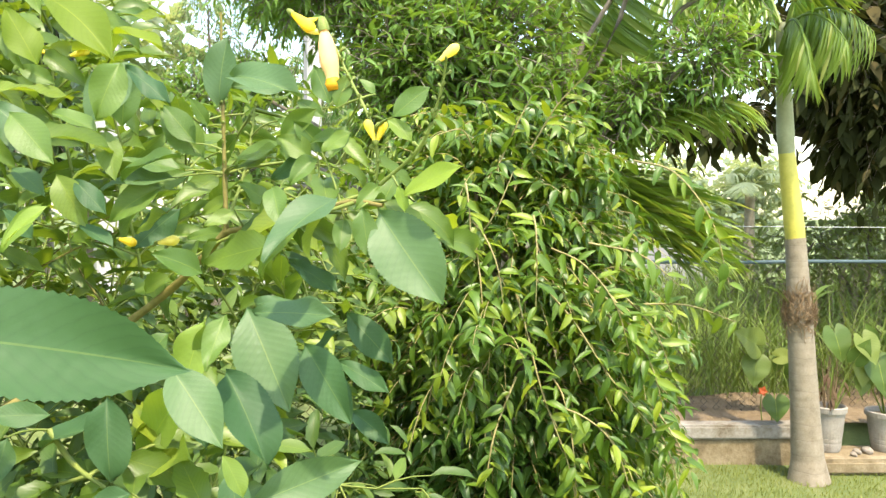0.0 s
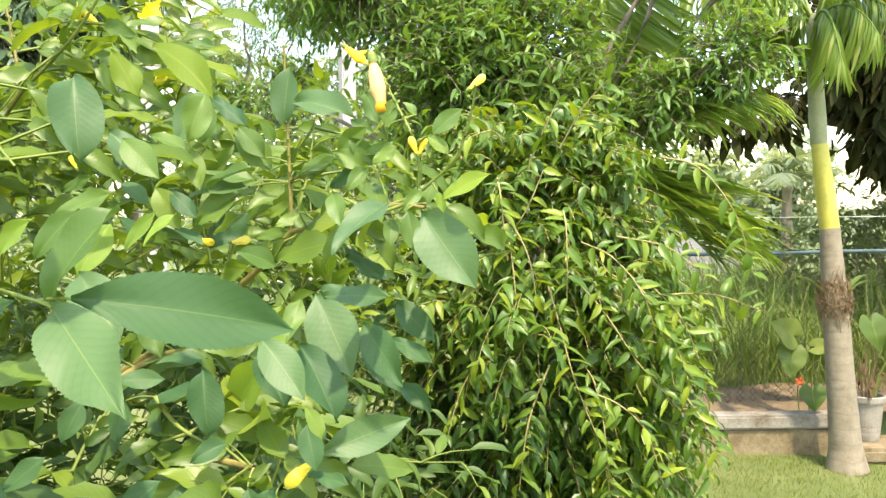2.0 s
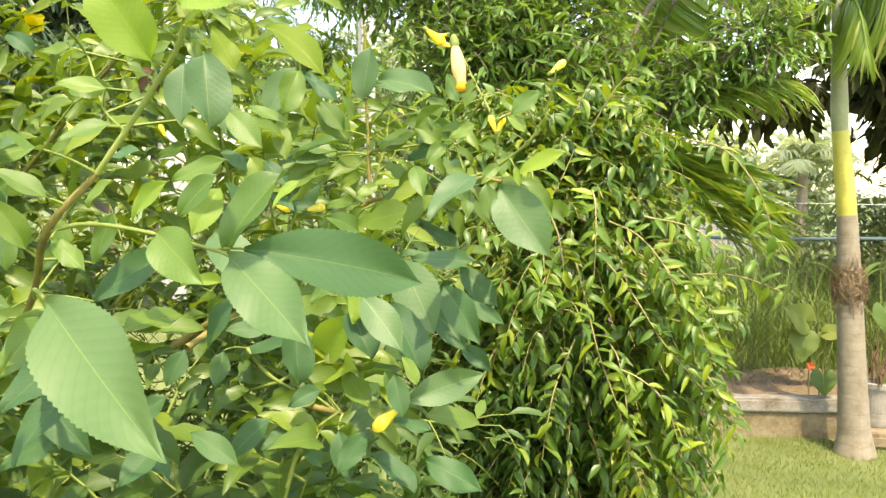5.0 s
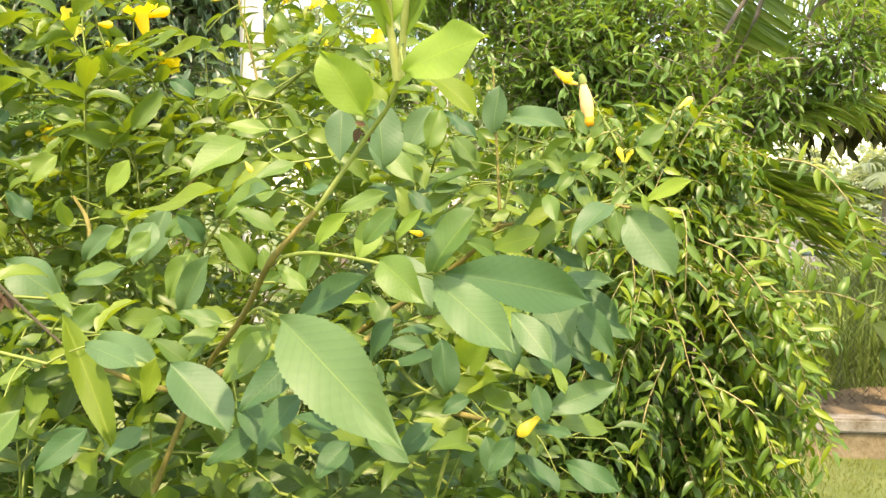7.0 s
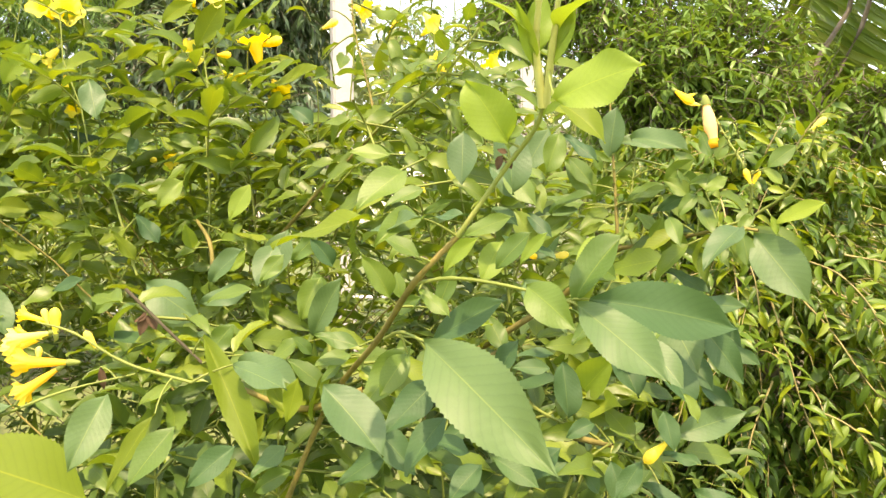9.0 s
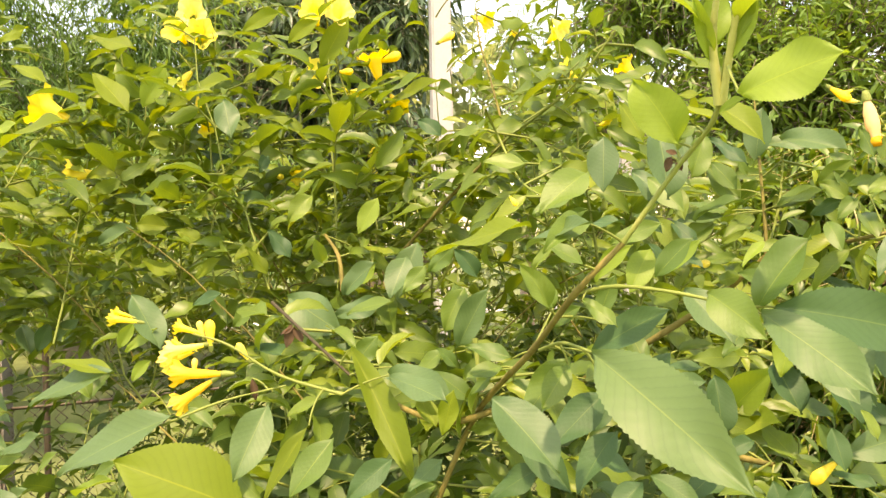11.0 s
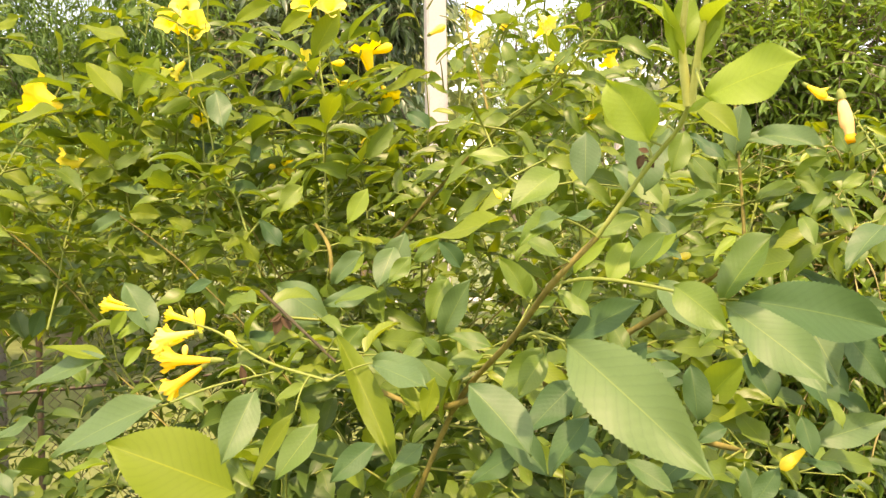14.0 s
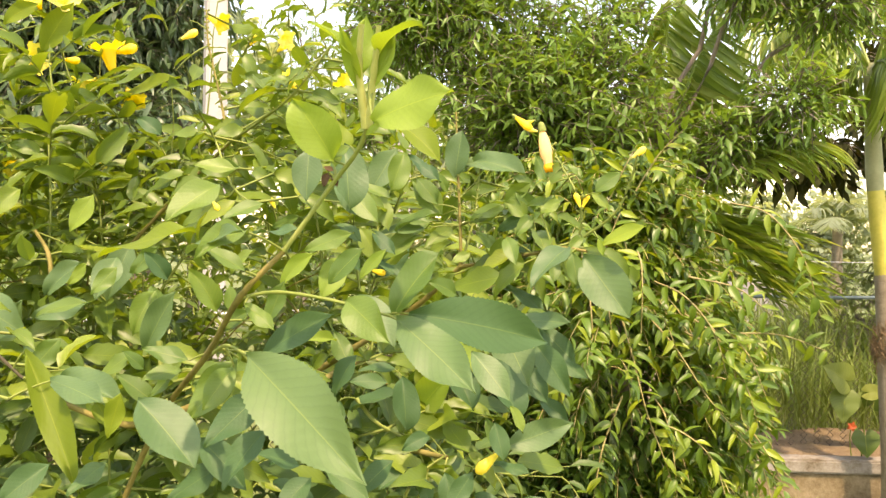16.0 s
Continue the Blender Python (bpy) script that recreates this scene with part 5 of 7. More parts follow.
leaflet((-0.822, 0.620, 1.564), (-0.731, 0.600, 1.578), 0.32, (0.46, -0.61, 0.64), BELL_OLIVE)
leaflet((-1.176, 0.600, 1.190), (-1.079, 0.580, 1.151), 0.33, (0.66, -0.55, 0.51), BELL_BIG)
leaflet((-0.725, 0.400, 1.262), (-0.818, 0.380, 1.226), 0.3, (0.46, -0.46, 0.76), BELL_BIG)
leaflet((-1.016, 0.450, 1.165), (-0.989, 0.440, 1.110), 0.34, (0.66, -0.51, 0.55), BELL_YOUNG)
leaflet((-0.374, 0.200, 1.267), (-0.392, 0.180, 1.236), 0.43, (0.36, -0.63, 0.69), BELL_BIG)
leaflet((-0.613, 0.300, 1.342), (-0.585, 0.300, 1.298), 0.47, (0.58, -0.67, 0.46), BELL_BIG)
leaflet((-0.620, 0.300, 1.296), (-0.588, 0.300, 1.316), 0.25, (0.52, -0.59, 0.61), BELL_YOUNG)
leaflet((-0.614, 0.300, 1.273), (-0.594, 0.300, 1.291), 0.4, (0.51, -0.58, 0.63), BELL_YOUNG)
leaflet((-1.194, 0.700, 1.267), (-1.177, 0.700, 1.223), 0.54, (0.71, -0.63, 0.33), BELL_BIG)
leaflet((-1.056, 0.650, 1.514), (-0.949, 0.620, 1.513), 0.24, (0.53, -0.53, 0.67), BELL_OLIVE)
leaflet((-0.885, 0.650, 1.470), (-0.925, 0.620, 1.484), 0.42, (0.49, -0.55, 0.68), BELL_OLIVE)
leaflet((-0.748, 0.700, 1.644), (-0.783, 0.700, 1.622), 0.46, (0.51, -0.76, 0.42), BELL_YOUNG)
leaflet((-0.783, 0.700, 1.663), (-0.709, 0.680, 1.675), 0.3, (0.51, -0.77, 0.39), BELL_OLIVE)
leaflet((-0.713, 0.700, 1.640), (-0.667, 0.700, 1.664), 0.4, (0.47, -0.79, 0.40), BELL_OLIVE)
leaflet((-0.635, 0.620, 1.437), (-0.657, 0.600, 1.405), 0.48, (0.48, -0.80, 0.36), BELL_BIG)
leaflet((-0.794, 0.650, 1.429), (-0.832, 0.630, 1.450), 0.49, (0.44, -0.57, 0.69), BELL_OLIVE)
leaflet((-0.900, 0.650, 1.393), (-0.916, 0.630, 1.423), 0.55, (0.61, -0.70, 0.37), BELL_OLIVE)
leaflet((-0.624, 0.620, 1.358), (-0.622, 0.600, 1.387), 0.42, (0.46, -0.80, 0.40), BELL_YOUNG)
leaflet((-0.566, 0.600, 1.333), (-0.545, 0.600, 1.358), 0.43, (0.40, -0.81, 0.42), BELL_YOUNG)
leaflet((-0.565, 0.620, 1.396), (-0.574, 0.620, 1.416), 0.52, (0.42, -0.83, 0.37), BELL_YOUNG)
leaflet((-0.697, 0.620, 1.486), (-0.696, 0.600, 1.464), 0.41, (0.52, -0.79, 0.32), BELL_SHADED)
leaflet((-0.417, 0.450, 1.353), (-0.387, 0.440, 1.377), 0.42, (0.29, -0.77, 0.57), BELL_BIG)
leaflet((-1.094, 0.500, 1.365), (-1.008, 0.480, 1.392), 0.26, (0.55, -0.44, 0.71), BELL_YOUNG)
leaflet((-0.677, 0.300, 1.174), (-0.615, 0.280, 1.198), 0.18, (0.50, -0.52, 0.69), BELL_YOUNG)
leaflet((-1.028, 0.500, 1.151), (-1.042, 0.480, 1.161), 0.59, (0.59, -0.47, 0.66), BELL_BIG)
leaflet((-0.695, 0.300, 1.210), (-0.719, 0.300, 1.188), 0.36, (0.54, -0.50, 0.68), BELL_BIG)
leaflet((-0.464, 0.600, 1.491), (-0.490, 0.600, 1.511), 0.5, (0.28, -0.70, 0.66), BELL_SHADED)
leaflet((-0.379, 0.500, 1.447), (-0.339, 0.500, 1.450), 0.43, (0.24, -0.83, 0.50), BELL_BIG)
leaflet((-0.303, 0.300, 1.296), (-0.322, 0.280, 1.291), 0.43, (0.24, -0.73, 0.64), BELL_BIG)
leaflet((-0.244, 0.240, 1.308), (-0.255, 0.220, 1.286), 0.45, (0.17, -0.74, 0.65), BELL_BIG)
leaflet((-0.231, 0.260, 1.332), (-0.220, 0.260, 1.359), 0.39, (0.11, -0.67, 0.73), BELL_BIG)
leaflet((-0.268, 0.300, 1.335), (-0.271, 0.300, 1.353), 0.48, (0.18, -0.78, 0.59), BELL_BIG)
leaflet((-0.337, 0.350, 1.353), (-0.351, 0.340, 1.374), 0.46, (0.27, -0.78, 0.57), BELL_SHADED)
leaflet((-0.242, 0.460, 1.433), (-0.208, 0.450, 1.402), 0.45, (0.42, -0.85, 0.33), BELL_BIG)
leaflet((-0.204, 0.550, 1.473), (-0.227, 0.540, 1.431), 0.53, (0.37, -0.92, 0.13), BELL_BIG)
leaflet((-0.389, 0.820, 1.582), (-0.311, 0.800, 1.532), 0.39, (0.24, -0.55, 0.80), BELL_OLIVE)
leaflet((-0.067, 0.600, 1.301), (-0.031, 0.580, 1.268), 0.42, (0.08, -0.65, 0.75), BELL_SHADED)
leaflet((-0.092, 0.580, 1.266), (-0.057, 0.560, 1.232), 0.44, (0.10, -0.63, 0.77), BELL_SHADED)
leaflet((-0.138, 0.460, 1.282), (-0.119, 0.440, 1.247), 0.5, (0.25, -0.81, 0.54), BELL_SHADED)
leaflet((-0.105, 0.490, 1.320), (-0.056, 0.470, 1.316), 0.29, (0.10, -0.52, 0.85), BELL_BIG)
leaflet((-0.016, 0.470, 1.383), (0.018, 0.450, 1.399), 0.35, (0.05, -0.84, 0.53), BELL_YOUNG)
leaflet((-0.019, 0.470, 1.389), (-0.015, 0.470, 1.374), 0.42, (0.07, -0.84, 0.54), BELL_YOUNG)
leaflet((-0.130, 0.540, 1.404), (-0.096, 0.520, 1.415), 0.32, (0.17, -0.71, 0.69), BELL_BIG)
leaflet((-0.125, 0.450, 1.290), (-0.107, 0.440, 1.320), 0.42, (0.21, -0.75, 0.62), BELL_BIG)
leaflet((-0.248, 0.500, 1.294), (-0.277, 0.480, 1.294), 0.24, (0.24, -0.46, 0.85), BELL_YOUNG)
leaflet((-0.263, 0.550, 1.296), (-0.244, 0.540, 1.263), 0.48, (0.37, -0.79, 0.50), BELL_BIG)
leaflet((-0.205, 0.400, 1.354), (-0.184, 0.400, 1.378), 0.3, (0.31, -0.63, 0.71), BELL_YOUNG)
leaflet((-0.223, 0.420, 1.371), (-0.236, 0.400, 1.338), 0.48, (0.39, -0.72, 0.57), BELL_YOUNG)
leaflet((-0.098, 0.550, 1.342), (-0.061, 0.530, 1.322), 0.34, (0.10, -0.53, 0.84), BELL_SHADED)
leaflet((-0.228, 0.500, 1.396), (-0.209, 0.500, 1.365), 0.49, (0.37, -0.85, 0.38), BELL_BIG)
leaflet((-0.200, 0.530, 1.393), (-0.159, 0.520, 1.408), 0.36, (0.24, -0.68, 0.69), BELL_BIG)
leaflet((-0.232, 0.450, 1.250), (-0.235, 0.440, 1.224), 0.51, (0.38, -0.74, 0.56), BELL_SHADED)
leaflet((-0.192, 0.500, 1.270), (-0.223, 0.480, 1.270), 0.38, (0.20, -0.47, 0.86), BELL_SHADED)
leaflet((-0.139, 0.500, 1.337), (-0.163, 0.480, 1.350), 0.46, (0.21, -0.66, 0.72), BELL_BIG)
leaflet((-0.248, 0.700, 1.493), (-0.238, 0.700, 1.472), 0.48, (0.30, -0.83, 0.47), BELL_OLIVE)
leaflet((-0.319, 0.600, 1.498), (-0.344, 0.580, 1.503), 0.46, (0.37, -0.67, 0.64), BELL_OLIVE)
leaflet((-0.349, 0.620, 1.497), (-0.304, 0.600, 1.520), 0.32, (0.36, -0.68, 0.64), BELL_OLIVE)
leaflet((-0.247, 0.700, 1.537), (-0.279, 0.700, 1.541), 0.39, (0.32, -0.84, 0.43), BELL_BIG)
leaflet((-0.092, 0.550, 1.447), (-0.072, 0.540, 1.435), 0.36, (0.16, -0.86, 0.49), BELL_BIG)
leaflet((-0.105, 0.550, 1.434), (-0.077, 0.540, 1.426), 0.34, (0.14, -0.73, 0.67), BELL_BIG)
leaflet((-0.055, 0.520, 1.428), (-0.064, 0.510, 1.406), 0.43, (0.14, -0.93, 0.33), BELL_BIG)
leaflet((-0.080, 0.530, 1.417), (-0.057, 0.520, 1.422), 0.38, (0.12, -0.72, 0.68), BELL_BIG)
leaflet((-0.073, 0.520, 1.408), (-0.089, 0.510, 1.390), 0.42, (0.16, -0.83, 0.53), BELL_BIG)
leaflet((-0.107, 0.540, 1.379), (-0.126, 0.530, 1.393), 0.48, (0.20, -0.82, 0.54), BELL_BIG)
leaflet((-0.076, 0.530, 1.384), (-0.090, 0.520, 1.363), 0.43, (0.13, -0.70, 0.71), BELL_SHADED)
leaflet((-0.054, 0.500, 1.371), (-0.055, 0.490, 1.350), 0.45, (0.12, -0.82, 0.57), BELL_BIG)
leaflet((-0.131, 0.540, 1.375), (-0.148, 0.530, 1.365), 0.44, (0.23, -0.80, 0.56), BELL_BIG)
leaflet((-0.035, 0.500, 1.444), (-0.045, 0.500, 1.453), 0.48, (0.11, -0.87, 0.47), BELL_BIG)
leaflet((-0.031, 0.490, 1.390), (-0.045, 0.480, 1.375), 0.37, (0.09, -0.71, 0.70), BELL_BIG)
leaflet((-0.034, 0.600, 1.389), (-0.010, 0.580, 1.368), 0.24, (0.06, -0.71, 0.70), BELL_YOUNG)
leaflet((-0.157, 0.570, 1.433), (-0.167, 0.560, 1.451), 0.41, (0.25, -0.83, 0.49), BELL_BIG)
leaflet((-0.115, 0.600, 1.344), (-0.086, 0.580, 1.332), 0.3, (0.11, -0.53, 0.84), BELL_SHADED)
leaflet((-0.100, 0.600, 1.266), (-0.069, 0.580, 1.291), 0.36, (0.09, -0.51, 0.86), BELL_SHADED)
leaflet((-0.066, 0.620, 1.225), (-0.036, 0.600, 1.206), 0.4, (0.06, -0.49, 0.87), BELL_SHADED)
leaflet((-0.138, 0.600, 1.224), (-0.105, 0.580, 1.256), 0.35, (0.11, -0.49, 0.87), BELL_SHADED)
leaflet((-0.159, 0.500, 1.302), (-0.176, 0.490, 1.280), 0.46, (0.22, -0.62, 0.75), BELL_BIG)
leaflet((-0.220, 0.550, 1.428), (-0.209, 0.540, 1.394), 0.42, (0.35, -0.87, 0.35), BELL_BIG)
leaflet((-0.277, 0.600, 1.465), (-0.305, 0.600, 1.479), 0.39, (0.38, -0.79, 0.47), BELL_BIG)
leaflet((-0.326, 0.550, 1.395), (-0.294, 0.540, 1.407), 0.32, (0.41, -0.74, 0.53), BELL_BIG)
leaflet((-0.262, 0.450, 1.250), (-0.272, 0.440, 1.224), 0.52, (0.37, -0.64, 0.67), BELL_SHADED)
leaflet((-0.151, 0.420, 1.230), (-0.172, 0.410, 1.220), 0.48, (0.26, -0.66, 0.70), BELL_SHADED)
leaflet((-0.100, 0.420, 1.210), (-0.071, 0.410, 1.206), 0.36, (0.14, -0.57, 0.81), BELL_SHADED)
leaflet((-0.476, 0.320, 1.318), (-0.482, 0.320, 1.301), 0.46, (0.41, -0.67, 0.62), DRY_LEAF)
leaflet((-0.476, 0.320, 1.317), (-0.468, 0.320, 1.305), 0.46, (0.41, -0.68, 0.61), DRY_LEAF)
leaflet((-0.473, 0.320, 1.318), (-0.487, 0.320, 1.311), 0.42, (0.41, -0.67, 0.61), DRY_LEAF)
leaflet((-0.479, 0.270, 1.286), (-0.476, 0.270, 1.270), 0.3, (0.43, -0.63, 0.65), DRY_LEAF)
leaflet((-0.183, 0.219, 1.421), (-0.186, 0.219, 1.413), 0.46, (0.17, -0.84, 0.51), DRY_LEAF)
leaflet((-0.181, 0.219, 1.420), (-0.178, 0.219, 1.413), 0.46, (0.16, -0.84, 0.51), DRY_LEAF)
leaflet((-0.180, 0.219, 1.422), (-0.186, 0.219, 1.424), 0.48, (0.17, -0.85, 0.50), DRY_LEAF)
leaflet((-0.184, 0.219, 1.418), (-0.175, 0.219, 1.418), 0.49, (0.16, -0.85, 0.51), DRY_LEAF)
leaflet((-0.219, 0.220, 1.298), (-0.245, 0.200, 1.270), 0.44, (0.12, -0.62, 0.78), BELL_SHADED)
leaflet((-0.210, 0.200, 1.282), (-0.226, 0.180, 1.254), 0.43, (0.10, -0.60, 0.79), BELL_SHADED)
leaflet((-0.308, 0.400, 1.356), (-0.289, 0.400, 1.375), 0.41, (0.20, -0.80, 0.57), BELL_BIG)
leaflet((-0.322, 0.240, 1.249), (-0.336, 0.220, 1.233), 0.44, (0.23, -0.56, 0.80), BELL_SHADED)
leaflet((-0.470, 0.300, 1.253), (-0.441, 0.300, 1.268), 0.34, (0.32, -0.55, 0.77), BELL_BIG)
leaflet((-0.536, 0.300, 1.239), (-0.563, 0.300, 1.254), 0.37, (0.39, -0.50, 0.77), BELL_BIG)
leaflet((-0.885, 0.400, 1.164), (-0.823, 0.400, 1.193), 0.29, (0.47, -0.42, 0.78), BELL_BIG)
leaflet((-0.800, 0.350, 1.129), (-0.841, 0.340, 1.154), 0.43, (0.55, -0.46, 0.69), BELL_BIG)
leaflet((-0.860, 0.500, 1.209), (-0.886, 0.500, 1.247), 0.38, (0.55, -0.55, 0.64), BELL_BIG)
leaflet((-0.685, 0.600, 1.344), (-0.703, 0.580, 1.378), 0.39, (0.46, -0.68, 0.57), BELL_OLIVE)
leaflet((-0.792, 0.600, 1.336), (-0.735, 0.580, 1.365), 0.26, (0.50, -0.65, 0.57), BELL_OLIVE)
leaflet((-1.005, 0.650, 1.363), (-1.048, 0.630, 1.355), 0.4, (0.59, -0.58, 0.56), BELL_OLIVE)
leaflet((-0.954, 0.650, 1.371), (-0.879, 0.630, 1.356), 0.24, (0.55, -0.62, 0.56), BELL_OLIVE)
leaflet((-1.100, 0.650, 1.452), (-1.144, 0.630, 1.477), 0.4, (0.64, -0.57, 0.52), BELL_OLIVE)
leaflet((-0.684, 0.800, 1.534), (-0.727, 0.780, 1.518), 0.4, (0.42, -0.77, 0.48), BELL_OLIVE)
leaflet((-0.598, 0.800, 1.468), (-0.631, 0.780, 1.445), 0.4, (0.36, -0.78, 0.51), BELL_OLIVE)
leaflet((-0.518, 0.800, 1.443), (-0.557, 0.780, 1.458), 0.4, (0.31, -0.80, 0.52), BELL_BIG)
leaflet((-0.781, 0.750, 1.565), (-0.739, 0.740, 1.538), 0.3, (0.47, -0.75, 0.46), BELL_OLIVE)
leaflet((-0.838, 0.750, 1.489), (-0.889, 0.740, 1.515), 0.37, (0.52, -0.70, 0.49), BELL_SHADED)
leaflet((-1.022, 0.600, 1.598), (-1.085, 0.600, 1.627), 0.3, (0.67, -0.60, 0.44), BELL_OLIVE)
leaflet((-1.150, 0.600, 1.641), (-1.195, 0.600, 1.669), 0.3, (0.71, -0.57, 0.43), BELL_OLIVE)
leaflet((-1.106, 0.600, 1.660), (-1.052, 0.600, 1.677), 0.32, (0.68, -0.60, 0.41), BELL_OLIVE)
leaflet((-0.257, 0.200, 1.374), (-0.214, 0.170, 1.387), 0.25, (0.23, -0.67, 0.71), BELL_BIG)
leaflet((-0.162, 0.195, 1.462), (-0.168, 0.178, 1.492), 0.2, (0.14, -0.89, 0.44), BELL_YOUNG)
leaflet((-0.151, 0.192, 1.466), (-0.139, 0.176, 1.490), 0.19, (0.12, -0.89, 0.44), BELL_YOUNG)
leaflet((-0.162, 0.190, 1.476), (-0.182, 0.170, 1.491), 0.34, (0.15, -0.77, 0.62), BELL_YOUNG)
leaflet((-0.149, 0.185, 1.476), (-0.123, 0.160, 1.486), 0.28, (0.08, -0.78, 0.62), BELL_YOUNG)
leaflet((-0.160, 0.190, 1.467), (-0.157, 0.190, 1.499), 0.4, (0.15, -0.97, 0.20), BELL_YOUNG)
leaflet((-0.153, 0.190, 1.461), (-0.139, 0.180, 1.488), 0.31, (0.11, -0.90, 0.42), BELL_YOUNG)
leaflet((-0.158, 0.200, 1.439), (-0.146, 0.190, 1.443), 0.42, (0.12, -0.87, 0.47), BELL_YOUNG)
leaflet((-0.180, 0.220, 1.424), (-0.178, 0.220, 1.436), 0.49, (0.18, -0.93, 0.31), BELL_BIG)
leaflet((-0.170, 0.215, 1.435), (-0.180, 0.215, 1.427), 0.52, (0.16, -0.86, 0.49), BELL_BIG)
leaflet((-0.984, 0.660, 1.512), (-1.052, 0.650, 1.508), 0.39, (0.52, -0.53, 0.67), BELL_OLIVE)
leaflet((-0.874, 0.640, 1.548), (-0.804, 0.630, 1.571), 0.37, (0.48, -0.59, 0.65), BELL_OLIVE)
leaflet((-0.550, 0.620, 1.431), (-0.571, 0.610, 1.390), 0.45, (0.41, -0.83, 0.37), BELL_YOUNG)
leaflet((-0.830, 0.600, 1.405), (-0.862, 0.580, 1.409), 0.62, (0.60, -0.70, 0.37), BELL_OLIVE)
leaflet((-0.872, 0.640, 1.477), (-0.927, 0.630, 1.483), 0.4, (0.49, -0.55, 0.68), BELL_OLIVE)
leaflet((-0.935, 0.620, 1.446), (-0.853, 0.610, 1.430), 0.21, (0.48, -0.54, 0.69), BELL_BIG)
leaflet((-0.917, 0.580, 1.384), (-0.851, 0.570, 1.402), 0.33, (0.63, -0.68, 0.38), BELL_BIG)
leaflet((-0.778, 0.600, 1.384), (-0.802, 0.580, 1.400), 0.56, (0.52, -0.66, 0.55), BELL_OLIVE)
leaflet((-0.696, 0.600, 1.383), (-0.719, 0.580, 1.363), 0.47, (0.47, -0.68, 0.56), BELL_OLIVE)
leaflet((-0.681, 0.780, 1.522), (-0.721, 0.770, 1.537), 0.47, (0.36, -0.66, 0.66), BELL_OLIVE)
leaflet((-0.985, 0.520, 1.534), (-1.019, 0.510, 1.522), 0.44, (0.67, -0.57, 0.48), BELL_YOUNG)
leaflet((-1.003, 0.520, 1.514), (-1.032, 0.510, 1.523), 0.46, (0.67, -0.57, 0.48), BELL_YOUNG)
leaflet((-1.057, 0.600, 1.408), (-1.114, 0.600, 1.426), 0.36, (0.63, -0.56, 0.54), BELL_OLIVE)
leaflet((-1.137, 0.600, 1.449), (-1.200, 0.600, 1.459), 0.34, (0.66, -0.54, 0.52), BELL_OLIVE)
leaflet((-1.139, 0.600, 1.628), (-1.196, 0.600, 1.656), 0.35, (0.70, -0.57, 0.43), BELL_OLIVE)
leaflet((-0.865, 0.660, 1.506), (-0.903, 0.650, 1.525), 0.43, (0.56, -0.67, 0.48), BELL_OLIVE)
leaflet((-0.784, 0.700, 1.595), (-0.739, 0.700, 1.610), 0.4, (0.50, -0.75, 0.43), BELL_OLIVE)
leaflet((-0.717, 0.720, 1.578), (-0.755, 0.710, 1.569), 0.46, (0.48, -0.76, 0.45), BELL_BIG)
leaflet((-0.675, 0.720, 1.484), (-0.712, 0.710, 1.497), 0.43, (0.37, -0.64, 0.67), BELL_BIG)
leaflet((-0.645, 0.800, 1.504), (-0.598, 0.800, 1.514), 0.41, (0.31, -0.68, 0.67), BELL_OLIVE)
leaflet((-0.830, 0.700, 1.527), (-0.870, 0.690, 1.520), 0.42, (0.53, -0.70, 0.48), BELL_OLIVE)
leaflet((-1.089, 0.660, 1.477), (-1.014, 0.650, 1.481), 0.29, (0.53, -0.51, 0.68), BELL_OLIVE)
leaflet((-1.042, 0.640, 1.414), (-1.090, 0.630, 1.435), 0.43, (0.62, -0.58, 0.53), BELL_OLIVE)
leaflet((-1.187, 0.600, 1.516), (-1.131, 0.600, 1.504), 0.29, (0.67, -0.55, 0.50), BELL_YOUNG)
leaflet((-0.723, 0.660, 1.427), (-0.768, 0.650, 1.442), 0.42, (0.48, -0.70, 0.52), BELL_SHADED)
leaflet((-0.654, 0.600, 1.364), (-0.678, 0.590, 1.397), 0.48, (0.49, -0.78, 0.39), BELL_SHADED)
leaflet((-1.028, 0.600, 1.284), (-1.051, 0.600, 1.244), 0.44, (0.69, -0.64, 0.33), BELL_SHADED)
leaflet((-0.975, 0.600, 1.289), (-1.018, 0.600, 1.261), 0.39, (0.64, -0.62, 0.46), BELL_BIG)
leaflet((-0.725, 0.400, 1.257), (-0.798, 0.390, 1.269), 0.26, (0.46, -0.47, 0.75), BELL_OLIVE)
leaflet((-0.721, 0.400, 1.284), (-0.701, 0.400, 1.310), 0.36, (0.59, -0.66, 0.47), BELL_YOUNG)
leaflet((-0.524, 0.340, 1.294), (-0.477, 0.330, 1.290), 0.29, (0.42, -0.66, 0.63), BELL_SHADED)
leaflet((-0.414, 0.340, 1.310), (-0.433, 0.330, 1.284), 0.47, (0.39, -0.78, 0.49), BELL_BIG)
leaflet((-0.415, 0.240, 1.263), (-0.437, 0.220, 1.216), 0.23, (0.32, -0.52, 0.79), BELL_OLIVE)
leaflet((-0.346, 0.220, 1.252), (-0.367, 0.200, 1.231), 0.41, (0.31, -0.64, 0.70), BELL_SHADED)
leaflet((-1.039, 0.500, 1.159), (-0.991, 0.500, 1.140), 0.39, (0.65, -0.54, 0.54), BELL_BIG)
leaflet((-0.892, 0.420, 1.152), (-0.944, 0.420, 1.112), 0.27, (0.56, -0.47, 0.68), BELL_YOUNG)
leaflet((-0.942, 0.400, 1.121), (-0.968, 0.400, 1.135), 0.34, (0.58, -0.45, 0.68), BELL_YOUNG)
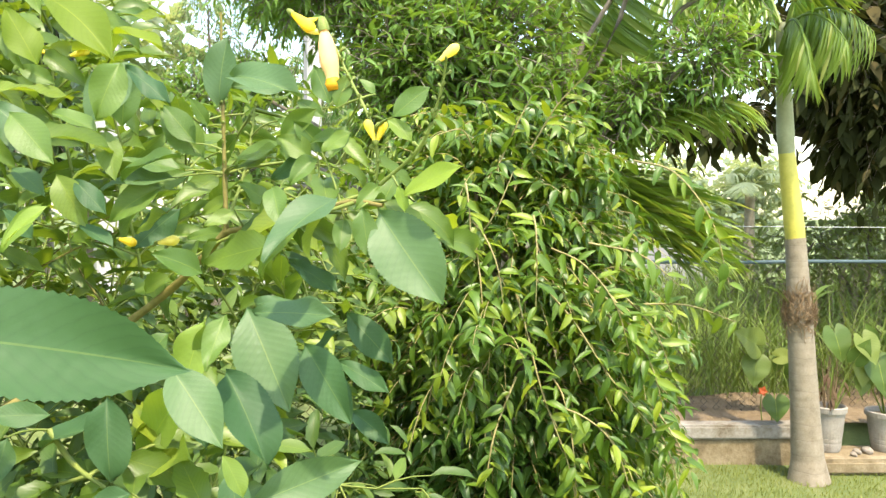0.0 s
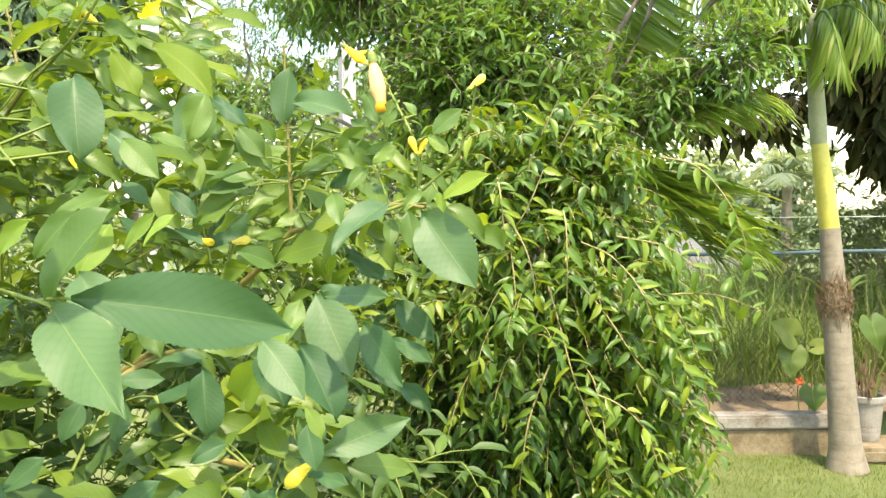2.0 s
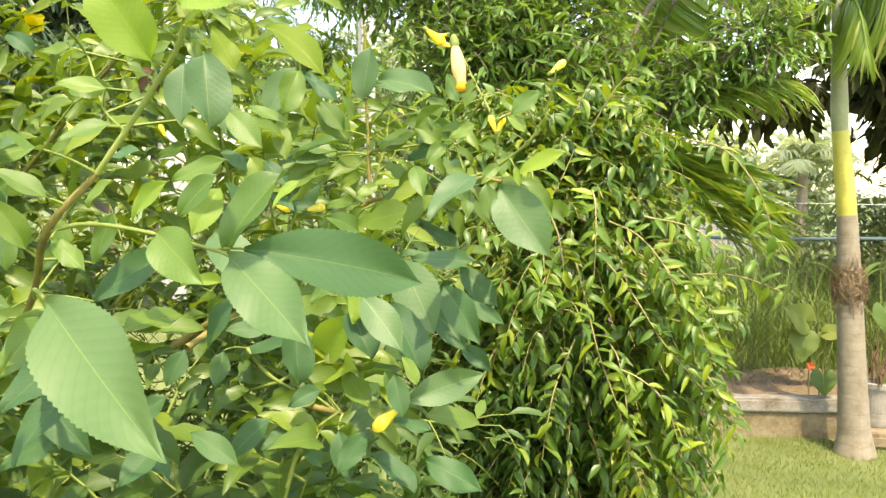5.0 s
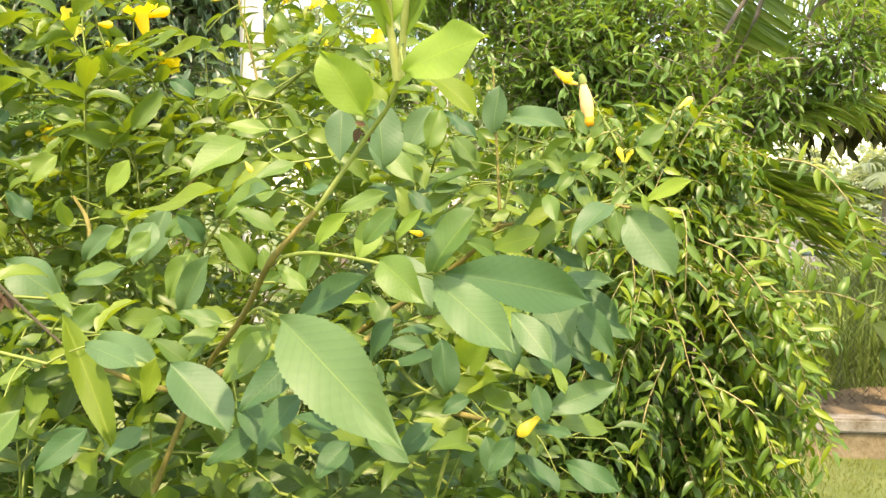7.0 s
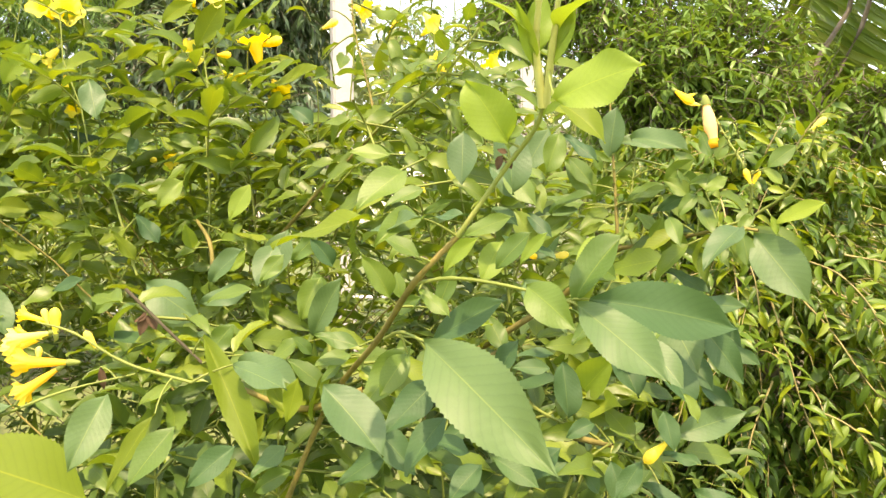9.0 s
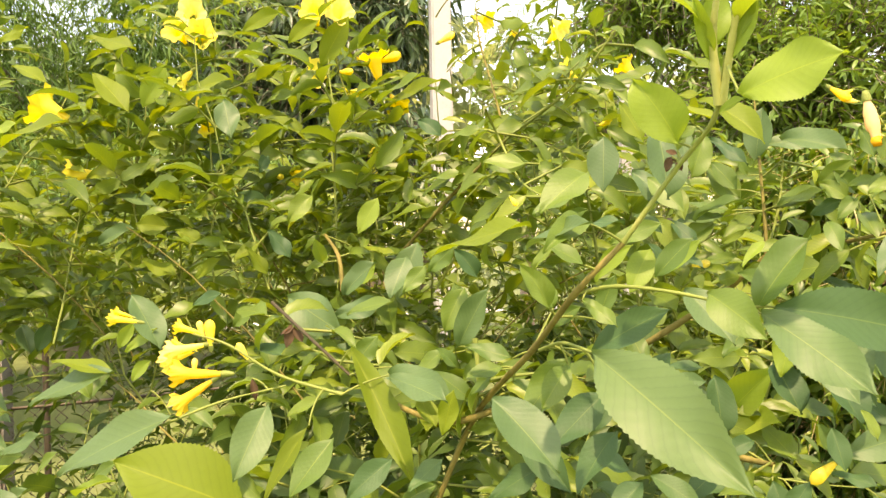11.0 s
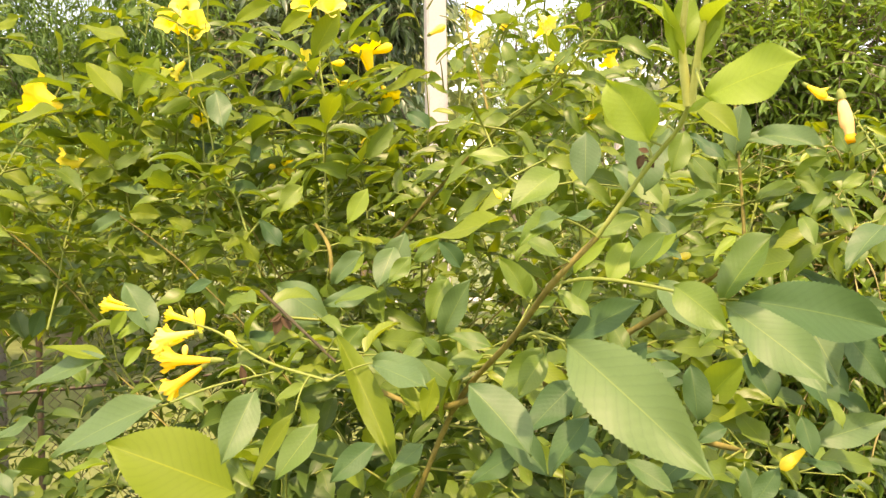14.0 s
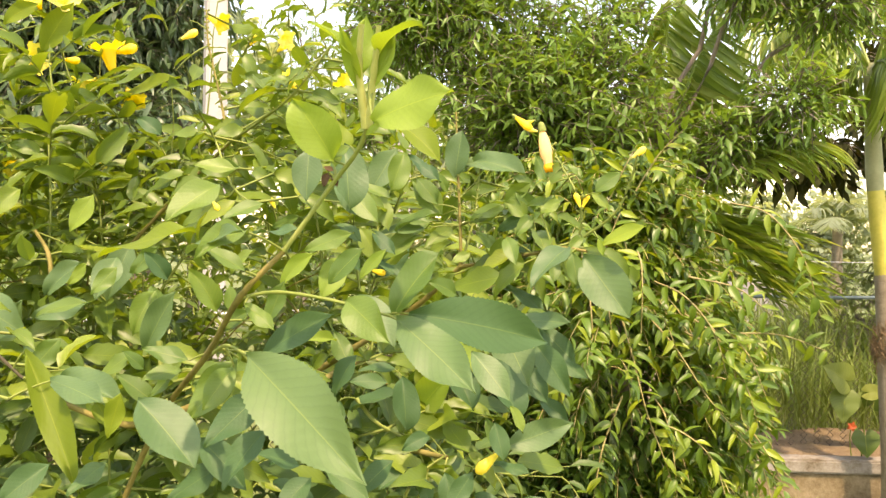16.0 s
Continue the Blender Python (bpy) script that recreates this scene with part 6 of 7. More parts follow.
leaflet((-0.818, 0.380, 1.145), (-0.875, 0.380, 1.109), 0.29, (0.55, -0.47, 0.69), BELL_BIG)
leaflet((-0.689, 0.360, 1.187), (-0.718, 0.360, 1.169), 0.37, (0.50, -0.53, 0.68), BELL_BIG)
leaflet((-1.204, 0.600, 1.266), (-1.147, 0.600, 1.236), 0.36, (0.62, -0.50, 0.61), BELL_OLIVE)
leaflet((-1.111, 0.600, 1.363), (-1.179, 0.600, 1.339), 0.33, (0.64, -0.52, 0.57), BELL_OLIVE)
leaflet((-1.007, 0.620, 1.333), (-1.058, 0.610, 1.340), 0.36, (0.50, -0.48, 0.72), BELL_OLIVE)
leaflet((-0.909, 0.600, 1.342), (-0.957, 0.600, 1.319), 0.36, (0.56, -0.59, 0.58), BELL_BIG)
leaflet((-0.818, 0.600, 1.343), (-0.871, 0.600, 1.364), 0.38, (0.53, -0.63, 0.57), BELL_OLIVE)
leaflet((-0.676, 0.500, 1.330), (-0.714, 0.500, 1.317), 0.37, (0.49, -0.64, 0.59), BELL_SHADED)
leaflet((-0.634, 0.500, 1.319), (-0.662, 0.500, 1.295), 0.41, (0.51, -0.73, 0.46), BELL_BIG)
leaflet((-0.088, 0.420, 1.323), (-0.041, 0.400, 1.324), 0.29, (0.16, -0.77, 0.62), BELL_BIG)
leaflet((-0.070, 0.460, 1.301), (-0.041, 0.440, 1.262), 0.4, (0.14, -0.83, 0.54), BELL_SHADED)
leaflet((-0.108, 0.440, 1.289), (-0.081, 0.420, 1.243), 0.46, (0.22, -0.80, 0.57), BELL_SHADED)
leaflet((-0.102, 0.420, 1.322), (-0.106, 0.400, 1.297), 0.39, (0.25, -0.83, 0.50), BELL_BIG)
leaflet((-0.116, 0.380, 1.303), (-0.086, 0.360, 1.271), 0.44, (0.26, -0.79, 0.55), BELL_BIG)
leaflet((-0.086, 0.360, 1.268), (-0.077, 0.360, 1.249), 0.47, (0.22, -0.76, 0.61), BELL_BIG)
leaflet((-0.057, 0.500, 1.284), (-0.024, 0.480, 1.269), 0.31, (0.08, -0.63, 0.77), BELL_SHADED)
leaflet((-0.184, 0.400, 1.477), (-0.140, 0.380, 1.441), 0.32, (0.33, -0.70, 0.63), BELL_OLIVE)
leaflet((-0.188, 0.500, 1.463), (-0.199, 0.490, 1.427), 0.5, (0.38, -0.88, 0.28), BELL_BIG)
leaflet((-0.185, 0.500, 1.460), (-0.154, 0.490, 1.436), 0.31, (0.32, -0.82, 0.47), BELL_SHADED)
leaflet((-0.228, 0.450, 1.427), (-0.199, 0.440, 1.399), 0.45, (0.44, -0.83, 0.33), BELL_BIG)
leaflet((-0.230, 0.500, 1.433), (-0.197, 0.490, 1.420), 0.36, (0.37, -0.78, 0.50), BELL_BIG)
leaflet((-0.170, 0.560, 1.402), (-0.213, 0.550, 1.408), 0.38, (0.26, -0.68, 0.69), BELL_BIG)
leaflet((-0.176, 0.560, 1.397), (-0.223, 0.550, 1.388), 0.35, (0.27, -0.67, 0.70), BELL_BIG)
leaflet((-0.184, 0.560, 1.391), (-0.217, 0.550, 1.367), 0.42, (0.31, -0.78, 0.55), BELL_BIG)
leaflet((-0.208, 0.660, 1.377), (-0.243, 0.650, 1.345), 0.49, (0.32, -0.85, 0.41), BELL_SHADED)
leaflet((-0.166, 0.570, 1.421), (-0.188, 0.570, 1.447), 0.49, (0.31, -0.90, 0.31), BELL_BIG)
leaflet((-0.133, 0.550, 1.403), (-0.099, 0.540, 1.418), 0.41, (0.21, -0.83, 0.51), BELL_BIG)
leaflet((-0.144, 0.580, 1.461), (-0.094, 0.570, 1.461), 0.37, (0.21, -0.86, 0.46), BELL_BIG)
leaflet((-0.100, 0.540, 1.421), (-0.075, 0.530, 1.440), 0.42, (0.17, -0.85, 0.49), BELL_BIG)
leaflet((-0.073, 0.540, 1.413), (-0.090, 0.530, 1.432), 0.48, (0.16, -0.85, 0.50), BELL_BIG)
leaflet((-0.106, 0.540, 1.395), (-0.083, 0.530, 1.408), 0.41, (0.18, -0.83, 0.52), BELL_SHADED)
leaflet((-0.111, 0.540, 1.365), (-0.101, 0.530, 1.391), 0.41, (0.21, -0.90, 0.39), BELL_BIG)
leaflet((-0.184, 0.640, 1.372), (-0.158, 0.630, 1.385), 0.39, (0.24, -0.80, 0.55), BELL_BIG)
leaflet((-0.203, 0.660, 1.353), (-0.168, 0.650, 1.359), 0.36, (0.25, -0.78, 0.57), BELL_BIG)
leaflet((-0.140, 0.320, 1.376), (-0.153, 0.310, 1.360), 0.3, (0.33, -0.62, 0.71), BELL_YOUNG)
leaflet((-0.218, 0.560, 1.493), (-0.180, 0.550, 1.479), 0.34, (0.29, -0.72, 0.64), BELL_OLIVE)
leaflet((-0.197, 0.600, 1.513), (-0.228, 0.590, 1.512), 0.32, (0.29, -0.72, 0.63), BELL_OLIVE)
leaflet((-0.216, 0.450, 1.359), (-0.227, 0.440, 1.375), 0.47, (0.40, -0.72, 0.56), BELL_SHADED)
leaflet((-0.214, 0.500, 1.365), (-0.189, 0.490, 1.352), 0.37, (0.34, -0.75, 0.57), BELL_SHADED)
leaflet((-0.217, 0.500, 1.393), (-0.193, 0.490, 1.372), 0.38, (0.35, -0.76, 0.54), BELL_SHADED)
leaflet((-0.244, 0.480, 1.398), (-0.219, 0.470, 1.382), 0.36, (0.40, -0.74, 0.54), BELL_SHADED)
leaflet((-0.207, 0.350, 1.452), (-0.200, 0.340, 1.404), 0.52, (0.42, -0.90, 0.14), BELL_BIG)
leaflet((-0.245, 0.250, 1.312), (-0.272, 0.240, 1.275), 0.42, (0.28, -0.71, 0.65), BELL_BIG)
leaflet((-0.237, 0.270, 1.311), (-0.189, 0.260, 1.339), 0.36, (0.18, -0.64, 0.75), BELL_SHADED)
leaflet((-0.187, 0.310, 1.347), (-0.157, 0.290, 1.315), 0.47, (0.16, -0.87, 0.47), BELL_BIG)
leaflet((-0.314, 0.240, 1.291), (-0.322, 0.240, 1.263), 0.41, (0.35, -0.67, 0.66), BELL_OLIVE)
leaflet((-0.383, 0.300, 1.293), (-0.347, 0.290, 1.273), 0.39, (0.42, -0.75, 0.52), BELL_BIG)
leaflet((-0.351, 0.360, 1.345), (-0.364, 0.350, 1.312), 0.46, (0.39, -0.80, 0.46), BELL_BIG)
leaflet((-0.382, 0.360, 1.362), (-0.397, 0.350, 1.341), 0.46, (0.43, -0.79, 0.43), BELL_BIG)
leaflet((-0.182, 0.400, 1.275), (-0.210, 0.390, 1.276), 0.41, (0.14, -0.75, 0.65), BELL_SHADED)
leaflet((-0.100, 0.420, 1.243), (-0.092, 0.410, 1.215), 0.47, (0.02, -0.83, 0.56), BELL_SHADED)
leaflet((-0.115, 0.400, 1.209), (-0.133, 0.390, 1.181), 0.43, (0.06, -0.80, 0.60), BELL_SHADED)
leaflet((-0.299, 0.320, 1.245), (-0.261, 0.310, 1.214), 0.4, (0.26, -0.68, 0.69), BELL_SHADED)
leaflet((-0.246, 0.320, 1.217), (-0.214, 0.310, 1.201), 0.39, (0.19, -0.68, 0.71), BELL_SHADED)
leaflet((-0.282, 0.320, 1.227), (-0.317, 0.310, 1.203), 0.42, (0.27, -0.66, 0.70), BELL_SHADED)
leaflet((-0.214, 0.340, 1.221), (-0.180, 0.330, 1.205), 0.4, (0.15, -0.69, 0.70), BELL_SHADED)
leaflet((-0.169, 0.360, 1.226), (-0.193, 0.350, 1.202), 0.43, (0.13, -0.70, 0.70), BELL_SHADED)
leaflet((-0.236, 0.360, 1.239), (-0.259, 0.350, 1.220), 0.43, (0.21, -0.70, 0.69), BELL_SHADED)
leaflet((-0.146, 0.400, 1.182), (-0.166, 0.390, 1.209), 0.43, (0.09, -0.70, 0.71), BELL_SHADED)
near_stem = smooth_line([(-0.386, 0.360, 1.160), (-0.338, 0.340, 1.252), (-0.277, 0.280, 1.310), (-0.236, 0.226, 1.350), (-0.209, 0.222, 1.377)], 7)
for k, turn, size in ((3, -150, 0.032), (6, 20, 0.028), (8, 140, 0.034), (11, -20, 0.026), (13, 165, 0.03), (16, 35, 0.025), (18, 120, 0.03), (21, -35, 0.024), (24, 150, 0.026)):
    away = np.array([math.cos(radians(turn)), -0.25, math.sin(radians(turn))])
    foot = near_stem[k] + away * 0.006 + np.array([0, -0.004, 0])
    leaflet(tuple(foot), tuple(foot + away * size), 0.4, (0.3, -0.75, 0.6), BELL_MID)
bell_flower((-0.067, 0.505, 1.486), (-0.060, 0.503, 1.448), "faded", 1)
bell_flower((-0.092, 0.530, 1.500), (-0.076, 0.526, 1.487), "bud", 1)
bell_flower((-0.074, 0.530, 1.496), (-0.084, 0.526, 1.492), "bud", 1)
bell_flower((-0.070, 0.530, 1.486), (-0.080, 0.526, 1.488), "bud", 1)
bell_flower((-0.033, 0.480, 1.414), (-0.038, 0.480, 1.427), "bud", 1)
bell_flower((-0.032, 0.480, 1.414), (-0.027, 0.480, 1.426), "bud", 1)
bell_flower((0.004, 0.440, 1.452), (0.015, 0.440, 1.461), "bud", 1)
bell_flower((-0.256, 0.600, 1.534), (-0.266, 0.600, 1.545), "open", 1)
bell_flower((-0.334, 0.700, 1.507), (-0.350, 0.700, 1.514), "bud", 1)
bell_flower((-0.316, 0.700, 1.505), (-0.298, 0.700, 1.510), "bud", 1)
bell_flower((-0.339, 0.600, 1.416), (-0.345, 0.600, 1.428), "bud", 1)
bell_flower((-0.241, 0.619, 1.354), (-0.225, 0.612, 1.351), "bud", 1)
bell_flower((-0.212, 0.619, 1.351), (-0.193, 0.612, 1.354), "bud", 1)
bell_flower((-0.096, 0.424, 1.219), (-0.114, 0.418, 1.203), "bud", 1)
bell_flower((-0.853, 0.672, 1.648), (-0.844, 0.640, 1.661), "face", 1.0)
bell_flower((-0.829, 0.665, 1.644), (-0.804, 0.640, 1.650), "face", 1.0)
bell_flower((-0.846, 0.680, 1.676), (-0.827, 0.650, 1.682), "face", 1)
bell_flower((-0.699, 0.751, 1.672), (-0.688, 0.720, 1.686), "face", 1)
bell_flower((-0.671, 0.747, 1.671), (-0.649, 0.720, 1.680), "face", 1)
bell_flower((-0.977, 0.601, 1.545), (-1.021, 0.584, 1.569), "open", .9)
bell_flower((-0.975, 0.601, 1.550), (-1.005, 0.588, 1.554), "bud", 1)
bell_flower((-0.682, 0.901, 1.617), (-0.689, 0.892, 1.663), "open", .9)
bell_flower((-0.681, 0.900, 1.651), (-0.643, 0.892, 1.657), "bud", 1)
bell_flower((-0.769, 0.799, 1.617), (-0.728, 0.792, 1.621), "open", .8)
bell_flower((-0.695, 0.798, 1.619), (-0.670, 0.792, 1.616), "bud", 1)
bell_flower((-0.834, 0.661, 1.610), (-0.852, 0.652, 1.589), "open", .8)
bell_flower((-0.827, 0.660, 1.576), (-0.821, 0.652, 1.552), "bud", 1)
bell_flower((-0.820, 0.656, 1.542), (-0.805, 0.648, 1.529), "open", .8)
bell_flower((-0.705, 0.901, 1.616), (-0.728, 0.888, 1.600), "open", .9)
bell_flower((-0.686, 0.945, 1.610), (-0.665, 0.930, 1.584), "open", 1)
bell_flower((-0.700, 0.898, 1.530), (-0.685, 0.888, 1.513), "open", .8)
bell_flower((-0.701, 0.899, 1.498), (-0.687, 0.892, 1.481), "bud", 1)
bell_flower((-0.771, 0.746, 1.476), (-0.751, 0.738, 1.471), "bud", 1)
bell_flower((-0.745, 0.746, 1.478), (-0.727, 0.738, 1.470), "open", .6)
bell_flower((-0.960, 0.622, 1.480), (-0.993, 0.604, 1.477), "open", .9)
bell_flower((-1.213, 0.653, 1.479), (-1.224, 0.638, 1.490), "open", .7)
bell_flower((-1.195, 0.652, 1.540), (-1.205, 0.638, 1.525), "bud", 1)
bell_flower((-1.174, 0.651, 1.452), (-1.178, 0.642, 1.436), "bud", 1)
bell_flower((-1.240, 0.651, 1.440), (-1.242, 0.642, 1.425), "bud", 1)
bell_flower((-1.167, 0.649, 1.401), (-1.158, 0.642, 1.389), "bud", 1)
bell_flower((-0.568, 0.260, 1.325), (-0.592, 0.256, 1.328), "slim", .5)
bell_flower((-0.576, 0.262, 1.328), (-0.589, 0.257, 1.333), "slim", .5)
bell_flower((-0.500, 0.250, 1.312), (-0.531, 0.246, 1.306), "slim", .5)
bell_flower((-0.510, 0.260, 1.317), (-0.532, 0.256, 1.323), "slim", .5)
bell_flower((-0.517, 0.255, 1.306), (-0.533, 0.253, 1.312), "slim", .5)
bell_flower((-0.514, 0.260, 1.308), (-0.544, 0.256, 1.297), "slim", .5)
bell_flower((-0.485, 0.250, 1.292), (-0.526, 0.246, 1.291), "amber", .5)
bell_flower((-0.494, 0.250, 1.289), (-0.525, 0.246, 1.269), "amber", .5)
bell_flower((-0.498, 0.250, 1.309), (-0.499, 0.250, 1.329), "bud", .5)
bell_flower((-0.504, 0.250, 1.316), (-0.508, 0.250, 1.328), "bud", .5)
bell_flower((-0.481, 0.270, 1.298), (-0.488, 0.266, 1.311), "bud", .5)
bell_flower((-0.513, 0.250, 1.290), (-0.512, 0.250, 1.302), "bud", .5)
bell_flower((-0.498, 0.950, 1.671), (-0.479, 0.942, 1.686), "bud", 1.2)
bell_flower((-0.373, 0.700, 1.602), (-0.358, 0.692, 1.611), "open", .8)
bell_flower((-0.314, 0.601, 1.537), (-0.330, 0.588, 1.549), "open", .8)
bell_flower((-0.627, 1.000, 1.695), (-0.596, 0.992, 1.705), "bud", 1.2)
bell_flower((-0.333, 0.420, 1.415), (-0.327, 0.416, 1.409), "bud", 1)
bell_flower((-0.955, 0.660, 1.612), (-0.959, 0.656, 1.595), "bud", 1)
bell_flower((-0.479, 0.750, 1.658), (-0.456, 0.744, 1.648), "open", .8)
bell_flower((-0.340, 0.599, 1.601), (-0.327, 0.592, 1.589), "open", .7)
flowering_shoot((-0.826, 0.660, 1.618), 0.3, 0.055)
flowering_shoot((-0.814, 0.680, 1.636), 0.3, 0.055)
flowering_shoot((-0.681, 0.740, 1.661), 0.3, 0.06)
flowering_shoot((-0.998, 0.620, 1.547), 0.3, 0.055)
flowering_shoot((-0.698, 0.920, 1.627), 0.3, 0.06)
flowering_shoot((-0.787, 0.820, 1.617), 0.3, 0.06)
flowering_shoot((-0.852, 0.680, 1.575), 0.28, 0.055)
flowering_shoot((-0.712, 0.920, 1.610), 0.3, 0.06)
flowering_shoot((-0.722, 0.950, 1.621), 0.3, 0.06)
flowering_shoot((-0.713, 0.920, 1.533), 0.26, 0.055)
flowering_shoot((-0.776, 0.770, 1.484), 0.24, 0.05)
flowering_shoot((-0.989, 0.640, 1.483), 0.24, 0.05)
flowering_shoot((-1.238, 0.670, 1.526), 0.26, 0.05)
flowering_shoot((-1.234, 0.700, 1.721), 0.3, 0.05)
flowering_shoot((-0.978, 0.680, 1.632), 0.3, 0.055)
flowering_shoot((-0.967, 0.750, 1.678), 0.3, 0.055)
flowering_shoot((-0.832, 0.800, 1.675), 0.3, 0.06)
flowering_shoot((-0.527, 0.900, 1.680), 0.3, 0.055)
flowering_shoot((-0.490, 0.970, 1.676), 0.3, 0.055)
flowering_shoot((-0.365, 0.720, 1.595), 0.26, 0.05)
flowering_shoot((-0.376, 0.900, 1.649), 0.3, 0.055)
flowering_shoot((-1.374, 0.750, 1.664), 0.3, 0.05)
flowering_shoot((-1.208, 0.750, 1.532), 0.25, 0.05)
flowering_shoot((-0.569, 0.850, 1.556), 0.28, 0.055)
flowering_shoot((-0.701, 0.800, 1.622), 0.3, 0.055)
flowering_shoot((-0.623, 0.900, 1.691), 0.3, 0.055)
flowering_shoot((-0.592, 0.900, 1.663), 0.3, 0.055)
flowering_shoot((-0.788, 0.600, 1.590), 0.28, 0.05)
flowering_shoot((-0.436, 0.750, 1.566), 0.28, 0.055)
flowering_shoot((-0.410, 0.800, 1.565), 0.28, 0.055)
flowering_shoot((-0.327, 0.750, 1.563), 0.28, 0.055)



def raceme(line, gap=0.007):
    """Small knobs of buds and scars in pairs up a flower stalk."""
    run = np.concatenate([[0], np.cumsum(np.linalg.norm(np.diff(line, axis=0), axis=1))])
    pieces = []
    for i, k in enumerate(np.arange(run[-1] * 0.25, run[-1], gap)):
        at = np.array([np.interp(k, run, line[:, j]) for j in range(3)])
        turn = i * 1.57 + rng.normal(0, 0.3)
        out = np.array([math.cos(turn), math.sin(turn), 0.7]) * rng.uniform(0.0022, 0.0045)
        for s in (1, -1):
            way = out * np.array([s, s, 1])
            pts = at + np.outer([0, 0.5, 0.85, 1.1], way)
            pieces.append(tube(pts, np.array([0.0004, 0.0006, 0.0012, 0.0003]) * rng.uniform(0.8, 1.3), 5))
    part("raceme", mesh_from("raceme", *join(pieces), GREEN_STEM), shrub, None, "knobbly green flower stalk", "stuff")


for line in bare_stems[1:2] + bare_stems[3:6] + bare_stems[12:14]:
    raceme(line)
for line in bare_stems[2:4] + bare_stems[6:7] + bare_stems[11:14] + bare_stems[15:17] + bare_stems[18:]:
    clothe(line, 0.044)
finish_bell(shrub)


# ---- fig: the long pale shoots on its near side ----
fig_meshes = [mesh_from("leaf", *blade(9, 2, taper_tip, w, 0.4, d)[:2], FIG_LEAF_NEAR, blade(9, 2, taper_tip, w, 0.4, d)[2]) for w, d in ((0.27, 0.7), (0.31, 0.95), (0.25, 0.5))]


def fig_shoot(points):
    """A bare pale twig with pointed leaves hanging from it."""
    line = smooth_line(points, 10)
    step = np.linalg.norm(np.diff(line, axis=0), axis=1)
    run = np.concatenate([[0], np.cumsum(step)])
    part("twig", mesh_from("twig", *tube(line, np.linspace(0.0024, 0.001, len(line)), 5), FIG_TWIG), fig)
    n = int(run[-1] / 0.0165)
    at = np.linspace(run[-1] * 0.12, run[-1], n)
    pos = np.stack([np.interp(at, run, line[:, i]) for i in range(3)], -1)
    tan = unit(np.stack([np.interp(at, run, np.gradient(line[:, i])) for i in range(3)], -1))
    side = unit(np.cross(tan, (0.0, -1.0, 0.3)))
    alt = np.where(np.arange(n) % 2 == 0, 1.0, -1.0)[:, None]
    way = tan * 0.5 + side * alt * 0.9 + np.array([[0, -0.2, -0.12]]) + rng.normal(0, 0.35, (n, 3))
    up = np.array([[0, -0.5, 0.8]]) + rng.normal(0, 0.35, (n, 3))
    size = 0.055 * rng.uniform(0.65, 1.2, n)
    for p, w, u, k in zip(pos, way, up, size):
        m = frame_to(p, Vector(p) + Vector(w), u) @ Matrix.Diagonal((k, k * rng.uniform(0.85, 1.2), k, 1))
        part("leaf", fig_meshes[int(rng.integers(0, 3))], fig, m)


fig_shoot([(0.113, 1.720, 1.238), (0.140, 1.680, 1.140), (0.173, 1.660, 1.012), (0.226, 1.660, 0.869), (0.248, 1.680, 0.755)])
fig_shoot([(0.182, 1.750, 1.223), (0.243, 1.700, 1.149), (0.311, 1.680, 1.044), (0.402, 1.680, 0.939)])
fig_shoot([(0.175, 1.680, 0.996), (0.261, 1.660, 0.965), (0.316, 1.640, 0.911), (0.353, 1.640, 0.799)])
fig_shoot([(0.120, 1.680, 1.044), (0.078, 1.640, 0.946), (0.060, 1.630, 0.854), (0.053, 1.640, 0.785)])
fig_shoot([(0.405, 1.740, 0.983), (0.450, 1.700, 0.913), (0.478, 1.700, 0.856)])
fig_shoot([(0.393, 1.740, 0.971), (0.437, 1.720, 0.890), (0.464, 1.720, 0.791)])
fig_shoot([(0.368, 1.800, 1.180), (0.482, 1.760, 1.184), (0.579, 1.740, 1.152)])
fig_shoot([(0.107, 1.720, 1.171), (0.051, 1.680, 1.056), (-0.028, 1.660, 0.952)])
fig_shoot([(-0.046, 1.720, 1.148), (-0.045, 1.680, 1.056), (-0.069, 1.660, 0.940)])
fig_shoot([(0.274, 1.750, 1.315), (0.377, 1.720, 1.291), (0.454, 1.720, 1.230)])
fig_shoot([(0.029, 1.780, 1.304), (0.078, 1.740, 1.378), (0.115, 1.740, 1.463)])
fig_shoot([(0.156, 1.800, 1.516), (0.205, 1.780, 1.600), (0.258, 1.760, 1.658)])
fig_shoot([(0.081, 1.800, 1.467), (0.118, 1.780, 1.552), (0.155, 1.780, 1.626)])
fig_shoot([(0.030, 1.820, 1.520), (0.006, 1.780, 1.554), (-0.044, 1.760, 1.541)])
fig_shoot([(0.315, 1.780, 1.239), (0.405, 1.740, 1.143), (0.448, 1.740, 1.045)])
fig_shoot([(0.299, 1.760, 1.091), (0.377, 1.720, 1.073), (0.431, 1.720, 1.000)])
for k in range(11):
    x, z = rng.uniform(0.0, 0.38), rng.uniform(0.95, 1.5)
    run, y = (x - 0.12) * 0.35 + rng.uniform(-0.02, 0.09), 1.74 + 0.5 * (x - 0.14) ** 2
    fall = rng.uniform(0.16, 0.26)
    fig_shoot([(x, y + 0.03, z), (x + run * 0.5, y - 0.05, z - 0.03), (x + run, y - 0.08, z - fall * 0.5), (x + run * 1.3, y - 0.07, z - fall)])


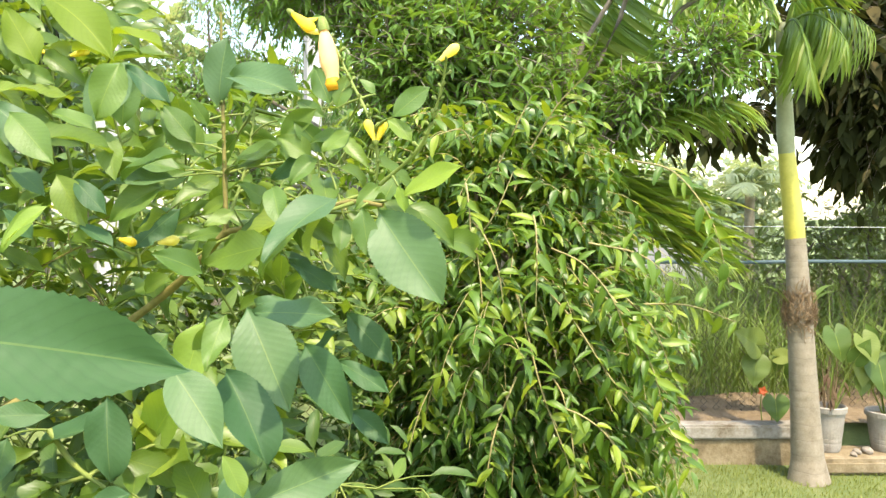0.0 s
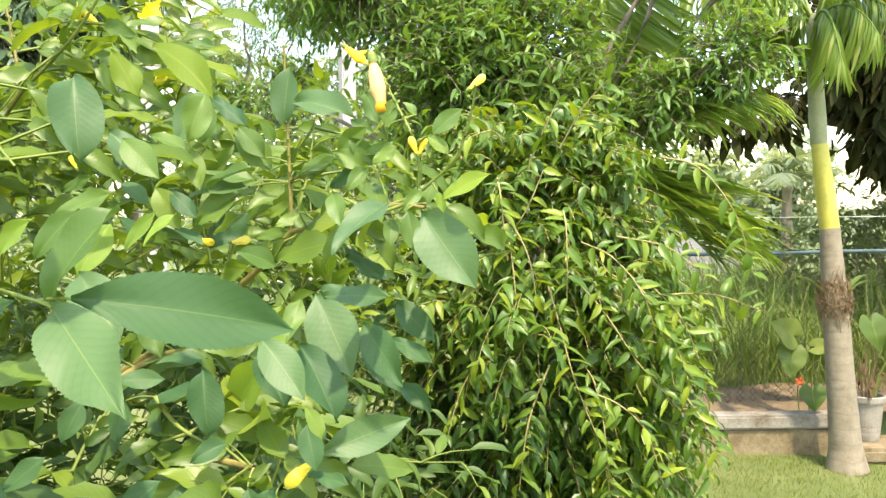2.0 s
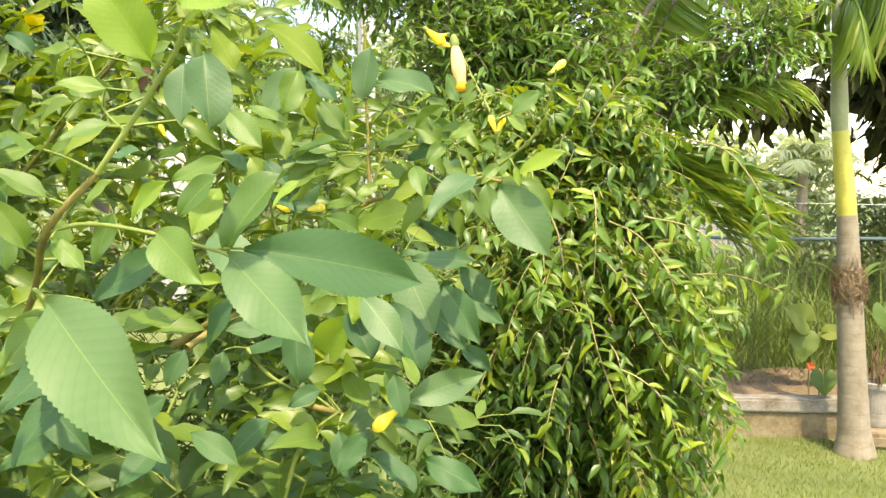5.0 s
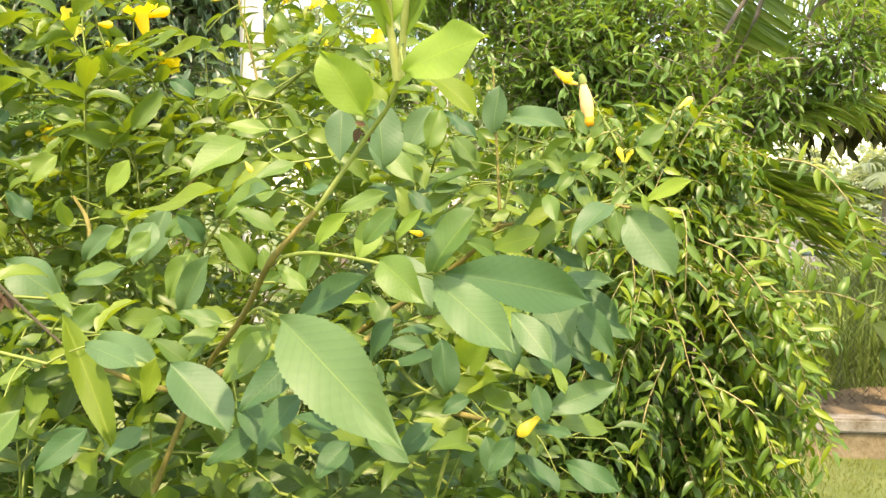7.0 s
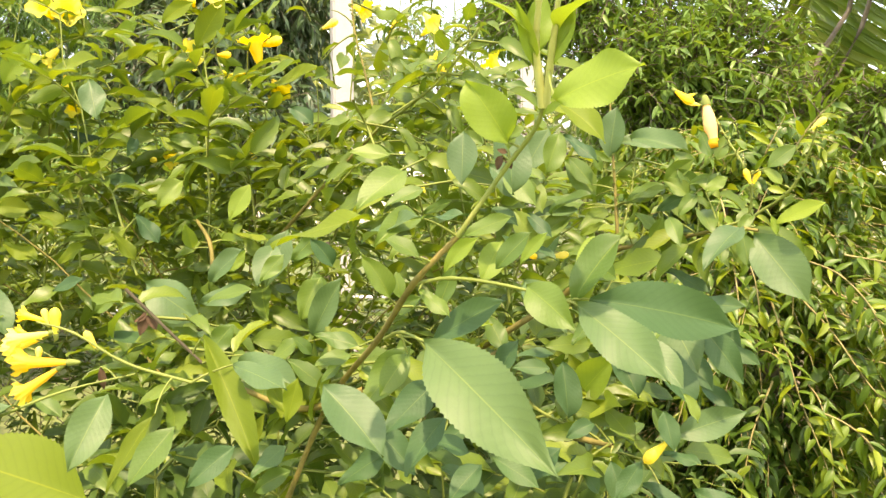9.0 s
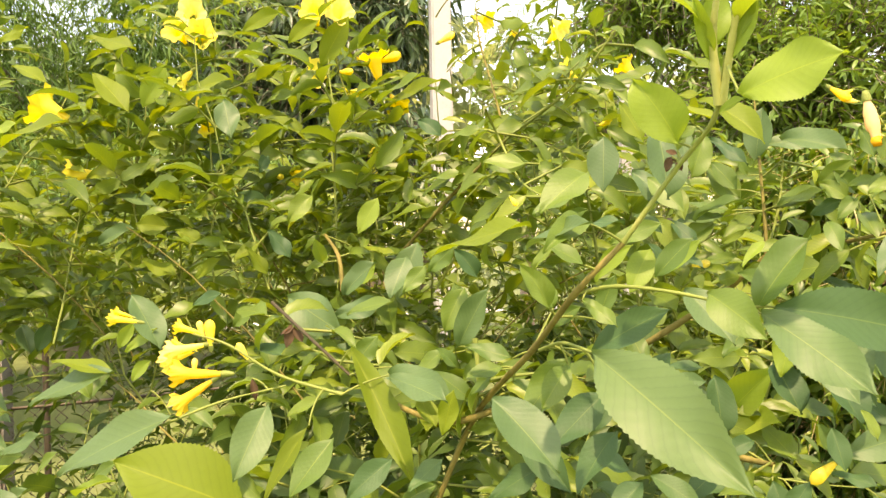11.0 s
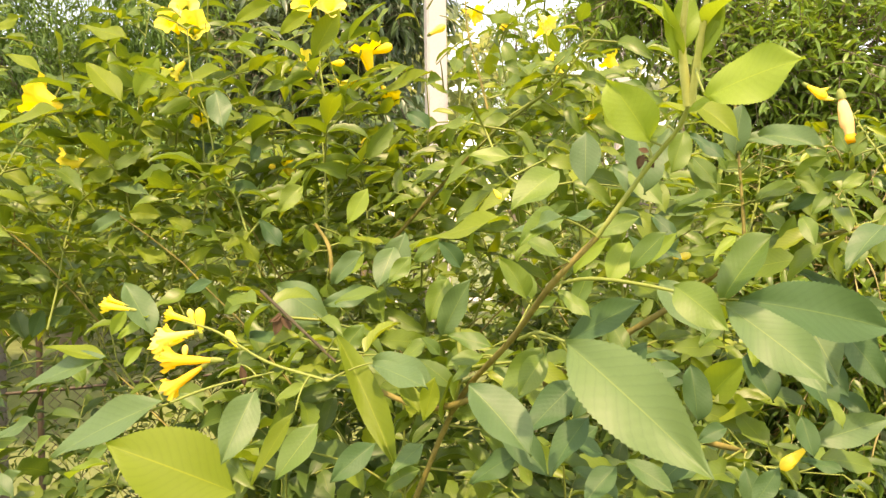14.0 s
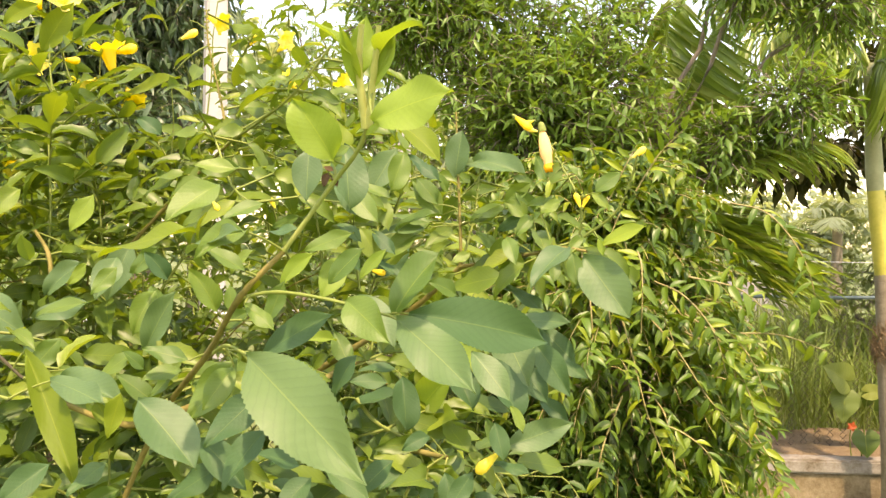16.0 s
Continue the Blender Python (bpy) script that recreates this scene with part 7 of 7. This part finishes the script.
# ---- pots, stones and small plants by the palm ----
def heart_blade(steps=16, half=5):
    """A heart-shaped blade of unit length along +x with its stalk at the notch."""
    t = np.linspace(0, 1, steps + 1)
    s = np.linspace(-1, 1, 2 * half + 1)
    tt, ss = np.meshgrid(t, s, indexing="ij")
    w = np.interp(t, (0, 0.1, 0.25, 0.42, 0.6, 0.78, 0.92, 1), (0.3, 0.42, 0.47, 0.42, 0.31, 0.18, 0.07, 0.006))
    y = ss * w[:, None]
    x = tt - 0.34 * (1 - tt) ** 2.5 * np.sin(math.pi * 0.72 * np.abs(ss) ** 0.8)
    z = 0.3 * np.abs(y) - 0.22 * tt ** 2 - 0.25 * y ** 2 + 0.012 * np.sin(tt * 14)
    v = np.stack([x, y, z], -1).reshape(-1, 3)
    k = len(s)
    f = [(i * k + j, (i + 1) * k + j, (i + 1) * k + j + 1, i * k + j + 1) for i in range(steps) for j in range(k - 1)]
    return v, np.array(f), np.stack([tt, ss / 2 + 0.5], -1).reshape(-1, 2)


HEART = heart_blade()
heart_mesh = mesh_from("leaf", *HEART[:2], HEART_LEAF, HEART[2])


def heart_leaf(plant, root, at, tip, face, width=1.0):
    """A heart leaf on its stalk."""
    L = (Vector(tip) - Vector(at)).length
    part("leaf", heart_mesh, plant, frame_to(at, tip, face) @ Matrix.Diagonal((L, L * width, L, 1)))
    part("stalk", mesh_from("stalk", *tube(bow(root, at, 0.02, 0.01, 7), np.linspace(0.005, 0.003, 7), 5), GREEN_STEM), plant)


def pot(x, y, z, r, h, label):
    p = thing("flower_pot", (x, y, z), label, "flower pot", "pots by the palm")
    prof = [(0.0, 0.0), (r * 0.68, 0.0), (r * 0.72, 0.01)]
    for k in range(3):
        b = 0.08 + 0.11 * k
        prof += [(r * (0.72 + 0.26 * b), h * b), (r * (0.745 + 0.26 * b), h * (b + 0.05)), (r * (0.73 + 0.26 * (b + 0.1)), h * (b + 0.1))]
    prof += [(r * 0.96, h * 0.86), (r * 1.06, h * 0.87), (r * 1.08, h * 0.98), (r * 1.0, h), (r * 0.94, h * 0.98), (r * 0.88, h * 0.85)]
    part("body", mesh_from("body", *lathe(prof), POT_CLAY, None, False), p, pose(x, y, z))
    part("compost", mesh_from("compost", *lathe([(0.0, h * 0.87), (r * 0.5, h * 0.88), (r * 0.9, h * 0.86)], 20), SOIL), p, pose(x, y, z), "dark potting soil")
    return p


def pot_plant(x, y, z, leaves, label, name="heart_leaf_plant"):
    pl = thing(name, (x, y, z), label, "plant", "heart-leaved plants by the palm")
    for dx, dz, length, way, w in leaves:
        length, w = length * 1.2, w * 1.12
        a = radians(way)
        at = Vector((x + dx, y - 0.05 + 0.06 * math.sin(dx * 40), z + dz))
        tip = at + Vector((math.sin(a) * length * 0.6, -0.35 * length, math.cos(a) * length * 0.75))
        heart_leaf(pl, (x + dx * 0.15, y, z), at, tip, (0.25 * math.sin(a), -0.85, 0.45), w)
    return pl


def stone(x, y, z, r, label="small rounded grey stone beside the kerb"):
    bm = bmesh.new()
    bmesh.ops.create_icosphere(bm, subdivisions=3, radius=1)
    for v in bm.verts:
        k = 1 + 0.22 * noise.noise(v.co * 1.3 + Vector((x * 9, y * 7, 0)))
        v.co = Vector((v.co.x * r * k, v.co.y * r * 0.8 * k, max(v.co.z, -0.5) * r * 0.7 * k))
    ob = new("stone", bm_mesh("stone", bm, STONE, True))
    ob.matrix_basis = pose(x, y, z + r * 0.33, 0, 0, x * 300 % 360)
    tagged(ob, label, "stone", "stones by the pots")


PY = 4.58
LEDGE = 0.085


def build_ledge():
    k = new("ledge", box("ledge", (1.7, 0.3, LEDGE), KERB_FACE, 0.02))
    k.matrix_basis = pose(2.74, 4.58, LEDGE / 2 - 0.002, 0, 0, 3)
    tagged(k, "low brown earth-stained ledge under the pots", "ledge", kind="structure")


build_ledge()
pot(2.01, PY, LEDGE, 0.088, 0.25, "ribbed pale grey cement flower pot with a small plant")
pot(2.34, PY + 0.02, LEDGE, 0.11, 0.22, "ribbed pale grey cement flower pot beside the stones")
pot_plant(2.01, PY, 0.29, [(0.1, 0.32, 0.13, 30, 0.9), (0.02, 0.44, 0.16, 165, 1.0), (0.14, 0.42, 0.15, 150, 1.0), (0.17, 0.28, 0.13, 190, 0.9)], "yellow-green heart-leaved plant in a cement pot")
pot_plant(2.34, PY + 0.02, 0.27, [(-0.08, 0.3, 0.18, 170, 1.0), (0.06, 0.36, 0.17, 150, 1.0), (-0.02, 0.44, 0.14, 20, 0.9), (-0.14, 0.24, 0.13, 200, 0.9), (0.1, 0.2, 0.15, 120, 1.0), (-0.1, 0.42, 0.12, -30, 0.8), (0.0, 0.16, 0.14, 175, 0.9)], "yellow and green heart-leaved plant in a cement pot")
pot_plant(1.82, 4.86, 0.2, [(-0.11, 0.42, 0.2, -60, 1.05), (-0.11, 0.32, 0.15, -165, 1.1), (0.05, 0.3, 0.16, 20, 0.9), (0.0, 0.36, 0.13, 80, 0.9)], "green heart-leaved plant in the soil bed behind the kerb")
pot_plant(1.75, 4.69, 0.2, [(-0.03, 0.155, 0.115, 178, 1.3)], "single yellow-green heart leaf growing against the kerb")
for x, y, z, r in ((2.14, 4.52, LEDGE, 0.026), (2.2, 4.53, LEDGE, 0.034), (2.1, 4.47, LEDGE, 0.022), (0.8, 4.9, 0.205, 0.04), (1.3, 5.0, 0.21, 0.03)):
    stone(x, y, z, r)


def build_dry_tuft(x, y, z):
    """Withered brown stalks standing and drooping in a pot."""
    tuft = thing("dry_plant", (x, y, z), "withered reddish-brown stalks in the cement pot", "plant")
    for k in range(26):
        a, out, h = rng.uniform(0, 2 * math.pi), rng.uniform(0.02, 0.085), rng.uniform(0.1, 0.34)
        end = (x + out * math.cos(a), y + out * math.sin(a), z + h)
        part("stalk", mesh_from("stalk", *tube(bow((x + 0.02 * math.cos(a), y + 0.02 * math.sin(a), z), end, 0.03, rng.uniform(-0.02, 0.02), 6), np.linspace(0.0028, 0.0012, 6), 4), ROOTS), tuft)
    v, f, uv = blade(6, 1, lance, 0.2, 0.5, 1.3)
    me = mesh_from("leaf", v, f, DRY_LEAF, uv)
    for k in range(14):
        a = rng.uniform(0, 2 * math.pi)
        at = Vector((x + 0.05 * math.cos(a), y + 0.05 * math.sin(a), z + rng.uniform(0.05, 0.24)))
        way = Vector((math.cos(a), math.sin(a), rng.uniform(-0.9, 0.3)))
        part("leaf", me, tuft, frame_to(at, at + way, (0, -0.3, 1)) @ Matrix.Scale(rng.uniform(0.06, 0.1), 4))


build_dry_tuft(2.01, PY, 0.3)


def build_red_flower(x, y, z):
    fl = thing("red_flower", (x, y, z), "small red waxy flower on a stalk in the soil bed", "flower")
    part("stalk", mesh_from("stalk", *tube(bow((x, y, z), (x - 0.02, y - 0.05, z + 0.19), 0.02, 0.01, 7), np.linspace(0.004, 0.0025, 7), 5), GREEN_STEM), fl)
    v, f, uv = HEART
    me = mesh_from("petal", v, f, RED_PETAL, uv)
    for a in (-50, 20, 95, 160, 240):
        w = Vector((math.sin(radians(a)), -0.3, math.cos(radians(a)))) * 0.028
        at = Vector((x - 0.02, y - 0.05, z + 0.19))
        part("petal", me, fl, frame_to(at, at + w, (0, -1, 0.2)) @ Matrix.Scale(0.03, 4))


build_red_flower(1.7, 4.72, 0.2)


def build_root_tuft():
    """An epiphyte tied to the palm: a mat of dry roots with a few strap leaves."""
    c = np.array([1.795 - 0.068, 4.3, 0.885])
    tuft = thing("epiphyte", c, "dry brown root mat with strap leaves tied round the palm", "plant")
    pieces = []
    for _ in range(420):
        a, z = rng.uniform(0, 2 * math.pi), rng.normal(0, 0.058)
        da, r = rng.normal(0, 0.8), 0.064 + abs(rng.normal(0, 0.007)) + 0.014 * max(0, 1 - abs(z) / 0.07)
        k = np.linspace(0, 1, 6)
        ang = a + da * k
        rr = r + 0.006 * np.sin(k * 5 + a * 3)
        p = c + np.stack([rr * np.cos(ang), rr * np.sin(ang), z + rng.normal(0, 0.05) * k + 0.012 * np.sin(k * 7 + z * 90)], -1)
        pieces.append(tube(p, np.linspace(0.0022, 0.0012, 6), 3))
    part("root_mat", mesh_from("root_mat", *join(pieces), ROOTS), tuft, None, "", "stuff")
    v, f, uv = blade(10, 1, lance, 0.16, 0.4, 1.1)
    for az, L, lift in ((75, 0.2, 1.6), (255, 0.2, 1.6), (110, 0.14, 1.8)):
        a = radians(az)
        at = Vector(c) + Vector((math.sin(a) * 0.06, math.cos(a) * 0.06, 0.03))
        tip = at + Vector((math.sin(a), math.cos(a), lift)).normalized() * L
        part("leaf", mesh_from("leaf", v, f, HEART_LEAF, uv), tuft, frame_to(at, tip, (0, -0.2, 1)) @ Matrix.Scale(L, 4))


build_root_tuft()


# ---- a low tiled shed beyond the bank ----
def build_shed(x, y, z):
    s = thing("shed", (x, y, z), "small low shed with a grey-brown tiled roof beyond the tall grass", "shed")
    part("wall", box("wall", (0.75, 1.6, 1.2), PLASTER, 0.02), s, pose(x, y, z + 0.6))
    tile = box("tile", (0.2, 0.24, 0.025), ROOF_TILE, 0.006)
    for side in (-1, 1):
        for i in range(5):
            for j in range(5):
                part("tile", tile, s, pose(x - 0.42 + 0.21 * i, y + side * (0.95 - 0.2 * j), z + 1.24 + 0.11 * j + 0.004 * (i % 2), -side * 28))


build_shed(3.0, 13.0, -0.88)
